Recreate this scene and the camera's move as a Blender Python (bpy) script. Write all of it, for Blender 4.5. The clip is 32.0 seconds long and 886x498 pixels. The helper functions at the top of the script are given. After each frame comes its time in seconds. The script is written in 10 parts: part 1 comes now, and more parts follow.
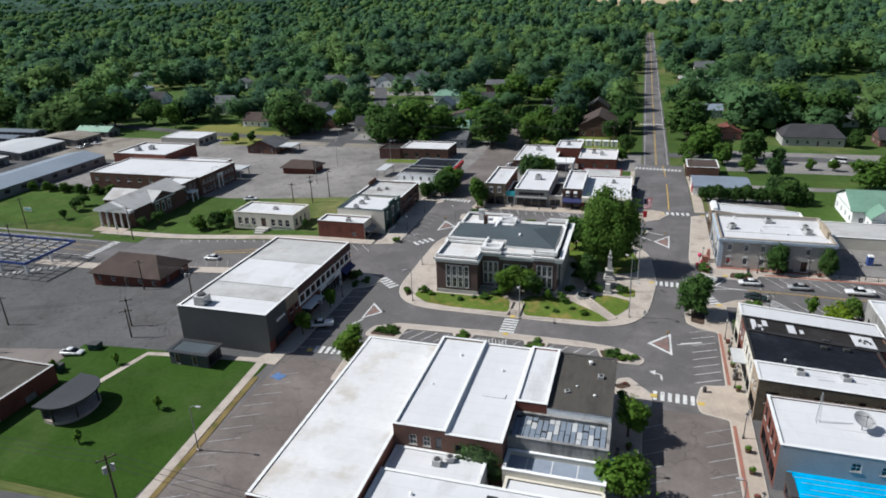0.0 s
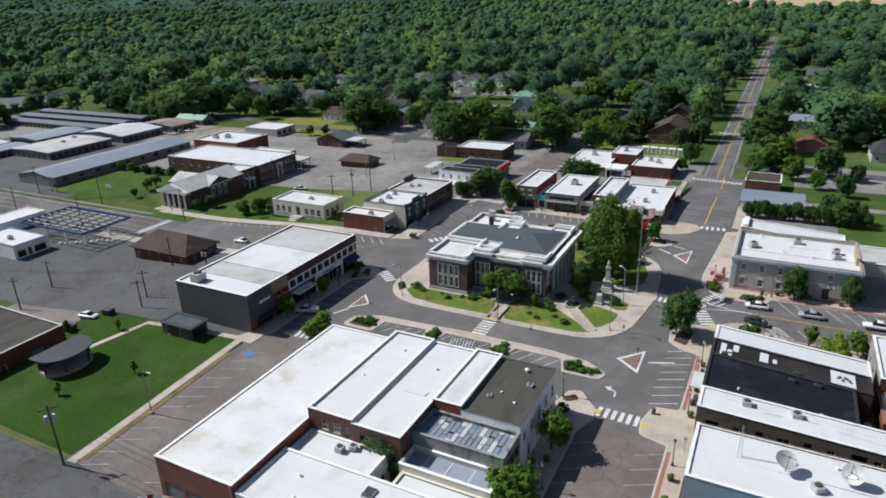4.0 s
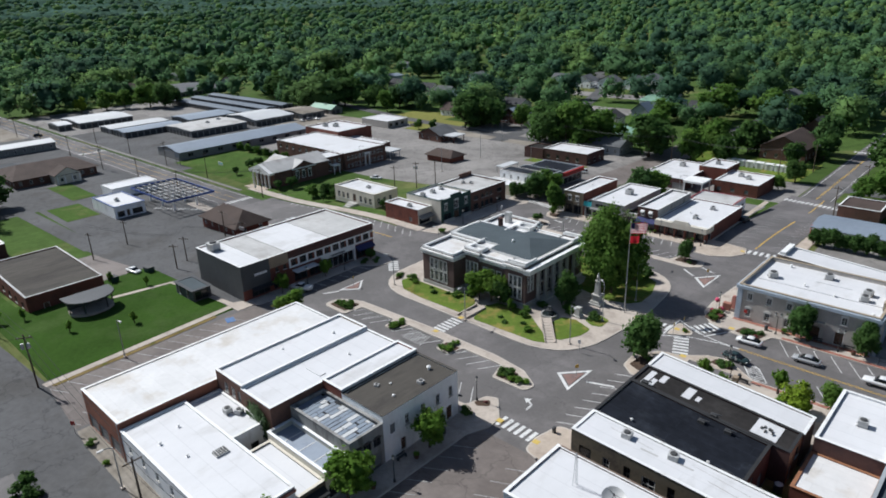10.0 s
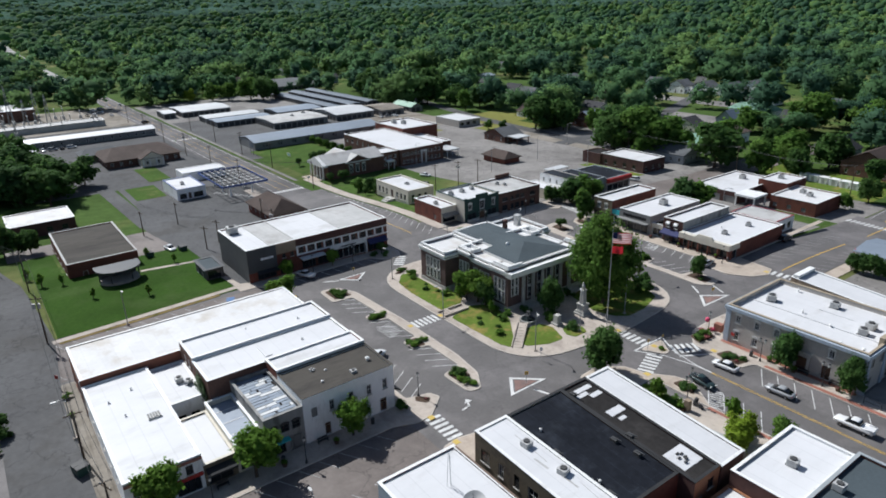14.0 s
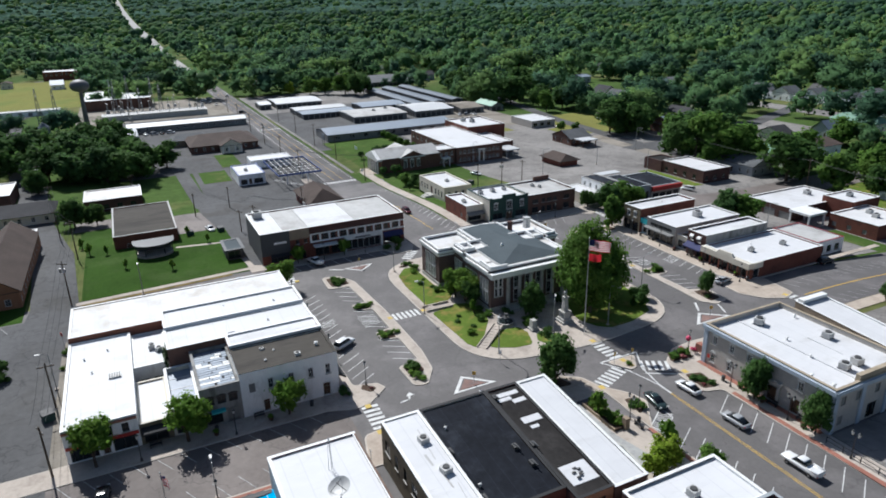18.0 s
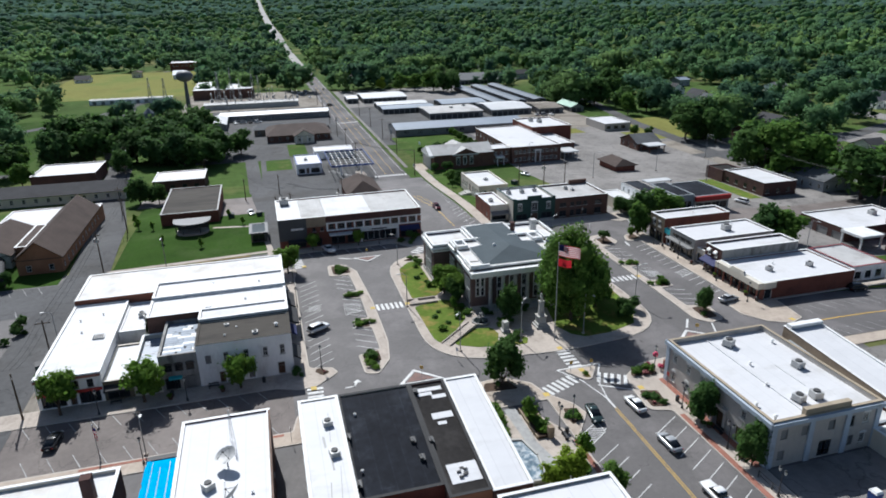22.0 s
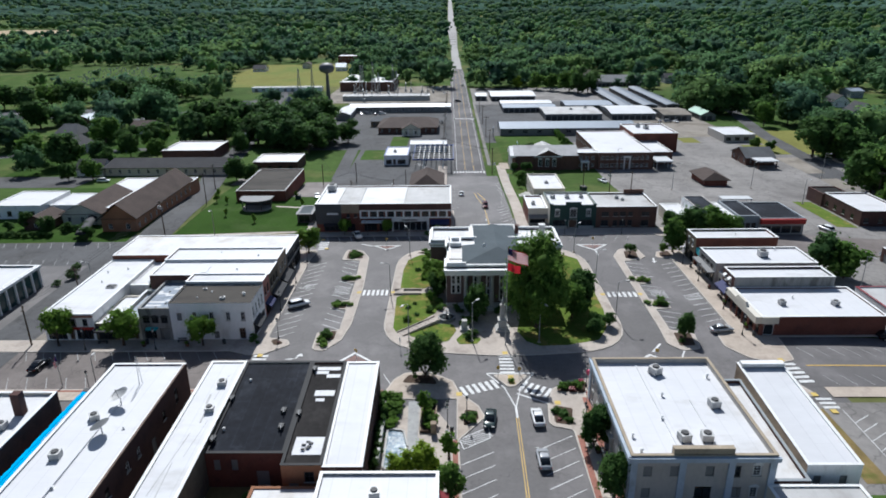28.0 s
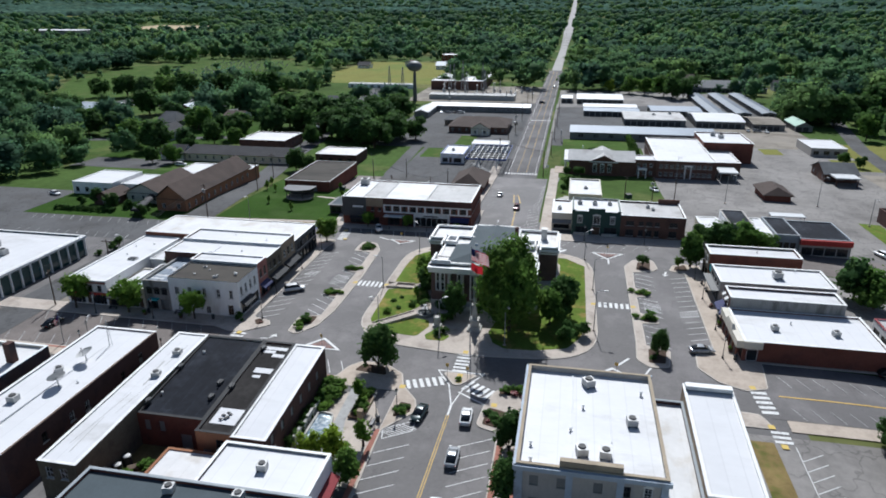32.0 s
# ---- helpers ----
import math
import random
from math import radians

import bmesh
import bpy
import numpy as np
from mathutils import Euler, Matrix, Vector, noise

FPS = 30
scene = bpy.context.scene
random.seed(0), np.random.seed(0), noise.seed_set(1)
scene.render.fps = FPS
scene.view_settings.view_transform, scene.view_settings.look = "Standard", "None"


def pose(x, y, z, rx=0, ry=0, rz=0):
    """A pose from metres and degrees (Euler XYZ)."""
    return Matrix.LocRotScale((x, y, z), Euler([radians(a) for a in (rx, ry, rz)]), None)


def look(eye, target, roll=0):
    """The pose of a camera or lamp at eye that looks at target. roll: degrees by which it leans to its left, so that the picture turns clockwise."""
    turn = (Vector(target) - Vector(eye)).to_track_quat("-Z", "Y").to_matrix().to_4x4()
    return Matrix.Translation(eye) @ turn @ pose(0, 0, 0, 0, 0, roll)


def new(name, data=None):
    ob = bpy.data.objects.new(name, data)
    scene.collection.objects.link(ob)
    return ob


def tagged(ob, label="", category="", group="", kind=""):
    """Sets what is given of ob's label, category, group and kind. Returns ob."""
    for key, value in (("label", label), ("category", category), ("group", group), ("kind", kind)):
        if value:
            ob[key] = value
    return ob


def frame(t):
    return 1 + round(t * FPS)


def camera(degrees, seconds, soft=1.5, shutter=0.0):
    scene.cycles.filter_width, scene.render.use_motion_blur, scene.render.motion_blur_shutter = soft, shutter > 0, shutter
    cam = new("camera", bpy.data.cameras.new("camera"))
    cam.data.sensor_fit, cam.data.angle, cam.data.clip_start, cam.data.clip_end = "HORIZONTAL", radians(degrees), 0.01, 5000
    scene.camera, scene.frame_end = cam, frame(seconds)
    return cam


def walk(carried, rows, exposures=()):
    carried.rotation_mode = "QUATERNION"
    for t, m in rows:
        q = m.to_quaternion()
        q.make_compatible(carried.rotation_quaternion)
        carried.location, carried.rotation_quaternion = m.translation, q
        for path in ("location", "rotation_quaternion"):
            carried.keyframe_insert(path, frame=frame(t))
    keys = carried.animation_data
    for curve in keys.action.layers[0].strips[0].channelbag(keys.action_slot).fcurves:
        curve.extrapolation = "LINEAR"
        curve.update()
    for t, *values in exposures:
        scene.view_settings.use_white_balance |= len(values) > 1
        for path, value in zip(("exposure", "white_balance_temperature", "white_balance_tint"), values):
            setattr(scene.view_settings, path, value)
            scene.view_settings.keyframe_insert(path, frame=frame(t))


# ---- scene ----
cam = camera(68.1, 32.0, soft=1.85)
METRES, EYE, TILT, LEAN, TURN = 200.0, 60.75, 0.0, 0.0, 17.3
ROWS = [
    (0.0, 0.0, 0.0, 0.0, -0.83, -21.87, 2.06),
    (0.5, 0.0157, -0.0008, -0.0005, 0.5, -21.81, 2.06),
    (1.0, 0.0316, -0.0012, -0.0011, 1.81, -21.75, 2.05),
    (1.5, 0.0471, -0.0012, -0.0016, 3.13, -21.71, 2.0),
    (2.0, 0.0627, -0.0008, -0.0022, 4.46, -21.66, 1.98),
    (2.5, 0.0785, -0.0002, -0.0028, 5.79, -21.61, 1.95),
    (3.0, 0.094, 0.001, -0.0033, 7.1, -21.57, 1.92),
    (3.5, 0.1096, 0.0023, -0.0038, 8.43, -21.54, 1.9),
    (5.5, 0.1717, 0.0109, -0.006, 13.72, -21.37, 1.86),
    (6.0, 0.187, 0.0142, -0.0065, 15.04, -21.34, 1.86),
    (6.5, 0.2022, 0.0177, -0.007, 16.38, -21.32, 1.82),
    (7.0, 0.2172, 0.0214, -0.0075, 17.71, -21.31, 1.78),
    (7.5, 0.2323, 0.0256, -0.008, 19.04, -21.28, 1.78),
    (8.0, 0.2472, 0.03, -0.0083, 20.37, -21.25, 1.77),
    (8.5, 0.2622, 0.0348, -0.0089, 21.7, -21.2, 1.76),
    (9.0, 0.277, 0.0399, -0.0093, 23.03, -21.17, 1.76),
    (9.5, 0.2914, 0.0454, -0.0097, 24.34, -21.13, 1.72),
    (10.0, 0.3061, 0.051, -0.0098, 25.67, -21.11, 1.74),
    (10.5, 0.3205, 0.057, -0.0103, 27.01, -21.08, 1.71),
    (11.0, 0.3347, 0.0633, -0.0105, 28.32, -21.03, 1.69),
    (11.5, 0.3489, 0.0698, -0.0108, 29.63, -20.97, 1.68),
    (12.0, 0.3628, 0.0768, -0.0112, 30.95, -20.96, 1.64),
    (12.5, 0.3766, 0.0842, -0.0116, 32.26, -20.93, 1.62),
    (13.0, 0.3902, 0.0917, -0.0118, 33.54, -20.88, 1.59),
    (13.5, 0.4037, 0.0997, -0.0122, 34.84, -20.83, 1.58),
    (14.0, 0.4168, 0.1079, -0.0124, 36.16, -20.81, 1.55),
    (14.5, 0.4298, 0.1165, -0.0127, 37.49, -20.79, 1.51),
    (16.5, 0.4794, 0.1546, -0.0147, 42.82, -20.67, 1.37),
    (17.0, 0.4914, 0.1645, -0.0149, 44.15, -20.65, 1.34),
    (17.5, 0.5033, 0.1747, -0.0153, 45.48, -20.63, 1.32),
    (18.0, 0.5149, 0.1852, -0.0155, 46.8, -20.62, 1.29),
    (18.5, 0.5261, 0.196, -0.0158, 48.12, -20.59, 1.28),
    (19.0, 0.537, 0.207, -0.0161, 49.43, -20.58, 1.23),
    (19.5, 0.5477, 0.2181, -0.0162, 50.74, -20.58, 1.19),
    (20.0, 0.5582, 0.2295, -0.0163, 52.02, -20.58, 1.17),
    (20.5, 0.5683, 0.2412, -0.0165, 53.32, -20.57, 1.12),
    (21.0, 0.5784, 0.2531, -0.0167, 54.62, -20.57, 1.07),
    (21.5, 0.5883, 0.2652, -0.0168, 55.94, -20.57, 1.02),
    (22.0, 0.5978, 0.2777, -0.0171, 57.25, -20.56, 0.98),
    (22.5, 0.6072, 0.2904, -0.0172, 58.57, -20.54, 0.94),
    (23.0, 0.6161, 0.3031, -0.0173, 59.89, -20.54, 0.89),
    (23.5, 0.6247, 0.3161, -0.0173, 61.2, -20.53, 0.84),
    (24.0, 0.6333, 0.3294, -0.0175, 62.53, -20.51, 0.83),
    (24.5, 0.6415, 0.3428, -0.0175, 63.87, -20.52, 0.79),
    (25.0, 0.6492, 0.3564, -0.0175, 65.19, -20.51, 0.75),
    (25.5, 0.6568, 0.3701, -0.0176, 66.52, -20.5, 0.73),
    (27.5, 0.6842, 0.4257, -0.0169, 71.82, -20.5, 0.6),
    (28.0, 0.6899, 0.4402, -0.0171, 73.13, -20.49, 0.56),
    (28.5, 0.6951, 0.4539, -0.0172, 74.36, -20.48, 0.51),
    (29.0, 0.7003, 0.4689, -0.0173, 75.7, -20.47, 0.46),
    (29.5, 0.7053, 0.4839, -0.0174, 77.03, -20.47, 0.41),
    (30.0, 0.7099, 0.4991, -0.0174, 78.36, -20.46, 0.36),
    (30.5, 0.7141, 0.5144, -0.0174, 79.69, -20.45, 0.31),
    (31.0, 0.718, 0.5297, -0.0173, 81.01, -20.45, 0.26),
    (31.5, 0.7216, 0.5451, -0.0171, 82.35, -20.43, 0.2),
    (32.0, 0.7249, 0.5606, -0.0168, 83.68, -20.45, 0.15),
]
walk(cam, [(t, pose(0, 0, EYE, TILT, LEAN, TURN) @ pose(METRES * x, METRES * y, METRES * z, 90 + pitch, roll, yaw)) for t, x, y, z, yaw, pitch, roll in ROWS], [(0.0, 0.18, 6040, 9), (12.0, 0.2, 5960, 9), (20.0, 0.3, 5900, 9), (32.0, 0.22, 5790, 9)])

# ---- light ----
SUN_AZ, SUN_EL = 261.0, 46.0  # compass degrees clockwise from +y, and height above the horizon
sky_world = bpy.data.worlds.new("sky")
scene.world = sky_world
sky_world.use_nodes = True
wn = sky_world.node_tree
for nd in list(wn.nodes):
    wn.nodes.remove(nd)
sky = wn.nodes.new("ShaderNodeTexSky")
sky.sky_type, sky.sun_disc = "NISHITA", False
sky.sun_elevation, sky.sun_rotation = radians(SUN_EL), radians(SUN_AZ)
sky.air_density, sky.dust_density, sky.ozone_density = 1.0, 1.2, 1.0
bg = wn.nodes.new("ShaderNodeBackground")
bg.inputs[1].default_value = 0.056
wo = wn.nodes.new("ShaderNodeOutputWorld")
wn.links.new(sky.outputs[0], bg.inputs[0])
wn.links.new(bg.outputs[0], wo.inputs[0])
sun_data = bpy.data.lights.new("sun", "SUN")
sun_data.energy, sun_data.angle, sun_data.color = 4.6, radians(0.55), (1.0, 0.955, 0.89)
sun = new("sun", sun_data)
sd = Vector((math.sin(radians(SUN_AZ)) * math.cos(radians(SUN_EL)), math.cos(radians(SUN_AZ)) * math.cos(radians(SUN_EL)), math.sin(radians(SUN_EL))))
sun.matrix_world = look(sd * 300, (0, 0, 0))

# ---- materials ----
MATS = {}


def material(name, col, rough=0.85, metal=0.0, var=0.18, big=0.12, fine=2.5, bump=0.0, col2=None, amount=0.5, spot=0.25, per="", stretch=None, translucent=0.0, gloss=0.5, spread=0.38, seams=None, cracks=None):
    """A surface with two scales of variation; col2 lies on it in blotches; per='object' or 'island' shifts single pieces."""
    m = bpy.data.materials.new(name)
    m.use_nodes = True
    n, l = m.node_tree.nodes, m.node_tree.links
    b = n["Principled BSDF"]
    b.inputs["Roughness"].default_value, b.inputs["Metallic"].default_value = rough, metal
    b.inputs["Specular IOR Level"].default_value = min(gloss, 0.22) if rough >= 0.85 else gloss
    geo = n.new("ShaderNodeNewGeometry")
    src = geo.outputs["Position"]
    if stretch:
        mp = n.new("ShaderNodeMapping")
        mp.inputs["Scale"].default_value = stretch
        l.new(src, mp.inputs[0])
        src = mp.outputs[0]

    def tex(scale, detail=4.0, rough_=0.6):
        t = n.new("ShaderNodeTexNoise")
        t.inputs["Scale"].default_value, t.inputs["Detail"].default_value, t.inputs["Roughness"].default_value = scale, detail, rough_
        l.new(src, t.inputs["Vector"])
        return t.outputs[0]

    def remap(v, a, c, d, e):
        r = n.new("ShaderNodeMapRange")
        for i, val in enumerate((a, c, d, e)):
            r.inputs[1 + i].default_value = val
        l.new(v, r.inputs[0])
        return r.outputs[0]

    def times(a, c):
        r = n.new("ShaderNodeMath")
        r.operation = "MULTIPLY"
        l.new(a, r.inputs[0])
        l.new(c, r.inputs[1])
        return r.outputs[0]

    value = times(remap(tex(big), 0.3, 0.7, 1 - var, 1 + var), remap(tex(fine, 6.0, 0.7), 0.3, 0.7, 1 - var * 0.8, 1 + var * 0.8))
    if per:
        rnd = geo.outputs["Random Per Island"] if per == "island" else n.new("ShaderNodeObjectInfo").outputs["Random"]
        value = times(value, remap(rnd, 0.0, 1.0, 1 - spread, 1 + spread))
    base = n.new("ShaderNodeRGB")
    base.outputs[0].default_value = (*col, 1)
    colour = base.outputs[0]
    if col2:
        mix = n.new("ShaderNodeMix")
        mix.data_type = "RGBA"
        l.new(colour, mix.inputs[6])
        mix.inputs[7].default_value = (*col2, 1)
        l.new(remap(tex(spot, 5.0, 0.65), 0.62 - 0.25 * amount, 0.72 - 0.15 * amount, 0.0, 1.0), mix.inputs[0])
        colour = mix.outputs[2]
    if seams:
        br = n.new("ShaderNodeTexBrick")
        br.offset = 0.37
        br.inputs["Color1"].default_value = br.inputs["Color2"].default_value = (1, 1, 1, 1)
        br.inputs["Color2"].default_value = (seams[3], seams[3], seams[3], 1)
        br.inputs["Mortar"].default_value = (seams[2], seams[2], seams[2], 1)
        br.inputs["Scale"].default_value, br.inputs["Mortar Size"].default_value, br.inputs["Mortar Smooth"].default_value = 1.0, 0.035, 0.4
        br.inputs["Brick Width"].default_value, br.inputs["Row Height"].default_value = seams[0], seams[1]
        l.new(src, br.inputs["Vector"])
        sm = n.new("ShaderNodeMix")
        sm.data_type, sm.blend_type = "RGBA", "MULTIPLY"
        sm.inputs[0].default_value = 1.0
        l.new(colour, sm.inputs[6])
        l.new(br.outputs["Color"], sm.inputs[7])
        colour = sm.outputs[2]
    if cracks:
        wob = n.new("ShaderNodeTexNoise")
        wob.inputs["Scale"].default_value, wob.inputs["Detail"].default_value = 0.35, 5.0
        l.new(src, wob.inputs["Vector"])
        add = n.new("ShaderNodeVectorMath")
        add.operation = "MULTIPLY_ADD"
        add.inputs[1].default_value = (6, 6, 6)
        l.new(wob.outputs["Color"], add.inputs[0])
        l.new(src, add.inputs[2])
        vor = n.new("ShaderNodeTexVoronoi")
        vor.feature = "DISTANCE_TO_EDGE"
        vor.inputs["Scale"].default_value = cracks[0]
        l.new(add.outputs[0], vor.inputs["Vector"])
        value = times(value, remap(vor.outputs["Distance"], 0.0, cracks[2], 1 - cracks[1], 1.0))
    vm = n.new("ShaderNodeVectorMath")
    vm.operation = "SCALE"
    l.new(colour, vm.inputs[0])
    l.new(value, vm.inputs["Scale"])
    l.new(vm.outputs[0], b.inputs["Base Color"])
    if bump:
        bp = n.new("ShaderNodeBump")
        bp.inputs["Strength"].default_value, bp.inputs["Distance"].default_value = bump, 0.15
        l.new(tex(fine * 1.7, 5.0), bp.inputs["Height"])
        l.new(bp.outputs[0], b.inputs["Normal"])
    if translucent:
        tr = n.new("ShaderNodeBsdfTranslucent")
        l.new(vm.outputs[0], tr.inputs[0])
        ms = n.new("ShaderNodeMixShader")
        ms.inputs[0].default_value = translucent
        l.new(b.outputs[0], ms.inputs[1])
        l.new(tr.outputs[0], ms.inputs[2])
        l.new(ms.outputs[0], n["Material Output"].inputs[0])
    MATS[name] = m
    return m


material("asphalt", (0.116, 0.109, 0.106), 0.76, gloss=0.35, var=0.12, big=0.07, fine=1.6, col2=(0.160, 0.149, 0.146), amount=0.6, spot=0.09, bump=0.1, cracks=(0.06, 0.2, 0.008))
material("asphalt_lane", (0.112, 0.107, 0.106), 0.85, gloss=0.12, var=0.12, big=0.05, fine=1.4, col2=(0.16, 0.152, 0.15), amount=0.8, spot=0.06, cracks=(0.08, 0.25, 0.012))
material("asphalt_brown", (0.135, 0.115, 0.104), 0.78, gloss=0.35, var=0.12, big=0.06, fine=1.2, col2=(0.185, 0.16, 0.145), amount=0.7, spot=0.08, cracks=(0.11, 0.3, 0.018))
material("asphalt_old", (0.105, 0.105, 0.106), 0.93, gloss=0.15, var=0.16, big=0.05, fine=0.9, col2=(0.085, 0.083, 0.08), amount=0.45, spot=0.07, bump=0.1, cracks=(0.13, 0.32, 0.022))
material("lot_grey", (0.235, 0.222, 0.208), 0.93, gloss=0.3, var=0.16, big=0.04, fine=0.8, col2=(0.165, 0.155, 0.146), amount=0.5, spot=0.06, cracks=(0.16, 0.38, 0.03))
material("gravel", (0.25, 0.225, 0.19), 0.95, var=0.2, big=0.06, fine=1.0, col2=(0.16, 0.14, 0.11), amount=0.5, spot=0.08)
material("concrete", (0.44, 0.385, 0.33), 0.9, var=0.12, big=0.15, fine=1.5, col2=(0.33, 0.285, 0.245), amount=0.4, spot=0.2, cracks=(0.35, 0.2, 0.015))
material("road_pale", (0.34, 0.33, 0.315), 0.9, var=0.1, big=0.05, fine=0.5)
material("paver_grey", (0.36, 0.36, 0.35), 0.9, var=0.14, big=0.3, fine=2.0, col2=(0.27, 0.27, 0.265), amount=0.5, spot=0.6)
material("kerb", (0.48, 0.435, 0.38), 0.9, var=0.12, big=0.2, fine=2.0)
material("tan_paving", (0.43, 0.365, 0.30), 0.9, var=0.12, big=0.2, fine=1.5, col2=(0.34, 0.285, 0.235), amount=0.4)
material("brick_paving", (0.30, 0.135, 0.10), 0.9, var=0.18, big=0.3, fine=3.0)
material("brick_worn", (0.235, 0.15, 0.13), 0.9, var=0.16, big=0.3, fine=3.0, col2=(0.16, 0.13, 0.125), amount=0.5, spot=0.5)
material("paint_white", (0.62, 0.62, 0.60), 0.7, var=0.12, big=0.3, fine=3.0, col2=(0.30, 0.30, 0.30), amount=0.35, spot=1.2)
material("paint_worn", (0.36, 0.36, 0.35), 0.8, var=0.2, big=0.4, fine=3.0, col2=(0.15, 0.15, 0.15), amount=0.5, spot=1.0)
material("paint_yellow", (0.55, 0.36, 0.08), 0.7, var=0.12, big=0.3, fine=3.0, col2=(0.35, 0.24, 0.08), amount=0.3, spot=1.0)
material("tactile_yellow", (0.55, 0.40, 0.10), 0.8, var=0.1)
material("grass", (0.105, 0.155, 0.028), 1.0, gloss=0.05, var=0.2, big=0.12, fine=1.4, col2=(0.23, 0.185, 0.06), amount=0.4, spot=0.3, bump=0.3)
# Park grass: cloud shade over the south-west put into a darker green.
material("grass_park_shaded", (0.034, 0.072, 0.012), 1.0, gloss=0.05, var=0.2, big=0.08, fine=1.2, col2=(0.046, 0.08, 0.02), amount=0.5, spot=0.1, bump=0.3)
material("grass_dull", (0.06, 0.105, 0.024), 1.0, gloss=0.05, var=0.2, big=0.1, fine=1.2, col2=(0.10, 0.12, 0.04), amount=0.4, spot=0.12, bump=0.3)
material("grass_wild", (0.06, 0.10, 0.026), 1.0, gloss=0.05, var=0.25, big=0.02, fine=0.3, col2=(0.15, 0.15, 0.06), amount=0.45, spot=0.015)
material("meadow", (0.20, 0.20, 0.06), 1.0, gloss=0.05, var=0.18, big=0.02, fine=0.4, col2=(0.13, 0.16, 0.045), amount=0.5, spot=0.02)
material("field_tan", (0.42, 0.33, 0.20), 0.95, var=0.12, big=0.01, fine=0.2)
material("dry_grass", (0.20, 0.15, 0.065), 1.0, gloss=0.05, var=0.2, big=0.3, fine=2.0, col2=(0.10, 0.11, 0.03), amount=0.4)
material("mulch", (0.075, 0.05, 0.035), 0.95, var=0.25, big=0.6, fine=4.0)
material("membrane_white", (0.63, 0.63, 0.635), 0.6, var=0.04, big=0.12, fine=0.8, col2=(0.53, 0.525, 0.515), amount=0.3, spot=0.16, stretch=(1.0, 0.45, 1.0), gloss=0.3, seams=(9.0, 1.0, 0.9, 0.975))
material("membrane_dirty", (0.65, 0.645, 0.635), 0.65, var=0.06, big=0.2, fine=1.0, col2=(0.54, 0.505, 0.455), amount=0.4, spot=0.14, gloss=0.3, seams=(12.0, 2.2, 0.86, 0.95))
material("membrane_grey", (0.46, 0.455, 0.44), 0.7, var=0.1, big=0.1, fine=0.6, col2=(0.34, 0.32, 0.30), amount=0.4, spot=0.12, gloss=0.3, seams=(10.0, 2.0, 0.85, 0.94))
material("membrane_black", (0.011, 0.013, 0.018), 0.8, var=0.3, big=0.1, fine=0.8, col2=(0.026, 0.03, 0.038), amount=0.55, spot=0.12, gloss=0.1, seams=(14.0, 1.8, 1.9, 1.25))
material("tar_brown", (0.085, 0.078, 0.068), 0.9, gloss=0.1, var=0.16, big=0.15, fine=1.5, col2=(0.06, 0.055, 0.05), amount=0.5, spot=0.3, stretch=(1, 0.25, 1))
material("tar_dark", (0.03, 0.028, 0.027), 0.9, gloss=0.1, var=0.2, big=0.15, fine=1.2, col2=(0.045, 0.042, 0.04), amount=0.4, spot=0.2)
material("slate_grey", (0.07, 0.088, 0.098), 0.85, var=0.12, big=0.15, fine=3.0)
material("ponding_blue", (0.26, 0.30, 0.36), 0.5, var=0.08, big=0.2, fine=1.0, col2=(0.17, 0.2, 0.25), amount=0.3, spot=0.25)
material("metal_roof", (0.21, 0.25, 0.30), 0.6, 0.1, var=0.1, big=0.06, fine=0.8)
material("metal_roof_blue", (0.10, 0.125, 0.155), 0.6, 0.1, var=0.1, big=0.06, fine=0.8)
material("metal_pale", (0.52, 0.53, 0.53), 0.55, 0.1, var=0.08, big=0.06, fine=0.8)
material("metal_green", (0.17, 0.30, 0.22), 0.6, 0.1, var=0.12, big=0.1, fine=0.8)
material("shingle_brown", (0.075, 0.056, 0.048), 0.9, var=0.18, big=0.2, fine=3.0)
material("shingle_grey", (0.11, 0.115, 0.12), 0.9, var=0.18, big=0.2, fine=3.0)
material("shingle_dark", (0.05, 0.05, 0.053), 0.9, var=0.18, big=0.2, fine=3.0)
material("shingle_red", (0.16, 0.06, 0.045), 0.9, var=0.18, big=0.2, fine=3.0)
material("brick_red", (0.165, 0.062, 0.045), 0.9, var=0.16, big=0.3, fine=4.0, col2=(0.12, 0.05, 0.04), amount=0.4, spot=0.4)
material("brick_rust", (0.25, 0.105, 0.07), 0.9, var=0.14, big=0.2, fine=4.0, col2=(0.19, 0.085, 0.06), amount=0.4, spot=0.3)
material("brick_dark", (0.095, 0.052, 0.045), 0.9, var=0.16, big=0.3, fine=4.0, col2=(0.07, 0.042, 0.04), amount=0.4, spot=0.4)
material("brick_plum", (0.128, 0.086, 0.078), 0.9, var=0.14, big=0.3, fine=4.0, col2=(0.1, 0.07, 0.066), amount=0.4, spot=0.4)
material("brick_brown", (0.135, 0.075, 0.058), 0.9, var=0.16, big=0.3, fine=4.0, col2=(0.10, 0.06, 0.05), amount=0.4, spot=0.4)
material("brick_orange", (0.30, 0.15, 0.085), 0.9, var=0.14, big=0.3, fine=4.0)
material("brick_pink", (0.38, 0.17, 0.14), 0.9, var=0.12, big=0.3, fine=4.0)
material("brick_tan", (0.30, 0.235, 0.17), 0.9, var=0.14, big=0.3, fine=4.0, col2=(0.2, 0.16, 0.12), amount=0.4)
material("brick_olive", (0.16, 0.135, 0.095), 0.92, var=0.22, big=0.4, fine=3.0, col2=(0.09, 0.075, 0.06), amount=0.5, spot=0.4)
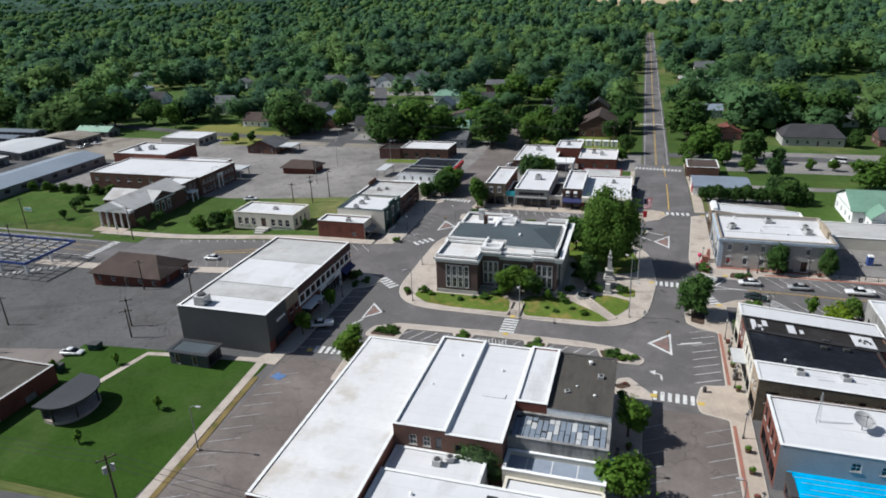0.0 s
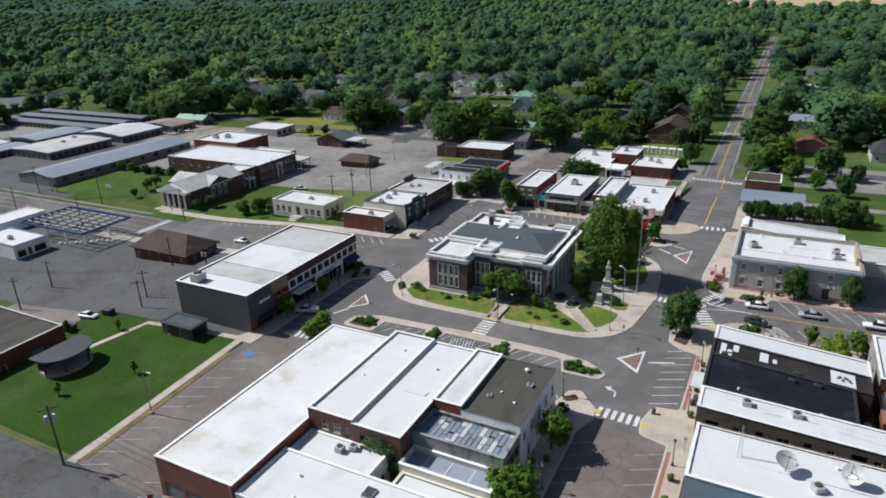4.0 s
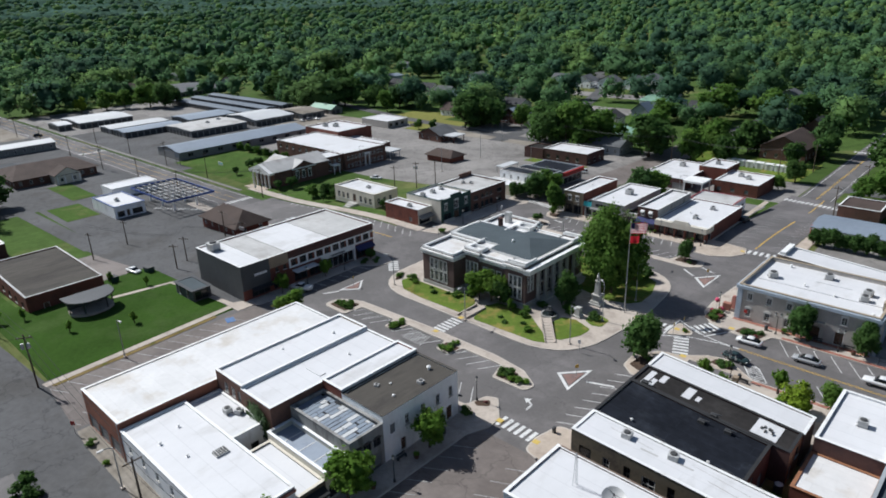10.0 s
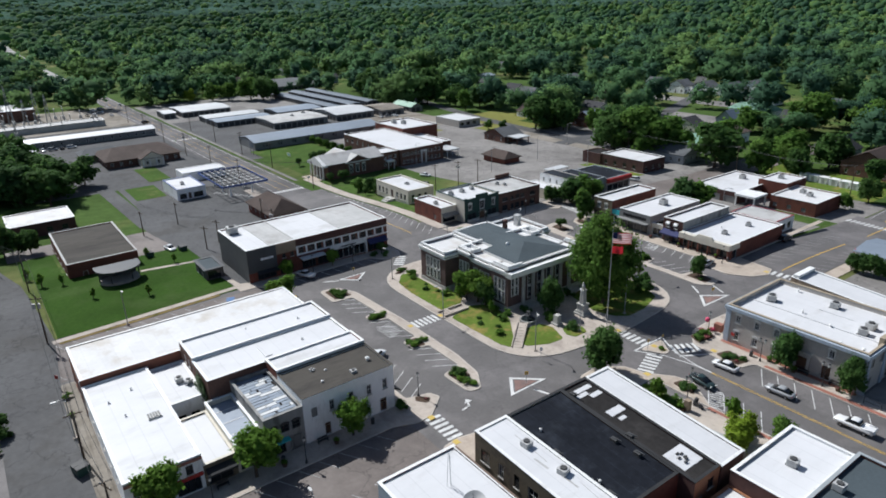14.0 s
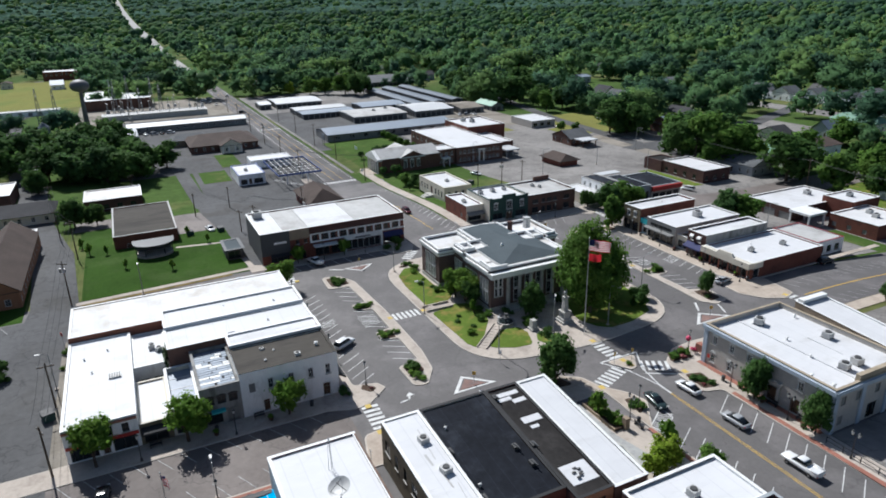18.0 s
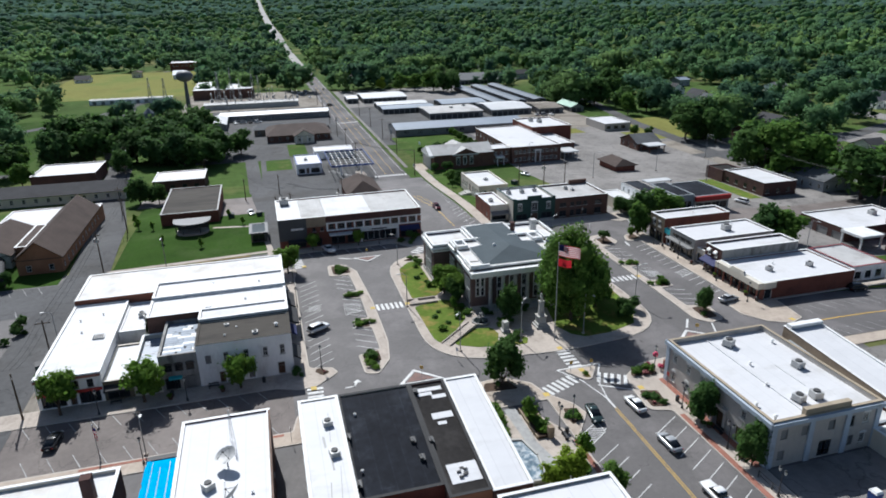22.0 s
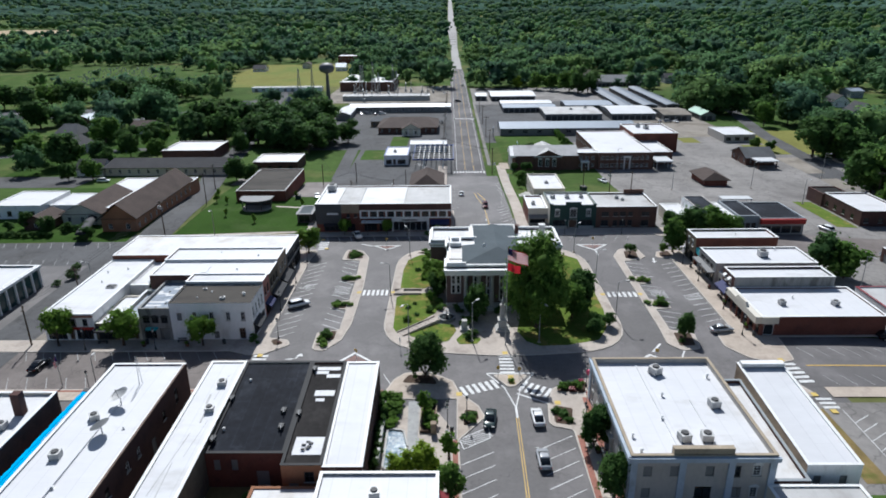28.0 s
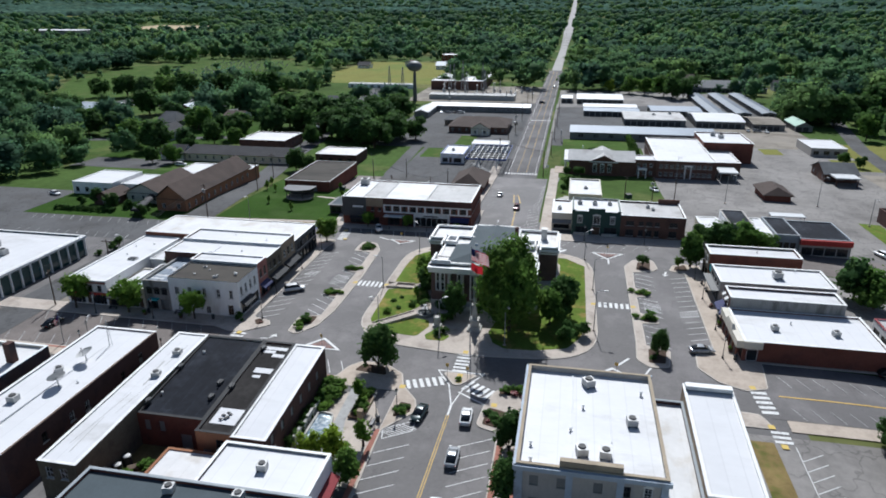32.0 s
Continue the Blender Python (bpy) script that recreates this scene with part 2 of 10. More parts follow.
material("painted_white", (0.84, 0.84, 0.83), 0.8, var=0.06, big=0.3, fine=3.0, col2=(0.66, 0.65, 0.63), amount=0.3, spot=0.5, stretch=(1, 1, 0.4))
material("painted_cream", (0.62, 0.58, 0.49), 0.8, var=0.07, big=0.3, fine=3.0)
material("trim_white", (0.76, 0.76, 0.74), 0.6, var=0.05, big=0.5, fine=3.0, col2=(0.62, 0.61, 0.58), amount=0.3, spot=0.6)
material("stucco_grey", (0.435, 0.405, 0.37), 0.85, var=0.1, big=0.25, fine=3.0, col2=(0.36, 0.35, 0.335), amount=0.35, spot=0.3, stretch=(1, 1, 0.5))
material("stucco_bluegrey", (0.31, 0.335, 0.35), 0.85, var=0.1, big=0.25, fine=3.0)
material("cornice_blue", (0.40, 0.46, 0.53), 0.8, var=0.1, big=0.3, fine=3.0, col2=(0.33, 0.37, 0.41), amount=0.35, spot=0.4)
material("stucco_charcoal", (0.082, 0.086, 0.088), 0.85, var=0.1, big=0.2, fine=3.0)
material("concrete_stained", (0.30, 0.295, 0.28), 0.9, var=0.16, big=0.3, fine=2.0, col2=(0.14, 0.135, 0.125), amount=0.6, spot=0.6, stretch=(1, 1, 0.25))
material("stone_pale", (0.46, 0.45, 0.42), 0.85, var=0.1, big=0.4, fine=3.0, col2=(0.32, 0.31, 0.28), amount=0.4, spot=0.8)
material("paint_green", (0.012, 0.05, 0.042), 0.6, var=0.12, big=0.3, fine=3.0)
material("paint_red", (0.40, 0.025, 0.02), 0.6, var=0.1)
material("paint_blue", (0.03, 0.07, 0.25), 0.6, var=0.1)
material("bay_blue", (0.08, 0.17, 0.36), 0.8, var=0.2, big=0.5, fine=3.0, col2=(0.13, 0.15, 0.18), amount=0.5, spot=0.8)
material("teal", (0.05, 0.42, 0.46), 0.6, var=0.1)
material("tarp_blue", (0.0, 0.36, 0.68), 0.8, gloss=0.1, var=0.14, big=0.5, fine=2.0, bump=0.5)
material("coping_tan", (0.36, 0.30, 0.22), 0.85, var=0.14, big=0.4, fine=3.0)
material("coping_dark", (0.022, 0.022, 0.023), 0.8, var=0.2, big=0.4, fine=3.0)
material("coping_brown", (0.17, 0.12, 0.095), 0.85, var=0.2, big=0.4, fine=3.0)
material("coping_rust", (0.27, 0.13, 0.07), 0.85, var=0.16, big=0.4, fine=3.0)
material("awning_dark", (0.02, 0.021, 0.024), 0.8, var=0.15)
material("awning_navy", (0.02, 0.025, 0.09), 0.8, var=0.15)
material("awning_maroon", (0.2, 0.02, 0.025), 0.8, var=0.15)
material("glass", (0.018, 0.022, 0.026), 0.08, var=0.2, big=0.3, fine=1.0)
material("glass_teal", (0.02, 0.055, 0.055), 0.1, var=0.2, big=0.3, fine=1.0)
material("frame_white", (0.62, 0.62, 0.60), 0.6, var=0.05)
material("frame_dark", (0.03, 0.03, 0.032), 0.5, var=0.1)
material("board_grey", (0.20, 0.20, 0.195), 0.8, var=0.1)
material("door_brown", (0.09, 0.05, 0.03), 0.6, var=0.15)
material("steel", (0.42, 0.43, 0.44), 0.45, 0.6, var=0.1)
material("steel_dark", (0.06, 0.062, 0.065), 0.5, 0.4, var=0.15)
material("unit_grey", (0.45, 0.45, 0.44), 0.6, 0.2, var=0.12, big=1.0, fine=5.0)
material("unit_dark", (0.05, 0.05, 0.05), 0.7, var=0.15)
material("pole_grey", (0.30, 0.31, 0.31), 0.5, 0.4, var=0.1)
material("pole_wood", (0.105, 0.08, 0.06), 0.9, var=0.2, big=0.5, fine=4.0)
material("tower_grey", (0.13, 0.13, 0.135), 0.6, 0.2, var=0.15, big=0.2, fine=1.0)
material("wire", (0.03, 0.03, 0.03), 0.6)
material("tyre", (0.015, 0.015, 0.016), 0.9)
material("rim", (0.35, 0.35, 0.36), 0.35, 0.8)
material("car_glass", (0.012, 0.015, 0.018), 0.06)
material("lamp_glass", (0.62, 0.62, 0.58), 0.2)
material("lamp_red", (0.35, 0.01, 0.01), 0.2)
for nm, c in (("car_white", (0.80, 0.80, 0.79)), ("car_black", (0.012, 0.012, 0.014)), ("car_silver", (0.38, 0.39, 0.40)), ("car_red", (0.22, 0.015, 0.02)), ("car_maroon", (0.09, 0.015, 0.018)), ("car_blue", (0.02, 0.05, 0.2)), ("car_green", (0.03, 0.05, 0.05)), ("car_tan", (0.32, 0.28, 0.21))):
    material(nm, c, 0.22, 0.15, var=0.04)
material("bark", (0.085, 0.065, 0.05), 0.95, var=0.25, big=0.8, fine=5.0, bump=0.5)
for nm, c, c2 in (("leaf", (0.105, 0.2, 0.04), (0.13, 0.225, 0.045)), ("leaf_oak", (0.11, 0.2, 0.04), (0.135, 0.225, 0.045)), ("leaf_dark", (0.07, 0.14, 0.038), (0.09, 0.165, 0.044)), ("leaf_lime", (0.20, 0.29, 0.03), (0.24, 0.33, 0.04)), ("leaf_fresh", (0.125, 0.23, 0.035), (0.15, 0.25, 0.045)), ("leaf_blue", (0.073, 0.146, 0.048), (0.093, 0.168, 0.054))):
    material(nm, c, 0.75, var=0.15, big=0.15, fine=0.8, col2=c2, amount=0.6, spot=0.12, per="island", translucent=0.52, gloss=0.06, spread=0.26)
for nm, c, c2 in (("forest", (0.104, 0.202, 0.088), (0.124, 0.222, 0.094)), ("forest_light", (0.148, 0.25, 0.084), (0.17, 0.27, 0.09)), ("forest_dark", (0.07, 0.144, 0.086), (0.084, 0.162, 0.092))):
    material(nm, c, 0.8, var=0.22, big=0.018, fine=0.2, col2=c2, amount=0.6, spot=0.04, per="island", translucent=0.55, gloss=0.05, spread=0.15)
# Farthest canopy, bluer than the woods before it: haze put into the colour.
material("forest_far_hazed", (0.046, 0.084, 0.064), 1.0, var=0.45, big=0.004, fine=0.03, col2=(0.062, 0.1, 0.07), amount=0.6, spot=0.012, gloss=0.0)
material("ivy", (0.04, 0.085, 0.016), 0.6, var=0.25, big=0.5, fine=3.0, per="island")
material("flower_red", (0.2, 0.045, 0.04), 0.6, var=0.3, per="island")
material("flower_pink", (0.62, 0.06, 0.14), 0.6, var=0.3, per="island")
material("water", (0.13, 0.19, 0.24), 0.08, var=0.25, big=0.8, fine=4.0, bump=0.4, col2=(0.5, 0.54, 0.56), amount=0.7, spot=1.4)
material("water_dark", (0.02, 0.028, 0.03), 0.08, var=0.2, big=0.8, fine=4.0, bump=0.4)
material("flag_red", (0.45, 0.02, 0.03), 0.7, translucent=0.5)
material("flag_white", (0.72, 0.72, 0.72), 0.7, translucent=0.5)
material("flag_blue", (0.015, 0.025, 0.13), 0.7, translucent=0.5)
material("sign_white", (0.7, 0.7, 0.69), 0.5)
material("sign_dark", (0.08, 0.08, 0.085), 0.5)

# ---- helpers ----


class Shape:
    """A growing mesh: corners and faces."""

    def __init__(self):
        self.v, self.f = [], []

    def face(self, *pts):
        i = len(self.v)
        self.v += [tuple(p) for p in pts]
        self.f.append(tuple(range(i, i + len(pts))))
        return self

    def box(self, x0, y0, z0, x1, y1, z1):
        return self.prism([(x0, y0), (x1, y0), (x1, y1), (x0, y1)], z0, z1)

    def prism(self, pts, z0, z1, scale=1.0):
        """An upright block over an outline that runs anticlockwise; scale narrows its top."""
        n, i = len(pts), len(self.v)
        cx, cy = sum(p[0] for p in pts) / n, sum(p[1] for p in pts) / n
        self.v += [(p[0], p[1], z0) for p in pts]
        self.v += [(cx + (p[0] - cx) * scale, cy + (p[1] - cy) * scale, z1) for p in pts]
        self.f += [(i + k, i + (k + 1) % n, i + n + (k + 1) % n, i + n + k) for k in range(n)]
        self.f += [tuple(range(i + n, i + 2 * n)), tuple(range(i + n - 1, i - 1, -1))]
        return self

    def cyl(self, x, y, z0, z1, r0, r1=None, n=10):
        r1 = r0 if r1 is None else r1
        i = len(self.v)
        for z, r in ((z0, r0), (z1, r1)):
            self.v += [(x + r * math.cos(2 * math.pi * k / n), y + r * math.sin(2 * math.pi * k / n), z) for k in range(n)]
        self.f += [(i + k, i + (k + 1) % n, i + n + (k + 1) % n, i + n + k) for k in range(n)]
        self.f += [tuple(range(i + n, i + 2 * n)), tuple(range(i + n - 1, i - 1, -1))]
        return self

    def tube(self, a, b, r0, r1=None, n=6):
        """A round bar from a to b."""
        r1 = r0 if r1 is None else r1
        a, b = Vector(a), Vector(b)
        q = (b - a).to_track_quat("Z", "Y")
        i = len(self.v)
        for p, r in ((a, r0), (b, r1)):
            self.v += [tuple(p + q @ Vector((r * math.cos(2 * math.pi * k / n), r * math.sin(2 * math.pi * k / n), 0))) for k in range(n)]
        self.f += [(i + k, i + (k + 1) % n, i + n + (k + 1) % n, i + n + k) for k in range(n)]
        self.f += [tuple(range(i + n, i + 2 * n)), tuple(range(i + n - 1, i - 1, -1))]
        return self

    def dome(self, x, y, z, rx, ry, rz, n=12, rings=5, low=-0.35):
        """A rounded lump, from a little below its widest ring to its top."""
        i = len(self.v)
        for j in range(rings):
            a = low + (math.pi / 2 - 0.12 - low) * j / (rings - 1)
            self.v += [(x + rx * math.cos(a) * math.cos(2 * math.pi * k / n), y + ry * math.cos(a) * math.sin(2 * math.pi * k / n), z + rz * math.sin(a)) for k in range(n)]
        for j in range(rings - 1):
            self.f += [(i + j * n + k, i + j * n + (k + 1) % n, i + (j + 1) * n + (k + 1) % n, i + (j + 1) * n + k) for k in range(n)]
        self.f.append(tuple(range(i + (rings - 1) * n, i + rings * n)))
        self.f.append(tuple(range(i + n - 1, i - 1, -1)))
        return self

    def mesh(self, name, mat, smooth=False):
        me = bpy.data.meshes.new(name)
        me.from_pydata(self.v, [], self.f)
        me.materials.append(MATS[mat])
        if smooth:
            me.polygons.foreach_set("use_smooth", [True] * len(me.polygons))
        me.update()
        return me


def part(name, shape, mat, parent=None, label="", m=None, smooth=False):
    """ONE mesh object under a thing or a part. shape: a Shape or a ready mesh."""
    me = shape if isinstance(shape, bpy.types.Mesh) else shape.mesh(name, mat, smooth)
    ob = new(name, me)
    if parent is not None:
        ob.parent = parent
    if m is not None:
        ob.matrix_basis = m
    return tagged(ob, label)


def thing(name, label, category, m=None, group=""):
    ob = tagged(new(name), label, category, group)
    ob.empty_display_size = 0.3
    if m is not None:
        ob.matrix_basis = m
    return ob


def structure(name, shape, mat, label="", smooth=False):
    return tagged(part(name, shape, mat, None, label, None, smooth), label, name.rstrip("_0123456789").replace("_", " "), "", "structure")


def gz(x, y):
    """The ground's height: level round the square, falling gently to the north and west, rising to far hills."""
    s = min(1.0, math.hypot(max(0.0, -75 - x), max(0.0, y - 190)) / 60)
    far = max(0.0, (math.hypot(x, y - 130) - 700) / 3300)
    return -3 * s * s * (3 - 2 * s) + 105 * far * far


def rounded(pts, radii, steps=7):
    """An outline with its corners rounded."""
    out, n = [], len(pts)
    for i in range(n):
        p, a, b = Vector(pts[i]), Vector(pts[i - 1]), Vector(pts[(i + 1) % n])
        r = radii[i] if isinstance(radii, (list, tuple)) else radii
        if r <= 0:
            out.append(tuple(p))
            continue
        u, w = (a - p).normalized(), (b - p).normalized()
        half = math.acos(max(-1, min(1, u.dot(w)))) / 2
        d = r / math.tan(half)
        d = min(d, 0.48 * (a - p).length, 0.48 * (b - p).length)
        s, e = p + u * d, p + w * d
        for k in range(steps + 1):
            t = k / steps
            out.append(tuple(s * (1 - t) ** 2 + p * 2 * t * (1 - t) + e * t * t))
    return out


def area(pts):
    return sum(pts[i - 1][0] * pts[i][1] - pts[i][0] * pts[i - 1][1] for i in range(len(pts))) / 2


def slab(name, pts, z0, z1, mat, label=""):
    if area(pts) < 0:
        pts = pts[::-1]
    return structure(name, Shape().prism(pts, z0, z1), mat, label)


def draped(name, x0, y0, x1, y1, mat, lift=0.05, label="", step=6.0):
    """A sheet that follows the ground."""
    x0, x1 = min(x0, x1), max(x0, x1)
    s = Shape()
    nx, ny = max(1, round(abs(x1 - x0) / step)), max(1, round(abs(y1 - y0) / step))
    for j in range(ny + 1):
        for i in range(nx + 1):
            x, y = x0 + (x1 - x0) * i / nx, y0 + (y1 - y0) * j / ny
            s.v.append((x, y, gz(x, y) + lift))
    s.f = [(j * (nx + 1) + i, j * (nx + 1) + i + 1, (j + 1) * (nx + 1) + i + 1, (j + 1) * (nx + 1) + i) for j in range(ny) for i in range(nx)]
    return structure(name, s, mat, label)


def band(s, pts, width, lift):
    """Adds a strip of that width along a line of points, draped on the ground."""
    pts = [Vector(p) for p in pts]
    fine = []
    for a, b in zip(pts, pts[1:]):
        n = max(1, int((b - a).length / 6))
        fine += [a.lerp(b, k / n) for k in range(n)]
    fine.append(pts[-1])
    i0 = len(s.v)
    for i, p in enumerate(fine):
        d = (fine[min(i + 1, len(fine) - 1)] - fine[max(i - 1, 0)]).normalized()
        for side in (-0.5, 0.5):
            q = p + Vector((-d.y, d.x)) * width * side
            s.v.append((q.x, q.y, gz(q.x, q.y) + lift))
    s.f += [(i0 + 2 * i, i0 + 2 * i + 2, i0 + 2 * i + 3, i0 + 2 * i + 1) for i in range(len(fine) - 1)]
    return s

# ---- ground, roads, pavements ----


def spaced(a, b, step):
    n = max(1, round((b - a) / step))
    return [a + (b - a) * k / n for k in range(n)]


gx = spaced(-4600, -1200, 340) + spaced(-1200, -420, 60) + spaced(-420, 120, 6) + spaced(120, 600, 60) + spaced(600, 3000, 400) + [3000]
gy = spaced(-3000, -400, 400) + spaced(-400, -60, 40) + spaced(-60, 340, 6) + spaced(340, 1200, 60) + spaced(1200, 4600, 340) + [4600]
ground = Shape()
ground.v = [(x, y, gz(x, y)) for y in gy for x in gx]
nx = len(gx)
ground.f = [(j * nx + i, j * nx + i + 1, (j + 1) * nx + i + 1, (j + 1) * nx + i) for j in range(len(gy) - 1) for i in range(nx - 1)]
structure("ground", ground, "grass_wild", "rough green grassland that runs out to the horizon")

# paved yards and lots round the centre
draped("lot", -60, 20, 90, 186, "asphalt", 0.03, "dark asphalt round the courthouse square")
# The dark old asphalt on this yard stands in for cloud shade.
draped("lot", -240, 86, -60, 127, "asphalt_old", 0.02, "worn grey parking yard asphalt, darkened for cloud shade")
draped("lot", -212, 181.5, -60, 277, "lot_grey", 0.02, "wide pale grey parking lot behind the shops")
draped("lot", -318, 141, -196, 186, "asphalt_old", 0.022, "grey asphalt yard in front of the sheds")
draped("lot", -330, 186, -212, 262, "asphalt_old", 0.024, "grey asphalt yard between the sheds")
draped("lot", -404, 141, -318, 234, "lot_grey", 0.021, "pale grey yard round the storage sheds")
draped("lot", -400, 234, -330, 264, "lot_grey", 0.023, "pale grey yard behind the storage sheds")
draped("lot", -262, 222, -206, 262, "gravel", 0.045, "bare tan gravel lot beside the trees")
draped("lot", -160, 258, -112, 272, "gravel", 0.05, "worn patch of tan gravel")
draped("lot", -158, 272, -114, 322, "lot_grey", 0.03, "pale grey paved yard running north")
draped("lot", -330, 60, -182, 127, "asphalt_old", 0.026, "grey asphalt lot beside the road")
draped("lot", -420, 40, -330, 128, "gravel", 0.03, "pale gravel yard of the power station")
draped("lot", -46, 190, -2, 262, "lot_grey", 0.022, "pale grey paved yard behind the shops")
draped("lot", -92, 60, -60, 86, "asphalt_old", 0.01, "asphalt under the park edge")
draped("lot", 17, 214, 120, 219, "lot_grey", 0.055, "grey back lane behind the hedge row")
draped("lot", 30, 241, 110, 272, "lot_grey", 0.05, "grey parking lot beyond the hedge")
draped("lot", 20, 176, 60, 200, "lot_grey", 0.034, "grey parking lot with white stall lines")
draped("lot", -125, 73, -92, 86, "asphalt_brown", 0.05, "brown gravelled lot behind the restaurant")
draped("lot", -54, -80, 60, 20, "asphalt_old", 0.02, "grey asphalt south of the shops")
draped("lot", -78, -46, -54, -8, "asphalt_old", 0.075, "grey parking lot beside the chapel")
draped("lot", -137, -46, -119, -8, "asphalt_old", 0.075, "grey back street beyond the chapel")
draped("lot", -132, 47, -121, 62, "asphalt_brown", 0.09, "worn brown yard beside the hall")

draped("lot", -72, 118, -58, 152, "asphalt", 0.028, "asphalt at the mouth of the main street")
draped("lot", 41.8, 146.8, 70, 162.6, "lot_grey", 0.081, "pale worn yard beside the grey building")

# roads
draped("road_west", -64.0, 124.5, -133, 143, "asphalt", 0.06, "dark asphalt main street with parking bays")
draped("road_west_far", -133, 126.5, -560, 139, "asphalt_lane", 0.07, "asphalt main road running west")
# the far stretches are a paler grey than the asphalt before them
draped("road_west_end", -560, 128.5, -900, 138, "road_pale", 0.09, "pale grey road running west", 30.0)
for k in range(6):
    draped("road_west_end", -900 - 60 * k, 128.3 - 0.6 * k, -960 - 60 * k, 138.2 + 0.6 * k, "road_pale", 0.3 + 0.5 * k, "pale grey road running west", 30.0)
draped("road_west_horizon", -1260, 124, -4300, 142, "road_pale", 3.2, "pale grey road running to the horizon", 30.0)
draped("road_north", -0.8, 182, 15.6, 246, "asphalt", 0.06, "dark asphalt street with a yellow centre line")
NORTH_ROAD = [(6.3, 246), (5.6, 330), (4.8, 430), (3.6, 652), (1.2, 900)]
s = Shape()
band(s, NORTH_ROAD, 9.6, 0.07)
structure("road_north_far", s, "asphalt_lane", "asphalt street running north between trees")
draped("road_south", 3.4, -70, 15.6, 88.5, "asphalt_brown", 0.045, "brownish asphalt side street")
draped("road_park_south", -54, -60, -38, 41, "asphalt_old", 0.05, "worn grey street with parking bays")
draped("road_park", -58, 48, -41.8, 90, "asphalt_brown", 0.045, "brownish asphalt street beside the lawn")
draped("road_northwest", -60.5, 183, -46.5, 330, "asphalt_brown", 0.06, "brownish asphalt street running north")
s = Shape()
band(s, [(100, 44), (-36, 44), (-60, 46), (-96, 43.7), (-143, 35), (-190, 31), (-234, 22), (-420, 0)], 9, 0.095)
structure("road_cross", s, "asphalt_old", "worn grey cross street")
s = Shape()
band(s, [(-62, 87.4), (-92, 87.2), (-130, 84), (-136, 92), (-140, 126)], 4.6, 0.06)
band(s, [(-130, 84), (-190, 82)], 5, 0.062)
structure("alley", s, "asphalt_old", "narrow worn grey alley")
s = Shape()
band(s, [(-129, 258), (-136, 330), (-170, 420), (-230, 520)], 8, 0.07)
band(s, [(-330, 300), (-210, 276), (-129, 268), (-60, 272)], 7, 0.072)
band(s, [(-262, -60), (-330, -10), (-395, 12), (-640, 0)], 7, 0.06)
band(s, [(-160, -120), (-175, -60), (-190, 0), (-200, 20)], 6, 0.062)
band(s, [(-52, 330), (-50, 520)], 7, 0.07)
band(s, [(9, 262), (60, 262), (140, 255)], 7, 0.08)
structure("lane", s, "asphalt_old", "pale grey back streets among the trees")

# pavements, raised by a kerb
ISLAND = [(-48.2, 112.6), (3.2, 112.3), (5.7, 135.0), (3.6, 157.6), (-48.2, 157.4)]


def kerbed(name, pts, label, mat="concrete", z=0.15):
    """A pavement with a kerb stone round it as a real step."""
    if area(pts) < 0:
        pts = pts[::-1]
    n = len(pts)
    inner = []
    for i in range(n):
        a, p, b = Vector(pts[i - 1]), Vector(pts[i]), Vector(pts[(i + 1) % n])
        d = ((p - a).normalized() + (b - p).normalized()).normalized()
        inner.append(tuple(p + Vector((-d.y, d.x)) * 0.22))
    ob = structure(name, Shape().prism(inner, 0.0, z + 0.01), mat, label)
    k = Shape()
    for i in range(n):
        j = (i + 1) % n
        k.face((*pts[i], 0), (*pts[j], 0), (*pts[j], z), (*pts[i], z))
        k.face((*pts[i], z), (*pts[j], z), (*inner[j], z), (*inner[i], z))
    part("kerb", k, "kerb", ob, "pale concrete kerb")
    return ob


kerbed("pavement_square", rounded(ISLAND, [12, 13, 40, 13, 12]), "pale concrete pavement round the courthouse lawns")


def lawn(pts, mat="grass", z0=0.1, z1=0.2, name="lawn", r=1.2):
    slab(name, rounded(pts, r), z0, z1, mat, "mown green lawn with dry patches")


lawn([(-43.5, 118), (-40, 115.2), (-34, 114.4), (-22.4, 114.4), (-23.3, 119.5), (-25.5, 121.6), (-29.5, 121.8), (-30, 120.2), (-43.5, 120.2)])
lawn([(-19.3, 113.9), (-5.1, 114.3), (-2.5, 115.4), (-6, 118.2), (-11.4, 122.2), (-15, 123.3), (-19.8, 122.6), (-21, 120)])
lawn([(-2.1, 116.9), (0.2, 121.2), (0.5, 124.6), (-3.7, 126.2), (-6.4, 125.7), (-6.8, 121.7)])
lawn([(-0.3, 126.1), (1.4, 126.7), (1.3, 129.9), (-0.8, 130.8), (-2.5, 127.3)], r=0.6)
lawn([(-3.5, 137.5), (0.4, 138.8), (2.1, 141), (1.9, 146), (0, 152), (-4.6, 154.4), (-12, 155.5), (-40, 155.4), (-44.5, 151), (-44.5, 145), (-40, 149.8), (-28, 149.8), (-13, 145), (-11, 139)])
# steps and ramps of the lawns
s = Shape()
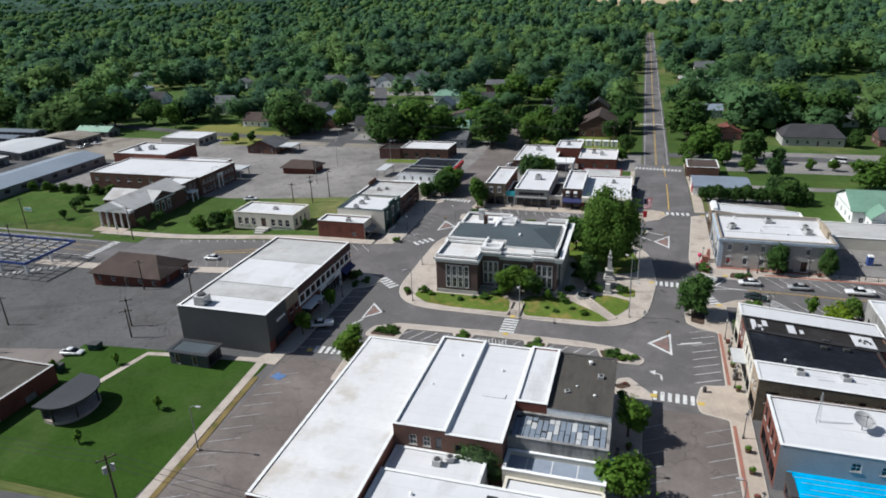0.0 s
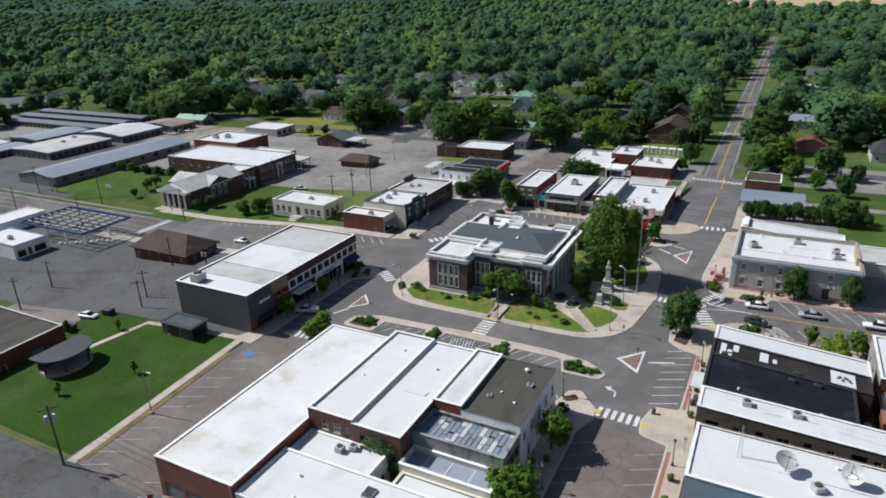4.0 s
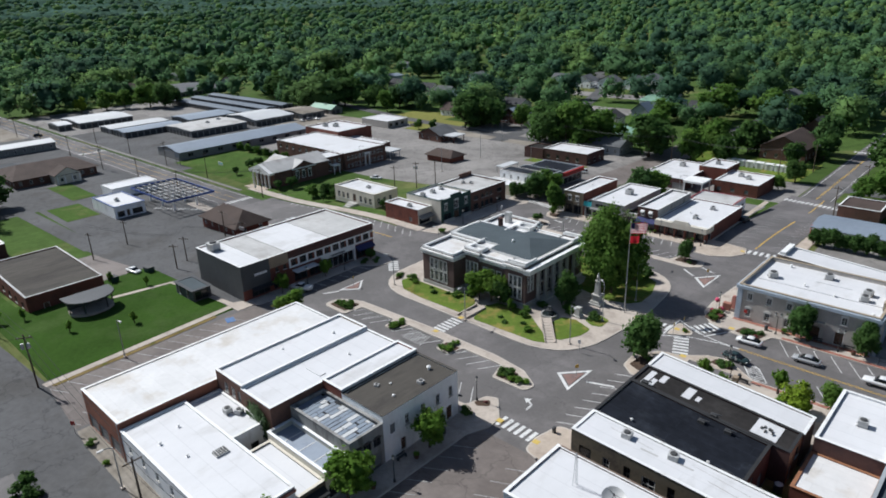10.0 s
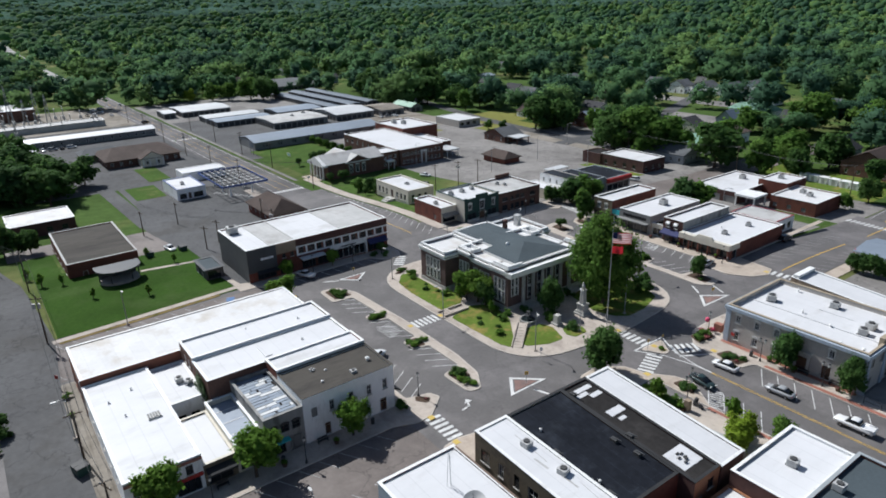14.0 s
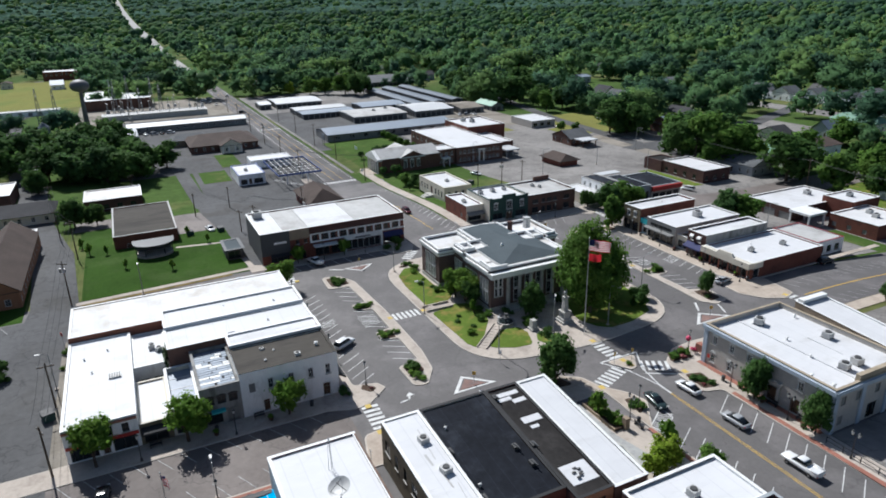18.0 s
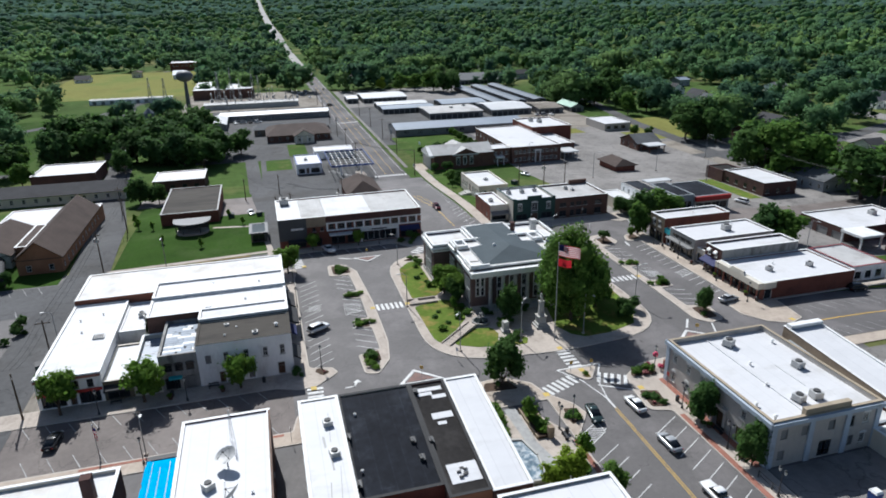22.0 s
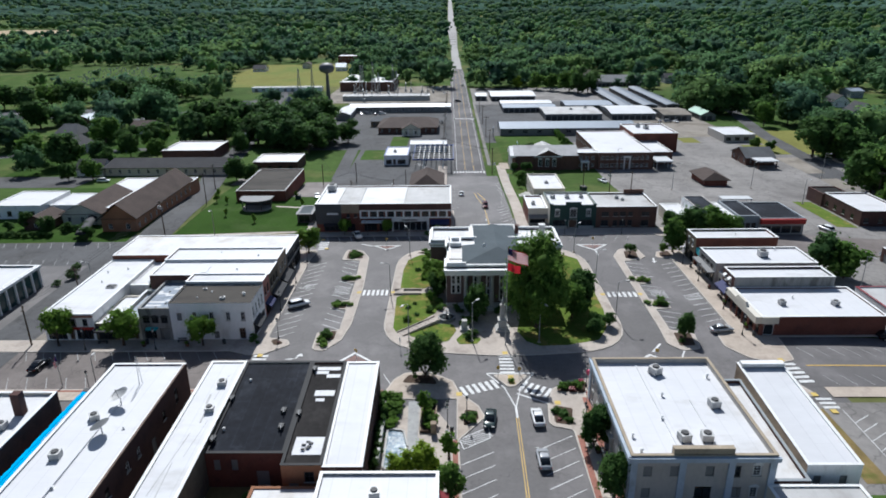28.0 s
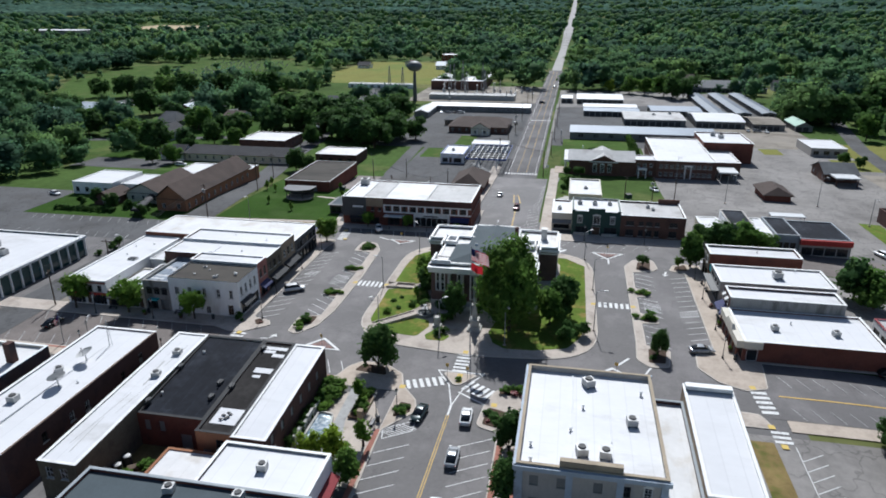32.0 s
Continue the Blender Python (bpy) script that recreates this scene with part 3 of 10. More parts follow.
for k in range(9):
    c = Vector((-2.5, 115.8)).lerp(Vector((-8.2, 122.6)), k / 9)
    d, n_ = Vector((-0.642, 0.766)), Vector((0.766, 0.642))
    q = [c - n_ * 0.8, c + n_ * 0.8, c + n_ * 0.8 + d * 0.96, c - n_ * 0.8 + d * 0.96]
    s.prism([tuple(p) for p in q], 0.1, 0.21 + 0.05 * k)
    for side in (-1, 1):
        q = [c + n_ * side * 0.9 - n_ * 0.09, c + n_ * side * 0.9 + n_ * 0.09, c + n_ * side * 0.9 + n_ * 0.09 + d * 0.98, c + n_ * side * 0.9 - n_ * 0.09 + d * 0.98]
        s.prism([tuple(p) for p in q], 0.1, 0.42 + 0.05 * k)
structure("garden_steps", s, "concrete", "pale stone garden steps up to the fountain")
s = Shape()
for k in range(4):
    s.box(-22.3, 113.4 + k * 0.45, 0.12, -20.4, 113.9 + k * 0.45, 0.2 + 0.12 * k)
s.box(-22.6, 113.2, 0.1, -22.35, 119, 0.55).box(-20.35, 113.2, 0.1, -20.1, 119, 0.55)
structure("path_steps", s, "concrete", "concrete steps with low side walls")

# pavements along the streets
kerbed("pavement_1", rounded([(-41, 89.0), (-0.9, 89.0), (-0.9, 20), (3.4, 20), (3.4, 86), (4.8, 89.5), (4.6, 92.2), (1.2, 96.2), (-0.6, 95.4), (-1.6, 91.6), (-41.5, 91.6), (-46, 92.3), (-47.5, 92), (-47, 84), (-41.5, 84)], [0, 0, 0, 0, 1, 2, 1.5, 0.7, 0.7, 1, 0, 0.8, 0.8, 0.8, 0]), "concrete pavement before the white-roofed shops")
kerbed("pavement_2", rounded([(18.7, 20), (18.7, 126), (60, 125.4), (60, 124), (70, 124), (70, 127), (29, 126.2), (26.5, 128), (23.5, 130.2), (20.5, 129.3), (17, 126.5), (13.5, 125.5), (10.6, 121.5), (11, 117.5), (13, 115.8), (16.2, 114.8), (15.9, 97), (12.2, 96.4), (11.2, 92), (11.6, 88.8), (15.6, 87.8), (15.6, 20)], [0, 0, 0, 0, 0, 0, 1, 1, 1, 1, 1, 1.5, 1.5, 1, 1, 0.5, 0.5, 1.5, 1.5, 1.5, 0.5, 0]), "tan concrete pavement before the brick shops", "tan_paving")
kerbed("pavement_3", rounded([(70, 146.5), (18.4, 146.5), (18.4, 182), (14.8, 180.5), (12.8, 150), (13.2, 145), (16, 141), (20.4, 139.8), (25.6, 139.3), (26.6, 142.6), (70, 143.2)], [0, 0, 0, 1, 1, 2, 2, 1, 1.5, 1, 0]), "concrete pavement round the grey corner building")
kerbed("pavement_4", rounded([(-45.5, 181.6), (-46, 178), (-44.5, 175.4), (-41, 174.2), (-40, 177.6), (-5.5, 177.4), (-2, 174.0), (2.6, 173.6), (6.6, 176.2), (8.6, 180), (7.4, 183.6), (0.5, 184.5), (-0.9, 184.5), (-0.9, 225), (-2.2, 225), (-2.2, 181.8)], [0, 1, 1, 1, 0.7, 1, 1.5, 2, 1.5, 1.5, 1, 1, 0, 0, 0, 0]), "tan concrete pavement before the north shops", "tan_paving")
kerbed("pavement_5", rounded([(-61.4, 89.5), (-58.8, 89.5), (-57.4, 91), (-57.6, 118), (-53.8, 120.6), (-53.2, 124.4), (-57, 126.2), (-80, 126.4), (-80, 125.3), (-61.4, 125.3)], [0, 0.8, 1, 1.5, 1.5, 1.5, 1, 0, 0, 0]), "concrete pavement before the long brick row")
kerbed("pavement_6", rounded([(-63.2, 144), (-58.5, 145.2), (-57.4, 147.5), (-57.6, 178.5), (-55.6, 181), (-56.8, 184.6), (-63.2, 184.6)], [0, 1.5, 1.5, 1, 1, 1, 0]), "concrete pavement before the green shop")
draped("pavement_7", -64, 143.6, -150, 146.8, "concrete", 0.14, "concrete pavement along the main street")
draped("pavement_8", -80, 120.8, -150, 124.2, "concrete", 0.14, "concrete pavement along the main street")
draped("pavement_9", -150, 140.4, -330, 141.8, "lot_grey", 0.14, "concrete pavement along the main road")
draped("pavement_10", 15.8, 184, 18.6, 250, "tan_paving", 0.14, "concrete pavement along the north street")
s = Shape()
band(s, [(-58.6, 50), (-60.2, 70), (-61.6, 88)], 1.5, 0.12)
band(s, [(-62.5, 87), (-84, 84.5), (-86.5, 72)], 1.3, 0.12)
t_ = Shape()
band(t_, [(-57.6, 51), (-58.3, 64), (-59.8, 82)], 1.0, 0.105)
structure("grass_strip", t_, "dry_grass", "strip of dry grass between path and kerb")
structure("park_path", s, "concrete", "narrow pale concrete path round the lawn")
slab("forecourt", [(-63.5, 86.2), (-58.5, 86.2), (-58.5, 91.5), (-61, 91.5)], 0.02, 0.13, "concrete", "pale concrete apron at the alley mouth")
# brick strip along the east street's kerb
slab("wheelchair_bay", [(-57.4, 82.6), (-55.4, 82.0), (-54.8, 83.6), (-56.8, 84.2)], 0.03, 0.1, "bay_blue", "blue painted wheelchair bay mark")
s = Shape()
s.box(29, 125.3, 0.1, 60, 126.0, 0.175).box(28, 142.9, 0.1, 60, 143.7, 0.175).box(16.25, 97.4, 0.1, 16.75, 114.4, 0.175).box(15.9, 60, 0.1, 16.4, 86.6, 0.175).box(18.5, 145.4, 0.1, 41, 146.35, 0.175)
structure("brick_edging", s, "brick_paving", "red brick edging along the kerb")
slab("plaza", [(19.5, 115), (41.5, 115), (41.5, 125.2), (27, 125.6), (22, 123)], 0.05, 0.17, "concrete", "pale stone paving of the pocket park")
slab("plaza_path", [(19.4, 118.6), (36, 119.2), (40, 121), (40, 123), (28, 120.4), (19.4, 120.4)], 0.06, 0.176, "paver_grey", "grey paver path through the pocket park")

# long kerbed islands that part the ring road from the parking bays
kerbed("parking_island_south", rounded([(-47.6, 99.4), (-40.5, 99.2), (-40.0, 103.6), (-31, 104), (-30.4, 101), (-27.6, 101), (-27, 104.2), (-17.6, 104.2), (-17, 101.2), (-13.6, 101.2), (-13.2, 104.2), (-4.6, 104.2), (-3.4, 100.2), (3.0, 100.4), (3.6, 102.6), (-0.4, 105.2), (-7, 106.2), (-24, 106.4), (-42, 105.6), (-46.8, 103.4)], [1.5, 1, 0.5, 0.5, 0.5, 0.5, 0.5, 0.5, 0.5, 0.5, 0.5, 0.5, 0.8, 1.2, 1.2, 2, 2, 2, 2, 2]), "kerbed concrete island with planting bays")
kerbed("parking_island_north", rounded([(-47.4, 171.4), (-46.8, 166.8), (-42, 164.4), (-5, 164.2), (1.5, 163.8), (4.0, 165.8), (3.4, 169.2), (-2.6, 170.0), (-3.8, 166.0), (-12.6, 166.0), (-13, 169.2), (-16.6, 169.2), (-17, 166), (-25, 166), (-25.5, 169.0), (-29, 169), (-29.5, 166), (-38.6, 166.2), (-39.4, 170), (-41.6, 172)], [1.5, 2, 2, 2, 2, 1.5, 1.2, 1, 0.5, 0.5, 0.5, 0.5, 0.5, 0.5, 0.5, 0.5, 0.5, 0.5, 1, 1]), "kerbed concrete island with planting bays")
for bed in ([(-46.4, 100.2), (-41.3, 100.2), (-41.3, 104.2), (-45.8, 103)], [(-30.1, 101.3), (-27.9, 101.3), (-27.5, 104), (-30.4, 104)], [(-16.7, 101.5), (-13.9, 101.5), (-13.6, 104), (-17, 104)], [(-3.2, 100.9), (0.6, 101), (-0.6, 103.8), (-4.2, 103.8)], [(-45.6, 170.6), (-45, 167.6), (-40.2, 167), (-40.4, 170)], [(-28.8, 166.4), (-25.8, 166.4), (-26, 168.6), (-28.6, 168.6)], [(-16.3, 166.4), (-13.3, 166.4), (-13.4, 168.8), (-16.2, 168.8)], [(-2.6, 166.2), (2.4, 165.8), (2.2, 168.6), (-2.2, 169.2)], [(20.6, 140.6), (25, 140.2), (25.6, 142.6), (21.4, 143.4)], [(21.6, 127.2), (26, 126.8), (24, 129.2), (22, 129)], [(14.2, 143), (16.6, 141.6), (17.2, 146), (14, 147)], [(10.9 + 0.8, 118.2), (14, 117.2), (14.6, 123), (12, 122)], [(-44.8, 117), (-47, 121), (-46.2, 121.8), (-44.2, 118.4)], [(-1.2, 93), (0.7, 94.9), (1.6, 93.6), (0, 92.4)], [(-45.4, 178.4), (-43.8, 176), (-41.4, 175.4), (-41.6, 178.4)]):
    slab("planting_bed", rounded(bed, 0.5), 0.1, 0.2, "mulch", "dark mulched planting bed")

# triangular splitter islands, painted and paved in red
for tri in ([(4.1, 108.3), (8.0, 105.2), (7.9, 112.4)], [(-50.4, 106.0), (-47.4, 109.2), (-50.5, 112.6)], [(5.2, 159.6), (8.6, 155.9), (8.8, 164.0)], [(-50.3, 157.2), (-46.2, 160.8), (-50.2, 164.6)]):
    c = Vector((sum(p[0] for p in tri) / 3, sum(p[1] for p in tri) / 3))
    pts = tri if area(tri) > 0 else tri[::-1]

    def ring(k, pts=pts, c=c):
        return [tuple(c + (Vector(p) - c) * k) for p in pts]

    s = Shape()
    a, b = ring(1.08), ring(0.8)
    for i in range(3):
        j = (i + 1) % 3
        s.face((*a[i], 0.075), (*a[j], 0.075), (*b[j], 0.075), (*b[i], 0.075))
    structure("splitter_line", s, "paint_white", "white painted triangle round the splitter")
    slab("splitter_island", ring(0.66), 0.03, 0.085, "brick_worn", "red brick paved triangular splitter island")

# the splitter island of the east street, with its white lines
kerbed("splitter_east", rounded([(11.6, 131.8), (11.6, 138.0), (15.2, 135.4), (15.4, 134.2)], 0.7), "tan kerbed splitter island with a small shrub", "tan_paving")

# ---- painted marks ----


def strip(s, a, b, w, z=0.066):
    """A painted stroke from a to b."""
    a, b = Vector(a), Vector(b)
    d = (b - a).normalized()
    n = Vector((-d.y, d.x)) * w / 2
    s.face(*((p.x, p.y, gz(p.x, p.y) + z) for p in (a - n, b - n, b + n, a + n)))


def on_slope(x, y, z):
    """A pose at a place on the ground that leans with it."""
    sx, sy = (gz(x + 1, y) - gz(x - 1, y)) / 2, (gz(x, y + 1) - gz(x, y - 1)) / 2
    return Matrix(((1, 0, 0, x), (0, 1, 0, y), (sx, sy, 1, gz(x, y) + z + (0.04 if sx or sy else 0.0)), (0, 0, 0, 1)))


def bays(name, start, step, count, vec, mat="paint_white", w=0.12, z=0.066, label="white parking bay line"):
    """A row of parking strokes as parts of one marking."""
    base = tagged(new(name), label + "s on the asphalt", "road marking", "", "structure")
    s = Shape()
    strip(s, (0, 0), vec, w, 0)
    me = s.mesh("stroke", mat)
    for k in range(count):
        x, y = start[0] + step[0] * k, start[1] + step[1] * k
        part("stroke", me, mat, base, "", on_slope(x, y, z))


def crossing(a, b, depth, bars, mat="paint_white", z=0.095):
    """A zebra crossing from a to b; bars run along the traffic."""
    base = tagged(new("crossing"), "white bars of a zebra crossing", "road marking", "", "structure")
    a, b = Vector(a), Vector(b)
    d = (b - a).normalized()
    n = Vector((-d.y, d.x)) * depth / 2
    wdt = (b - a).length / (bars * 2 - 1)
    s = Shape()
    strip(s, -n, n, wdt * 1.1, 0)
    me = s.mesh("bar", mat)
    for k in range(bars):
        p = a + d * (wdt * (2 * k + 0.5))
        part("bar", me, mat, base, "", on_slope(p.x, p.y, z))


crossing((4.9, 92.0), (11.0, 91.8), 2.5, 6)
crossing((-21.4, 106.6), (-21.4, 111.9), 2.8, 6)
crossing((-19.8, 158.0), (-19.8, 164.0), 2.4, 6)
crossing((5.2, 134.6), (11.2, 134.5), 2.4, 6)
crossing((-54.2, 92.8), (-47.8, 93.2), 2.3, 6)
crossing((16.6, 126.9), (14.4, 132.4), 2.6, 6)
crossing((15.0, 136.4), (17.8, 141.4), 3.0, 6)
crossing((8.4, 181.8), (14.4, 182.2), 2.4, 5)
crossing((18.8, 182.2), (21.6, 182.2), 2.4, 3)
crossing((-0.8, 240), (14.4, 238), 2.6, 13)
crossing((-0.4, 321), (9.4, 321), 2.4, 9)
crossing((-139.4, 126.8), (-139.4, 138.6), 2.4, 11)
crossing((-263.4, 127.4), (-263.4, 139), 2.4, 10)
crossing((-53.4, 124.6), (-49.2, 121.0), 2.4, 5)
crossing((-53.0, 146.4), (-49.6, 150.4), 2.4, 4)
crossing((-58.5, 184.5), (-48, 183.0), 2.4, 10)
crossing((-140, 121), (-154, 112), 2.0, 12, "paint_worn")
crossing((-104, 144.5), (-135, 146.2), 2.4, 14, "paint_worn")
# angled bays
bays("bays_south_row", (-1.2, 92.2), (-2.52, 0), 15, (-2.5, 3.7))
bays("bays_south_island_1", (-38.9, 103.6), (2.45, 0), 4, (-2.2, -3.5))
bays("bays_south_island_2", (-25.6, 104.0), (2.45, 0), 4, (-2.2, -3.5))
bays("bays_south_island_3", (-12.0, 104.1), (2.45, 0), 4, (-2.2, -3.5))
bays("bays_north_row", (-37.5, 177.6), (2.42, 0), 14, (1.3, -3.6))
bays("bays_north_island_1", (-38.0, 166.2), (2.4, 0), 4, (1.6, 4.0))
bays("bays_north_island_2", (-24.6, 166.2), (2.4, 0), 4, (1.6, 4.0))
bays("bays_north_island_3", (-12.2, 166.2), (2.4, 0), 4, (1.6, 4.0))
bays("bays_southeast", (15.5, 98.9), (0, 2.43), 8, (-4.1, -1.9))
bays("bays_south_street_east", (15.5, 85.9), (0, -3.22), 14, (-3.5, -1.8), "paint_worn")
bays("bays_south_street_west", (3.5, 83.1), (0, -3.03), 15, (3.0, 1.75), "paint_worn")
bays("bays_east_north", (28.0, 142.2), (2.7, 0), 12, (2.8, -4.7))
bays("bays_east_south", (34.2, 126.4), (2.75, 0), 9, (-2.7, 4.5))
bays("bays_long_row", (-57.3, 92.7), (0, 3.05), 9, (3.4, 0.9))
bays("bays_green_shop", (-57.2, 149.0), (0, 2.9), 9, (4.0, -2.0), "paint_worn")
bays("bays_park_west", (-57.4, 50.0), (0.0, 3.0), 12, (4.2, 2.0), "paint_worn")
bays("bays_park_east", (-42.2, 50.0), (0.0, 3.0), 12, (-3.6, -1.6), "paint_worn")
bays("bays_north_street_west", (3.0, 186.0), (0, 2.7), 13, (3.1, 1.4), "paint_worn")
bays("bays_north_street_east", (15.2, 187.0), (0, 2.7), 13, (-3.0, -1.3), "paint_worn")
bays("bays_west_north", (-66.0, 142.9), (-2.9, 0), 20, (3.2, -3.5))
bays("bays_west_south", (-82.0, 124.9), (-3.0, 0), 10, (-2.2, 3.6), "paint_worn")
bays("bays_east_lot", (25.2, 183.5), (2.1, 0), 10, (-2.0, 3.1))
s = Shape()
strip(s, (22, 183.5), (46, 183.1), 0.12)
structure("lot_line", s, "paint_white", "white line along the parking lot")
bays("bays_chapel_west", (-53.6, 37.0), (0, -3.05), 14, (3.5, 1.6), "paint_worn")
bays("bays_chapel_east", (-38.4, 37.0), (0, -3.05), 12, (-3.4, -1.2), "paint_worn")
# hatched zones beside the wheelchair bays
bays("hatch_south", (-24.4, 100.2), (0.62, 0), 8, (-0.9, 3.4))
bays("hatch_east", (27.05, 128.8), (0.3, -0.43), 8, (0.86, 2.3))
bays("hatch_south_row", (-23.6, 92.9), (-0.45, 0.12), 6, (-0.5, 2.6))
bays("hatch_north", (-22.8, 167.0), (0.6, 0), 7, (1.4, 3.4))
bays("hatch_north_row", (-20.2, 177.2), (0.5, 0.0), 6, (1.0, -3.6))
# lane lines
s = Shape()
for dy in (-0.16, 0.16):
    strip(s, (23.6, 134.9 + dy), (70, 134.0 + dy), 0.12)
for dy in (-0.2, 0.2):
    band(s, [(x + dy, y) for x, y in NORTH_ROAD], 0.16, 0.11)
    band(s, [(-66, 136.0 + dy * 0.6), (-86, 135.5 + dy * 0.6), (-94, 134.1 + dy * 0.6), (-104, 133.3 + dy * 0.6)], 0.12, 0.1)
    band(s, [(-86, 135.6 + dy * 0.6), (-92.5, 136.2 + dy * 0.6), (-98, 135.4 + dy * 0.6), (-104, 134.4 + dy * 0.6)], 0.12, 0.1)
band(s, [(9.15, 184.6), (9.2, 215.0)], 0.3, 0.1)
band(s, [(9.2, 227.5), (8.6, 246)], 0.3, 0.1)
for y in (131.2, 134.6):
    band(s, [(-142, y), (-560, y)], 0.13, 0.12)
structure("centre_line", s, "paint_yellow", "double yellow centre line")
s = Shape()
for a, b in (((25.9, 130.5), (28.4, 130.6)), ((28.4, 130.6), (30.9, 126.8)), ((30.9, 126.8), (28.6, 126.3)), ((28.6, 126.3), (25.9, 130.5))):
    strip(s, a, b, 0.14, 0.07)
for a, b, w in (((11.2, 131.0), (11.2, 138.8), 0.3), ((11.2, 131.0), (15.4, 133.6), 0.24), ((15.4, 133.6), (20.6, 134.85), 0.2), ((11.2, 138.8), (15.4, 136.2), 0.24), ((15.4, 136.2), (20.6, 135.05), 0.2), ((20.6, 134.95), (23.6, 134.9), 0.34), ((17.2, 135.4), (20.0, 140.0), 0.3), ((9.0, 109.0), (13.2, 110.6), 0.4), ((-50, 105.6), (-51.6, 102.6), 0.4), ((4.4, 160.4), (1.4, 162.6), 0.4), ((4.0, 166.0), (7.4, 164.4), 0.3), ((-46.2, 161), (-43, 161), 0.35), ((-56.4, 49.2), (-53.6, 48.2), 0.6)):
    strip(s, a, b, w, 0.07)
for y in (128.0, 138.0):
    band(s, [(-142, y), (-540, y)], 0.13, 0.12)
for dx in (-4.0, 4.0):
    band(s, [(x + dx, y) for x, y in NORTH_ROAD], 0.13, 0.11)
strip(s, (6.3, 96.6), (6.1, 98.2), 0.3)
strip(s, (6.2, 98.1), (5.0, 98.7), 0.3)
s.face((5.2, 98.0, 0.07), (5.3, 99.4, 0.07), (4.2, 98.9, 0.07))
strip(s, (-40.6, 173.6), (-38.6, 173.2), 0.4)
s.face((-38.8, 172.6, 0.07), (-37.6, 173.0, 0.07), (-38.5, 173.9, 0.07))
structure("lane_line", s, "paint_white", "white painted lane lines and arrows")
s = Shape()
for x, y in ((5.0, 91.8), (11.9, 91.2), (-21.4, 112.9), (-21.4, 105.8), (-19.8, 157.0), (-19.8, 164.8), (4.6, 134.6), (12.4, 134.9), (17.4, 126.4), (19.9, 141.4), (7.4, 181.2), (17.9, 181.4), (22.4, 182.0), (-48.4, 94.2), (-54.8, 92.2), (14.2, 135)):
    s.box(x - 0.5, y - 0.45, 0.1, x + 0.5, y + 0.45, 0.178)
structure("tactile_paving", s, "tactile_yellow", "yellow tactile paving at the kerb ramps")

# ---- buildings ----
PANES = {}


def window_meshes(w, h, style):
    """Frame, pane and sill of a window of that size; x along the wall, y inwards."""
    key = (round(w, 2), round(h, 2), style)
    if key in PANES:
        return PANES[key]
    fr = {"sash": "frame_white", "arch": "frame_white", "oval": "frame_dark", "dark": "frame_dark", "shop": "frame_dark", "shop_white": "frame_white", "board": "board_grey", "door": "frame_white", "red": "brick_dark"}[style]
    gl = {"board": "board_grey", "door": "door_brown", "red": "brick_dark", "shop": "glass"}.get(style, "glass")
    t = 0.15 if style == "arch" else min(0.09, w * 0.12)
    f = Shape()
    f.box(0, 0.06, 0, t, 0.2, h).box(w - t, 0.06, 0, w, 0.2, h).box(t, 0.06, 0, w - t, 0.2, t).box(t, 0.06, h - t, w - t, 0.2, h)
    if style in ("sash", "arch", "oval", "dark"):
        f.box(t, 0.08, h * 0.5 - 0.03, w - t, 0.18, h * 0.5 + 0.03)
        if w > 0.75:
            f.box(w / 2 - 0.025, 0.09, t, w / 2 + 0.025, 0.17, h * 0.5 - 0.03).box(w / 2 - 0.025, 0.09, h * 0.5 + 0.03, w / 2 + 0.025, 0.17, h - t)
        if style == "arch":
            for q in (0.25, 0.75):
                f.box(t, 0.09, h * q - 0.025, w - t, 0.17, h * q + 0.025)
    if style in ("shop", "shop_white"):
        n = max(1, round(w / 1.6))
        for k in range(1, n):
            f.box(w * k / n - 0.04, 0.08, t, w * k / n + 0.04, 0.18, h - t)
    if style in ("arch", "oval"):
        i = 9
        pts = [(w / 2 + (w / 2 + 0.12) * math.cos(math.pi * k / i), h + 0.42 * math.sin(math.pi * k / i)) for k in range(i + 1)]
        n0 = len(f.v)
        f.v += [(x, -0.08, z) for x, z in pts] + [(x, 0.1, z) for x, z in pts]
        f.f += [tuple(range(n0, n0 + i + 1)), tuple(range(n0 + 2 * i + 1, n0 + i, -1))]
        f.f += [(n0 + k, n0 + i + 1 + k, n0 + i + 2 + k, n0 + k + 1) for k in range(i)]
    p = Shape().box(t * 0.8, 0.12, t * 0.8, w - t * 0.8, 0.15, h - t * 0.8)
    sl = Shape().box(-0.1, -0.1, -0.12, w + 0.1, 0.2, 0.0)
    PANES[key] = (f.mesh("window_frame", fr), p.mesh("pane", gl), sl.mesh("sill", "stone_pale"), style)
    return PANES[key]


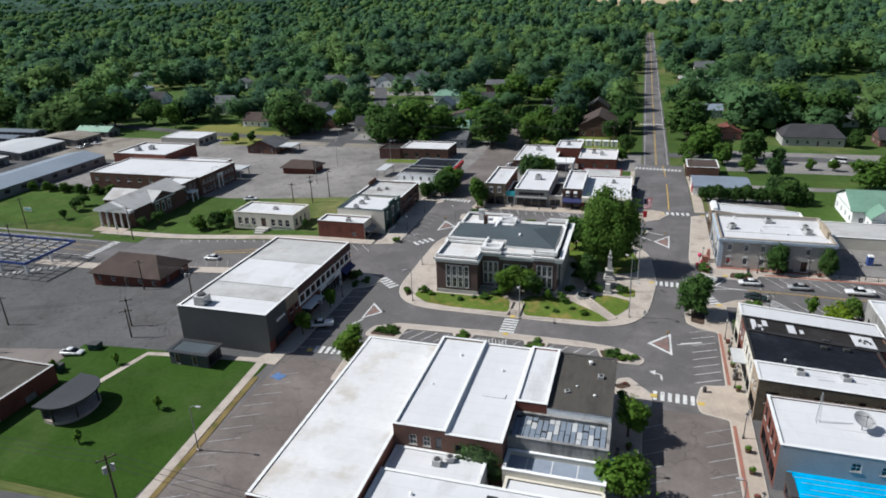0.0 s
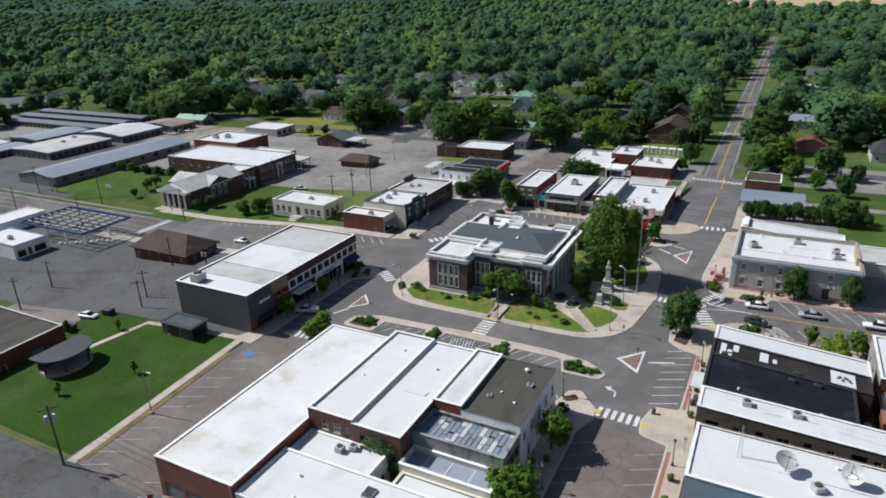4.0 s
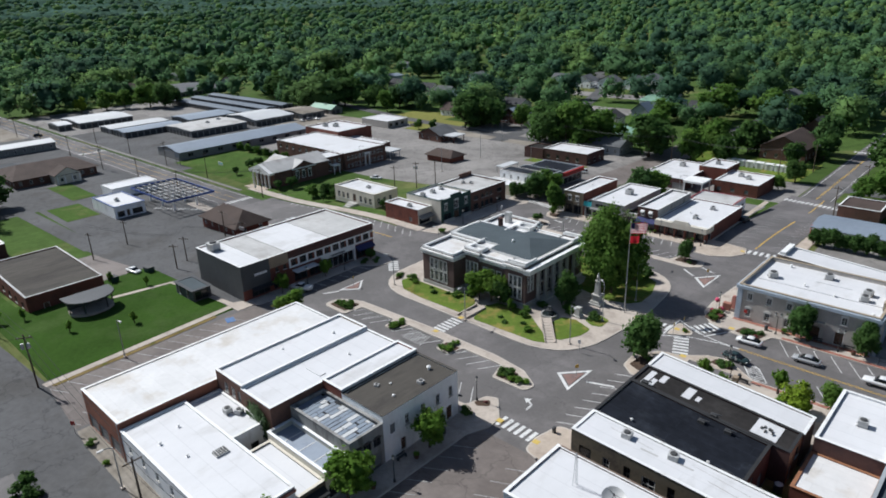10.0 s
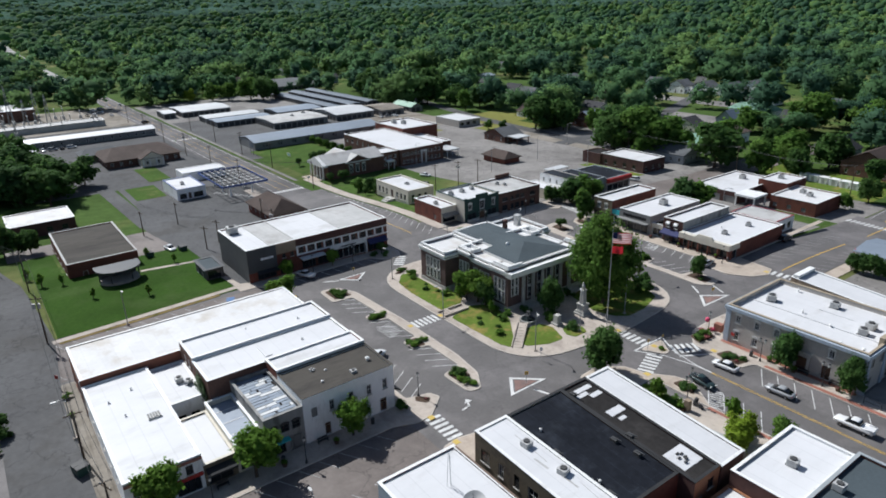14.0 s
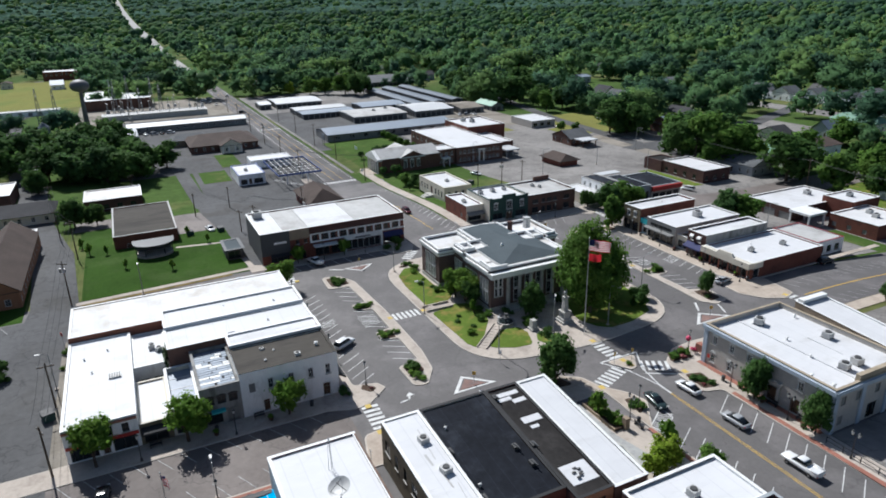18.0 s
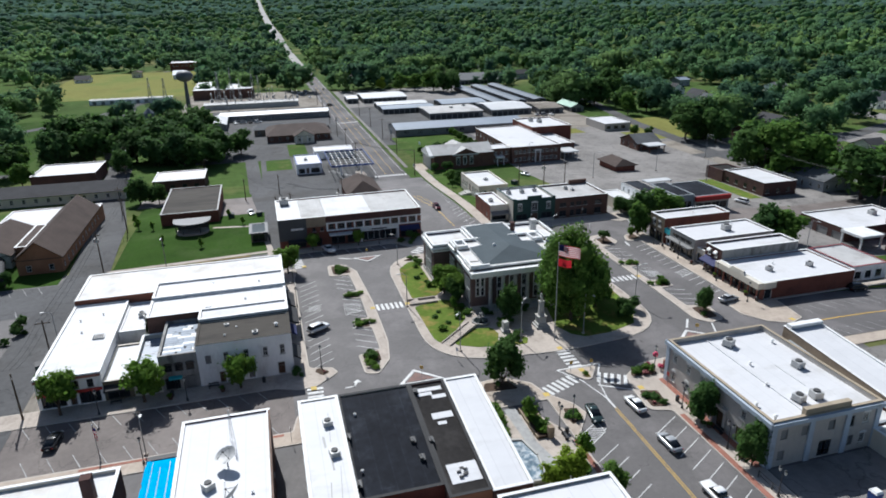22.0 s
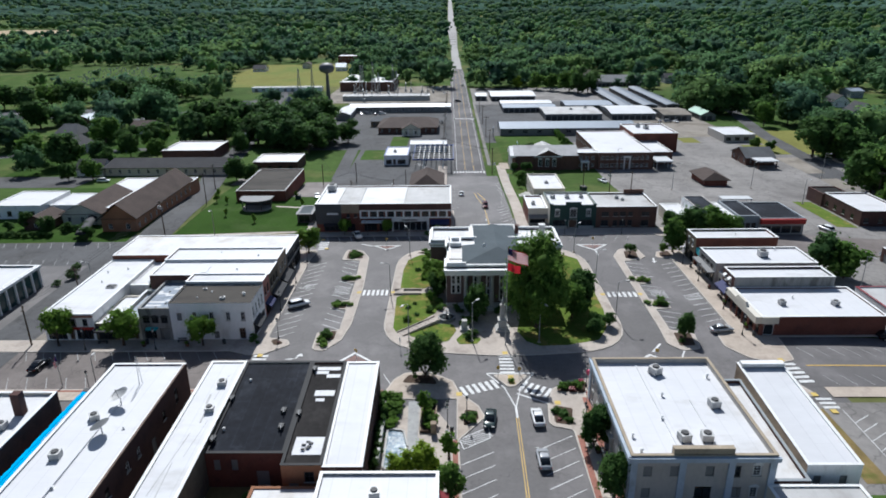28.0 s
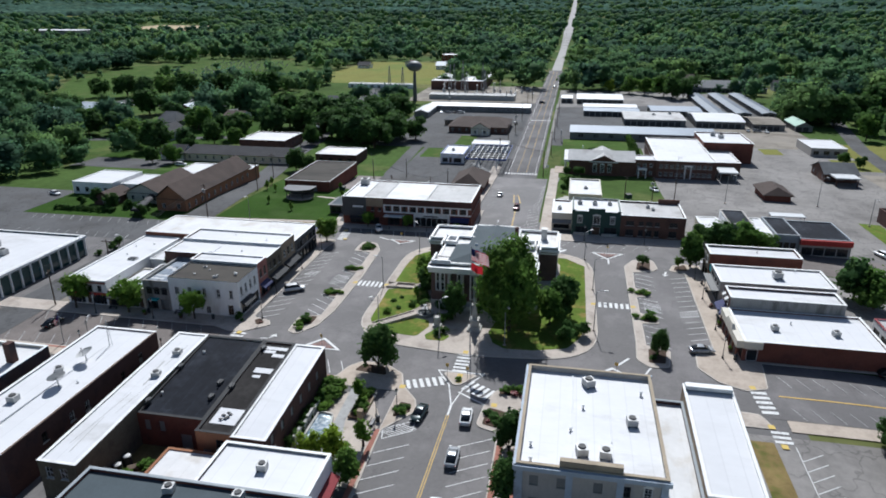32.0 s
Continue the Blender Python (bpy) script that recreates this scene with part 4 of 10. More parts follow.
def wall_mesh(L, z0, za, zb, openings, mat, thick=0.3):
    """A wall with thickness and real openings; its top runs from za to zb."""
    s = Shape()
    us = sorted({0.0, L, *[o[0] for o in openings], *[o[0] + o[2] for o in openings]})
    zs = sorted({z0, *[z0 + o[1] for o in openings], *[z0 + o[1] + o[3] for o in openings]}) + [None]

    def top(u):
        return za + (zb - za) * u / L

    def hole(u, z):
        return any(o[0] <= u <= o[0] + o[2] and z0 + o[1] <= z <= z0 + o[1] + o[3] for o in openings)

    for i in range(len(us) - 1):
        a, b = us[i], us[i + 1]
        if b - a < 1e-4:
            continue
        for j in range(len(zs) - 1):
            lo, hi = zs[j], zs[j + 1]
            ha, hb = (top(a), top(b)) if hi is None else (hi, hi)
            if hole((a + b) / 2, (lo + min(ha, hb)) / 2) and hi is not None:
                for q in (((a, 0, lo), (b, 0, lo), (b, thick, lo), (a, thick, lo)), ((a, 0, hi), (a, thick, hi), (b, thick, hi), (b, 0, hi)), ((a, 0, lo), (a, thick, lo), (a, thick, hi), (a, 0, hi)), ((b, 0, lo), (b, 0, hi), (b, thick, hi), (b, thick, lo))):
                    s.face(*q)
                continue
            s.face((a, 0, lo), (b, 0, lo), (b, 0, hb), (a, 0, ha))
            s.face((b, thick, lo), (a, thick, lo), (a, thick, ha), (b, thick, hb))
    s.face((0, 0, za), (L, 0, zb), (L, thick, zb), (0, thick, za))
    return s


def fit_openings(L, openings, base, h):
    out = []
    for o in openings:
        if o[0] >= 0.1 and o[0] + o[2] <= L - 0.1 and o[1] + o[3] < h - 0.15:
            if not any(o[0] < p[0] + p[2] + 0.02 and p[0] < o[0] + o[2] + 0.02 and o[1] < p[1] + p[3] + 0.02 and p[1] < o[1] + o[3] + 0.02 for p in out):
                out.append(o)
    return out


def row(n, u0, step, z, w, h, style):
    return [(u0 + step * k, z, w, h, style) for k in range(n)]


def building(name, label, rect, h, wall="brick_red", roof="membrane_white", parapet=0.5, cop="trim_white", h_east=None, sides=None, mats=None, base=None, band_at=None, band_mat="trim_white", sills=True, group="", edge=0.0):
    """A flat-roofed building: four walls, roof, coping, windows. h: its top at the west end; h_east: at the east end."""
    x0, y0, x1, y1 = rect
    sides, mats = sides or {}, mats or {}
    b = gz((x0 + x1) / 2, (y0 + y1) / 2) if base is None else base
    he = h if h_east is None else h_east
    ob = thing(name, label, "building", Matrix.Translation((x0, y0, b)), group)
    W, D = x1 - x0, y1 - y0
    runs = {"S": ((0, 0), 0, W, h, he), "E": ((W, 0), 90, D, he, he), "N": ((W, D), 180, W, he, h), "W": ((0, D), 270, D, h, h)}
    foot = 1.0 if (b < -0.01) else 0.3
    for side, ((px, py), ang, L, za, zb) in runs.items():
        m = pose(px, py, 0, 0, 0, ang)
        ops = fit_openings(L, sides.get(side, []), 0, min(za, zb))
        w = part("wall", wall_mesh(L, 0, za, zb, ops, wall), mats.get(side, wall), ob, "", m)
        for u, z, ww, hh, style in ops:
            f, p, sl, st = window_meshes(ww, hh, style)
            if style == "door":
                d = part("door", f, "", ob, "", m @ pose(u, 0, z))
                part("leaf", p, "", d)
            else:
                win = part("window", f, "", ob, "", m @ pose(u, 0, z))
                part("pane", p, "", win)
                if sills and style in ("sash", "arch", "dark"):
                    part("sill", sl, "", win)
        if band_at:
            for zz in band_at:
                part("string_course", Shape().box(0, -0.12, zz, L, 0.0, zz + 0.25), band_mat, ob, "", m)
    t = 0.29
    s = Shape()
    za, zb = h - parapet, he - parapet
    for a, c in ((0.0, -0.25),):
        s.face((t, t, za + a), (W - t, t, zb + a), (W - t, D - t, zb + a), (t, D - t, za + a))
        s.face((t, D - t, za + c), (W - t, D - t, zb + c), (W - t, t, zb + c), (t, t, za + c))
    part("roof", s, roof, ob)
    c = Shape()
    o, n, th = 0.06 + edge, 0.36, (0.1 if parapet > 0.3 else 0.05)

    def bar(xa, ya, xb, yb):
        z = [h + (he - h) * max(0, min(1, q / W)) for q in (xa, xb)]
        i = len(c.v)
        c.v += [(xa, ya, z[0]), (xb, ya, z[1]), (xb, yb, z[1]), (xa, yb, z[0]), (xa, ya, z[0] + th), (xb, ya, z[1] + th), (xb, yb, z[1] + th), (xa, yb, z[0] + th)]
        c.f += [(i, i + 1, i + 5, i + 4), (i + 1, i + 2, i + 6, i + 5), (i + 2, i + 3, i + 7, i + 6), (i + 3, i, i + 4, i + 7), (i + 4, i + 5, i + 6, i + 7), (i + 3, i + 2, i + 1, i)]

    bar(-o, -o, W + o, n)
    bar(-o, D - n, W + o, D + o)
    bar(-o, n, n, D - n)
    bar(W - n, n, W + o, D - n)
    part("coping", c, cop, ob)
    return ob



def awning(ob, side_m, u, w, z, out, mat, drop=0.8, name="awning"):
    s = Shape()
    s.face((u, -0.02, z), (u, -out, z - drop), (u + w, -out, z - drop), (u + w, -0.02, z))
    s.face((u, -0.02, z - 0.08), (u + w, -0.02, z - 0.08), (u + w, -out, z - drop - 0.08), (u, -out, z - drop - 0.08))
    s.face((u, -out, z - drop), (u, -out, z - drop - 0.3), (u + w, -out, z - drop - 0.3), (u + w, -out, z - drop))
    s.face((u, -0.02, z), (u, -0.02, z - 0.3), (u, -out, z - drop - 0.3), (u, -out, z - drop))
    s.face((u + w, -0.02, z), (u + w, -out, z - drop), (u + w, -out, z - drop - 0.3), (u + w, -0.02, z - 0.3))
    return part(name, s, mat, ob, "", side_m)


def side_pose(rect, side):
    W, D = rect[2] - rect[0], rect[3] - rect[1]
    return {"S": pose(0, 0, 0), "E": pose(W, 0, 0, 0, 0, 90), "N": pose(W, D, 0, 0, 0, 180), "W": pose(0, D, 0, 0, 0, 270)}[side]


def canopy(ob, side_m, u, w, z, out, mat="steel_dark", thick=0.2):
    return part("canopy", Shape().box(u, -out, z, u + w, -0.02, z + thick), mat, ob, "", side_m)


def shopfront(L, n=2, h=2.3, style="shop"):
    return [(0.5 + (L - 1.0) / n * k + 0.1, 0.35, (L - 1.0) / n - 0.2, h, style) for k in range(n)]


# south block
R = (-41.3, 51.0, -28.3, 89.2)
b = building("warehouse_store", "long brown brick store with a stained white roof", R, 6.3, "brick_rust", "membrane_dirty", 0.1, "trim_white", sides={"N": shopfront(13, 4, 2.6) + row(6, 0.8, 2.0, 3.6, 1.5, 1.6, "dark"), "S": [(0.8, 0.2, 3.2, 2.4, "board"), (4.6, 0.2, 3.2, 2.4, "board"), (8.6, 0.2, 3.2, 2.4, "board")], "W": [(30, 0.1, 1.1, 2.2, "door")]}, mats={"N": "stucco_charcoal"})
part("downpipe", Shape().tube((12.85, -0.12, 0.1), (12.85, -0.12, 6.2), 0.07), "steel", b)
R = (-28.28, 65.7, -21.1, 89.2)
b = building("shop_row_house", "two-storey tan brick shop with a white roof and tall parapet", R, 8.0, "brick_brown", "membrane_white", 0.3, "trim_white", sides={"S": row(2, 2.2, 1.9, 5.2, 1.0, 1.5, "sash") + [(5.8, 4.9, 0.8, 1.9, "board")], "N": shopfront(7.2, 2) + row(3, 0.9, 2.1, 4.6, 1.1, 1.7, "sash")}, mats={"E": "membrane_white", "W": "membrane_white", "N": "brick_tan"})
awning(b, side_pose(R, "N"), 0.4, 6.4, 3.5, 1.6, "awning_dark")
R = (-21.08, 65.6, -13.7, 89.2)
b = building("shop_row_house", "two-storey brick shop with a white roof and ivy on its back", R, 7.6, "brick_brown", "membrane_white", 0.16, "trim_white", sides={"S": row(2, 1.2, 2.8, 4.6, 1.1, 1.6, "dark"), "N": shopfront(7.4, 2) + row(3, 0.9, 2.1, 4.5, 1.1, 1.7, "dark")}, mats={"W": "membrane_white", "N": "brick_olive"})
awning(b, side_pose(R, "N"), 0.4, 6.6, 3.5, 1.8, "awning_dark")
part("roof_hump", Shape().box(2.4, 9.5, 7.2, 5.8, 10.6, 7.55), "membrane_white", b, "raised white roof fold")
R = (-13.68, 74.4, -9.4, 89.2)
b = building("shop_row_house", "narrow two-storey pink brick shop with a white roof", R, 8.0, "brick_red", "membrane_white", 0.25, "trim_white", sides={"N": shopfront(4.3, 1) + row(2, 0.7, 1.8, 4.6, 1.1, 1.8, "dark")}, mats={"E": "membrane_white", "W": "membrane_white", "N": "brick_pink"})
awning(b, side_pose(R, "N"), 0.3, 3.7, 3.4, 1.2, "awning_navy")
R = (-9.38, 74.4, -0.9, 89.2)
b = building("corner_shop", "two-storey corner building of white painted brick, flat brown roof", R, 7.5, "painted_white", "tar_brown", 0.14, "tar_brown", sides={"E": [(1.2, 4.0, 0.9, 1.5, "board"), (4.0, 4.0, 0.8, 1.7, "sash"), (7.1, 4.0, 0.8, 1.7, "sash"), (10.1, 4.0, 0.8, 1.7, "sash"), (12.8, 4.0, 0.8, 1.7, "sash"), (12.2, 0.2, 1.2, 2.3, "door"), (7.6, 0.4, 0.9, 1.4, "board"), (3.0, 0.2, 1.0, 2.1, "door")], "N": shopfront(8.5, 2) + row(4, 0.8, 1.9, 4.3, 0.9, 1.8, "sash")})
awning(b, side_pose(R, "N"), 0.3, 4.4, 3.3, 1.3, "awning_dark")
R = (-13.7, 68.7, -0.9, 74.38)
b = building("old_store", "grey stained store with a rusting sheet metal roof", R, 6.4, "concrete_stained", "tar_dark", 0.5, "concrete_stained", sides={"E": [(0.6, 3.5, 1.25, 1.2, "oval"), (2.25, 3.5, 1.25, 1.2, "oval"), (3.9, 3.5, 1.25, 1.2, "oval"), (0.5, 0.4, 2.2, 2.0, "shop"), (3.4, 0.1, 1.7, 2.4, "board")]})
part("awning", Shape().box(1.2, -0.9, 2.5, 3.2, -0.02, 2.75), "teal", b, "teal awning", side_pose(R, "E"))
rnd = random.Random(21)
for k in range(16):
    y = 0.35
    while y < 5.0:
        e = min(5.3, y + rnd.uniform(0.9, 3.2))
        part("metal_sheet", Shape().box(0.4 + 0.75 * k, y, 5.91 + rnd.uniform(0, 0.06), 0.98 + 0.75 * k + rnd.uniform(0, 0.1), e, 6.0), "metal_roof" if rnd.random() < 0.7 else "metal_pale", b)
        y = e + rnd.choice((0.04, 0.1, 0.35))
R = (-13.5, 64.6, -0.9, 68.68)
b = building("low_shop", "low shop with a blue-grey ponded roof behind a parapet", R, 4.5, "painted_cream", "ponding_blue", 0.7, "painted_white", sides={"E": [(0.4, 0.4, 2.0, 2.0, "shop"), (2.6, 0.1, 1.0, 2.3, "door")]})
for k in range(3):
    part("roof_seam", Shape().box(2.6 + k * 3.2, 0.4, 3.8, 2.75 + k * 3.2, 3.7, 3.84), "membrane_white", b)
R = (-13.0, 60.3, -0.9, 64.58)
b = building("low_shop", "low shop with a white roof and dark shopfront", R, 3.5, "brick_olive", "membrane_white", 0.2, "painted_cream", sides={"E": [(0.4, 0.3, 3.2, 2.2, "shop")]})
awning(b, side_pose(R, "E"), 0.2, 3.8, 2.9, 1.3, "awning_dark", 0.4)
R = (-27.9, 51.0, -0.9, 60.28)
b = building("white_store", "two-storey white painted store with red trim and white roof", R, 5.4, "painted_white", "membrane_white", 0.16, "trim_white", sides={"E": row(4, 0.9, 2.1, 3.0, 0.9, 1.4, "dark") + [(0.5, 0.3, 3.4, 2.0, "shop"), (4.4, 0.2, 1.0, 2.2, "door"), (5.8, 0.3, 3.0, 2.0, "shop")], "S": row(6, 2, 4, 2.9, 0.9, 1.3, "sash")})
m = side_pose(R, "E")
part("cornice", Shape().box(0, -0.35, 4.85, 9.28, -0.01, 5.15), "brick_paving", b, "red dentilled cornice", m)
part("fascia", Shape().box(0.1, -0.2, 2.35, 9.18, -0.01, 2.8), "paint_red", b, "red shop fascia", m)
R = (-27.9, 60.3, -15.6, 65.6)
b = building("white_annex", "low rear annex with a white roof and roof units", R, 4.7, "painted_white", "membrane_white", 0.15, "trim_white", sides={"E": row(2, 0.8, 2.0, 1.2, 1.2, 1.2, "dark")})

# east side of the south street
R = (18.8, 89.0, 50.0, 94.3)
b = building("brick_shop_row", "long narrow brick shop with a white roof and tall side windows", R, 7.0, "brick_olive", "membrane_white", 0.12, "trim_white", 5.6, sides={"W": shopfront(5.3, 1) + row(2, 0.9, 2.2, 4.2, 1.0, 1.7, "sash"), "S": [(u, 3.0 if k % 2 else 3.2, 0.9 if k % 3 else 1.7, 1.9, "sash" if k % 2 else "dark") for k, u in enumerate((1.2, 4.6, 7.4, 9.8, 13, 15.6, 18.2, 20.6, 23.4, 26))], "E": row(2, 0.9, 2.0, 3.2, 1.0, 1.6, "sash")}, mats={"W": "brick_tan"})
for xa, xb, ya, yb, w in ((3.5, 9.5, 3.6, 3.3, 0.12), (8.2, 10.4, 2.4, 2.5, 0.3), (12.0, 14.6, 3.0, 3.1, 0.22), (16.5, 27.5, 2.6, 1.6, 0.09), (14.0, 21.0, 4.0, 3.4, 0.07), (22.0, 29.0, 2.4, 2.7, 0.12)):
    za, zb = (6.892 - 1.4 * x / (R[2] - R[0]) for x in (xa, xb))
    part("roof_seam", Shape().face((xa, ya, za), (xb, yb, zb), (xb, yb + w, zb), (xa, ya + w, za)), "membrane_grey", b, "grey patched seam")
R = (18.8, 94.32, 38.2, 104.3)
b = building("black_roof_store", "store with a wide black membrane roof", R, 6.95, "brick_dark", "membrane_black", 0.18, "coping_dark", 5.2, sides={"W": shopfront(10, 3) + row(4, 0.9, 2.3, 4.2, 1.2, 1.8, "sash"), "E": row(2, 1.0, 2.2, 2.6, 0.8, 1.6, "board") + [(6.2, 0.2, 1.6, 2.3, "board")]}, mats={"W": "painted_cream", "E": "brick_red"})
canopy(b, side_pose(R, "W"), 0.6, 4.6, 3.3, 2.0, "metal_pale")
R = (18.8, 104.32, 40.4, 109.4)
b = building("dark_roof_store", "store with a patched dark roof", R, 6.9, "brick_dark", "tar_dark", 0.2, "coping_dark", 5.1, sides={"W": shopfront(5.1, 1) + row(2, 0.8, 2.0, 4.2, 1.1, 1.8, "sash"), "E": [(0.8, 0.2, 1.2, 2.2, "board"), (2.8, 2.6, 1.2, 1.5, "dark")]}, mats={"W": "brick_red", "E": "brick_orange"})
for q in ((6.8, 1.6, 8.0, 4.4), (8.6, 2.0, 9.2, 3.2), (16.4, 0.9, 19.6, 4.6), (1.2, 0.6, 2.0, 4.4), (3.0, 2.6, 3.8, 4.6), (2.2, 0.8, 2.9, 2.8)):
    za, zb = 6.73 - 1.8 * q[0] / 21.6, 6.73 - 1.8 * q[2] / 21.6
    s = Shape()
    s.v = [(q[0], q[1], za - 0.1), (q[2], q[1], zb - 0.1), (q[2], q[3], zb - 0.1), (q[0], q[3], za - 0.1), (q[0], q[1], za), (q[2], q[1], zb), (q[2], q[3], zb), (q[0], q[3], za)]
    s.f = [(4, 5, 6, 7), (0, 1, 5, 4), (1, 2, 6, 5), (2, 3, 7, 6), (3, 0, 4, 7)]
    part("roof_patch", s, "membrane_white", b, "white membrane patch")
R = (18.8, 109.42, 40.6, 114.3)
b = building("corner_store", "corner store with a bright white roof and brick side wall", R, 6.8, "brick_dark", "membrane_white", 0.14, "trim_white", 5.0, sides={"W": shopfront(4.9, 1) + row(2, 0.8, 2.0, 4.2, 1.1, 1.8, "sash"), "N": row(6, 1.5, 3.2, 3.2, 0.9, 1.4, "board")}, mats={"W": "painted_cream"})
R = (19.3, 74.3, 51, 85.2)
b = building("dish_store", "long brick store with a white roof carrying satellite dishes", R, 7.0, "brick_dark", "membrane_white", 0.2, "trim_white", 6.6, sides={"W": shopfront(10.9, 3) + row(4, 0.9, 2.5, 4.2, 1.1, 1.8, "dark"), "N": [(6, 3.8, 0.9, 1.4, "dark"), (11, 3.6, 0.9, 1.4, "sash"), (14, 3.4, 0.9, 1.4, "sash"), (18, 0.2, 1.2, 3.0, "board"), (22, 3.4, 0.9, 1.4, "dark"), (26.5, 3.2, 0.9, 2.4, "board")], "S": row(4, 8, 3.2, 4.6, 1.1, 1.2, "sash"), "E": row(4, 1.2, 2.4, 3.4, 0.9, 1.5, "dark")}, mats={"S": "stucco_bluegrey", "W": "brick_red"})
part("coping_rust", Shape().face((0.4, 10.7, 7.056), (31.7, 10.7, 6.66), (31.7, 10.97, 6.66), (0.4, 10.97, 7.056)).face((0.4, 10.97, 7.056), (31.7, 10.97, 6.66), (31.7, 10.97, 6.5), (0.4, 10.97, 6.9)), "coping_brown", b, "rusty brown edge strip")
part("roof_ridge", Shape().box(0.4, 5.3, 6.5, 31.2, 5.6, 6.75), "membrane_white", b, "raised white roof seam")
R = (20.6, 69.7, 48, 74.28)
b = building("tarp_roofed_shop", "low shop whose roof is covered by a blue tarpaulin", R, 3.2, "brick_dark", "tarp_blue", 0.02, "tarp_blue", sides={"W": shopfront(4.5, 2)})
for k, (xa, xb, y) in enumerate(((0.8, 12.5, 0.7), (2.0, 9.0, 1.7), (10.5, 26.0, 1.9), (1.2, 17.0, 2.8), (0.6, 24.0, 3.7))):
    part("batten", Shape().box(xa, y, 3.2, xb, y + 0.045, 3.24), "unit_grey", b, "pale batten holding down the tarpaulin")
part("tarp_fold", Shape().box(-0.35, -0.1, 2.6, 0.5, 3.6, 3.3).box(-0.2, 3.6, 2.9, 0.4, 4.4, 3.28), "unit_dark", b, "dark torn edge of the tarpaulin")
for k in range(6):
    part("tarp_flap", Shape().box(1.5 + 4.2 * k, -0.18, 2.0 + 0.3 * (k % 3), 4.9 + 4.2 * k, -0.01, 3.24), "tarp_blue", b, "loose blue flap over the wall")
R = (22.6, 47, 49, 66.9)
b = building("low_store", "low brick store with a pale roof, chimney and roof units", R, 4.2, "brick_dark", "membrane_dirty", 0.4, "trim_white", sides={"W": shopfront(19.9, 5)}, mats={"W": "painted_cream"})
part("chimney", Shape().box(4.3, 16.9, 3.6, 5.5, 18.1, 7.2), "brick_dark", b, "brown brick chimney")
R = (41.7, 109.5, 49.6, 123.6)
b = building("corner_cafe", "white-roofed corner building of dark brick with a parapet", R, 5.2, "painted_white", "membrane_white", 0.3, "trim_white", sides={"N": shopfront(7.9, 2), "W": row(2, 2, 4, 1.2, 1.0, 1.4, "dark")}, mats={"S": "brick_dark", "W": "concrete_stained"})
awning(b, side_pose(R, "N"), 0.4, 7.0, 2.9, 1.2, "awning_maroon", 0.5)
R = (49.62, 96.0, 66, 124.2)
b = building("grey_roofed_store", "store with a slate-grey membrane roof and white parapet", R, 5.4, "brick_red", "slate_grey", 0.35, "stucco_bluegrey", sides={"N": shopfront(16, 4)})
R = (41.7, 101, 49.6, 109.48)
b = building("rear_annex", "low rear annex with a pale roof", R, 3.0, "brick_red", "membrane_dirty", 0.1, "coping_rust")

# the grey corner building
R = (18.6, 146.4, 41.4, 163.7)
win = [(u, 4.2, 1.05, 1.5, "arch") for u in (1.6, 5.0, 8.4, 17.2)] + [(u, 0.9, 1.05, 1.7, "arch") for u in (1.6, 5.0, 8.4)] + [(12.6, 0.2, 1.8, 2.6, "door"), (16.6, 0.2, 1.5, 2.5, "door")]
b = building("grey_corner_building", "two-storey grey stucco corner building, white roof", R, 7.1, "stucco_grey", "membrane_white", 0.75, "coping_tan", sides={"S": win, "E": [(1.6, 4.1, 1.05, 1.5, "board"), (4.8, 4.1, 1.05, 1.5, "board"), (9.0, 4.1, 1.05, 1.5, "board"), (12.2, 4.0, 1.0, 1.6, "dark"), (14.6, 4.1, 1.05, 1.6, "arch"), (1.6, 0.9, 1.05, 1.5, "board"), (8.0, 0.2, 2.0, 2.4, "shop"), (12.4, 0.9, 1.2, 1.6, "board"), (14.6, 0.9, 1.05, 1.6, "arch")], "W": [(u, 4.2, 1.05, 1.6, "arch") for u in (1.6, 5.2, 8.8, 12.4)] + [(u, 0.4, 2.4, 2.4, "shop") for u in (1.2, 4.8, 8.4, 12.0)]})
for side, L in (("S", 22.8), ("E", 17.3), ("W", 17.3)):
    m = side_pose(R, side)
    part("cornice", Shape().box(-0.3, -0.4, 6.35, L + 0.3, -0.01, 6.95), "cornice_blue", b, "blue-grey moulded cornice", m)
    for u in ((0.0, 11.4, L - 0.8) if side == "S" else (0.0, 5.8, 11.6, L - 0.8)):
        part("pilaster", Shape().box(u, -0.2, 0, u + 0.8, -0.01, 6.35), "cornice_blue", b, "", m)
part("door_surround", Shape().box(12.1, -0.35, 0, 12.55, -0.01, 3.3).box(14.45, -0.35, 0, 14.9, -0.01, 3.3).box(11.9, -0.5, 3.3, 15.1, -0.01, 3.8), "stone_pale", b, "pale stone door surround")
part("parapet_block", Shape().box(22.0, 5.0, 6.5, 22.7, 12.2, 8.0), "coping_tan", b)
part("roof_seam", Shape().box(0.4, 6.3, 6.3, 22.2, 6.5, 6.5).box(10.2, 11.2, 6.3, 16.0, 11.35, 6.45), "membrane_white", b)
R = (20.4, 163.72, 41.2, 168.3)
b = building("infill_shop", "low infill shop with a stained white roof", R, 4.4, "brick_dark", "membrane_dirty", 0.5, "stucco_bluegrey", 3.2, sides={"W": [(0.6, 0.3, 3.2, 2.2, "shop")]})
R = (18.5, 168.32, 40.0, 175.0)
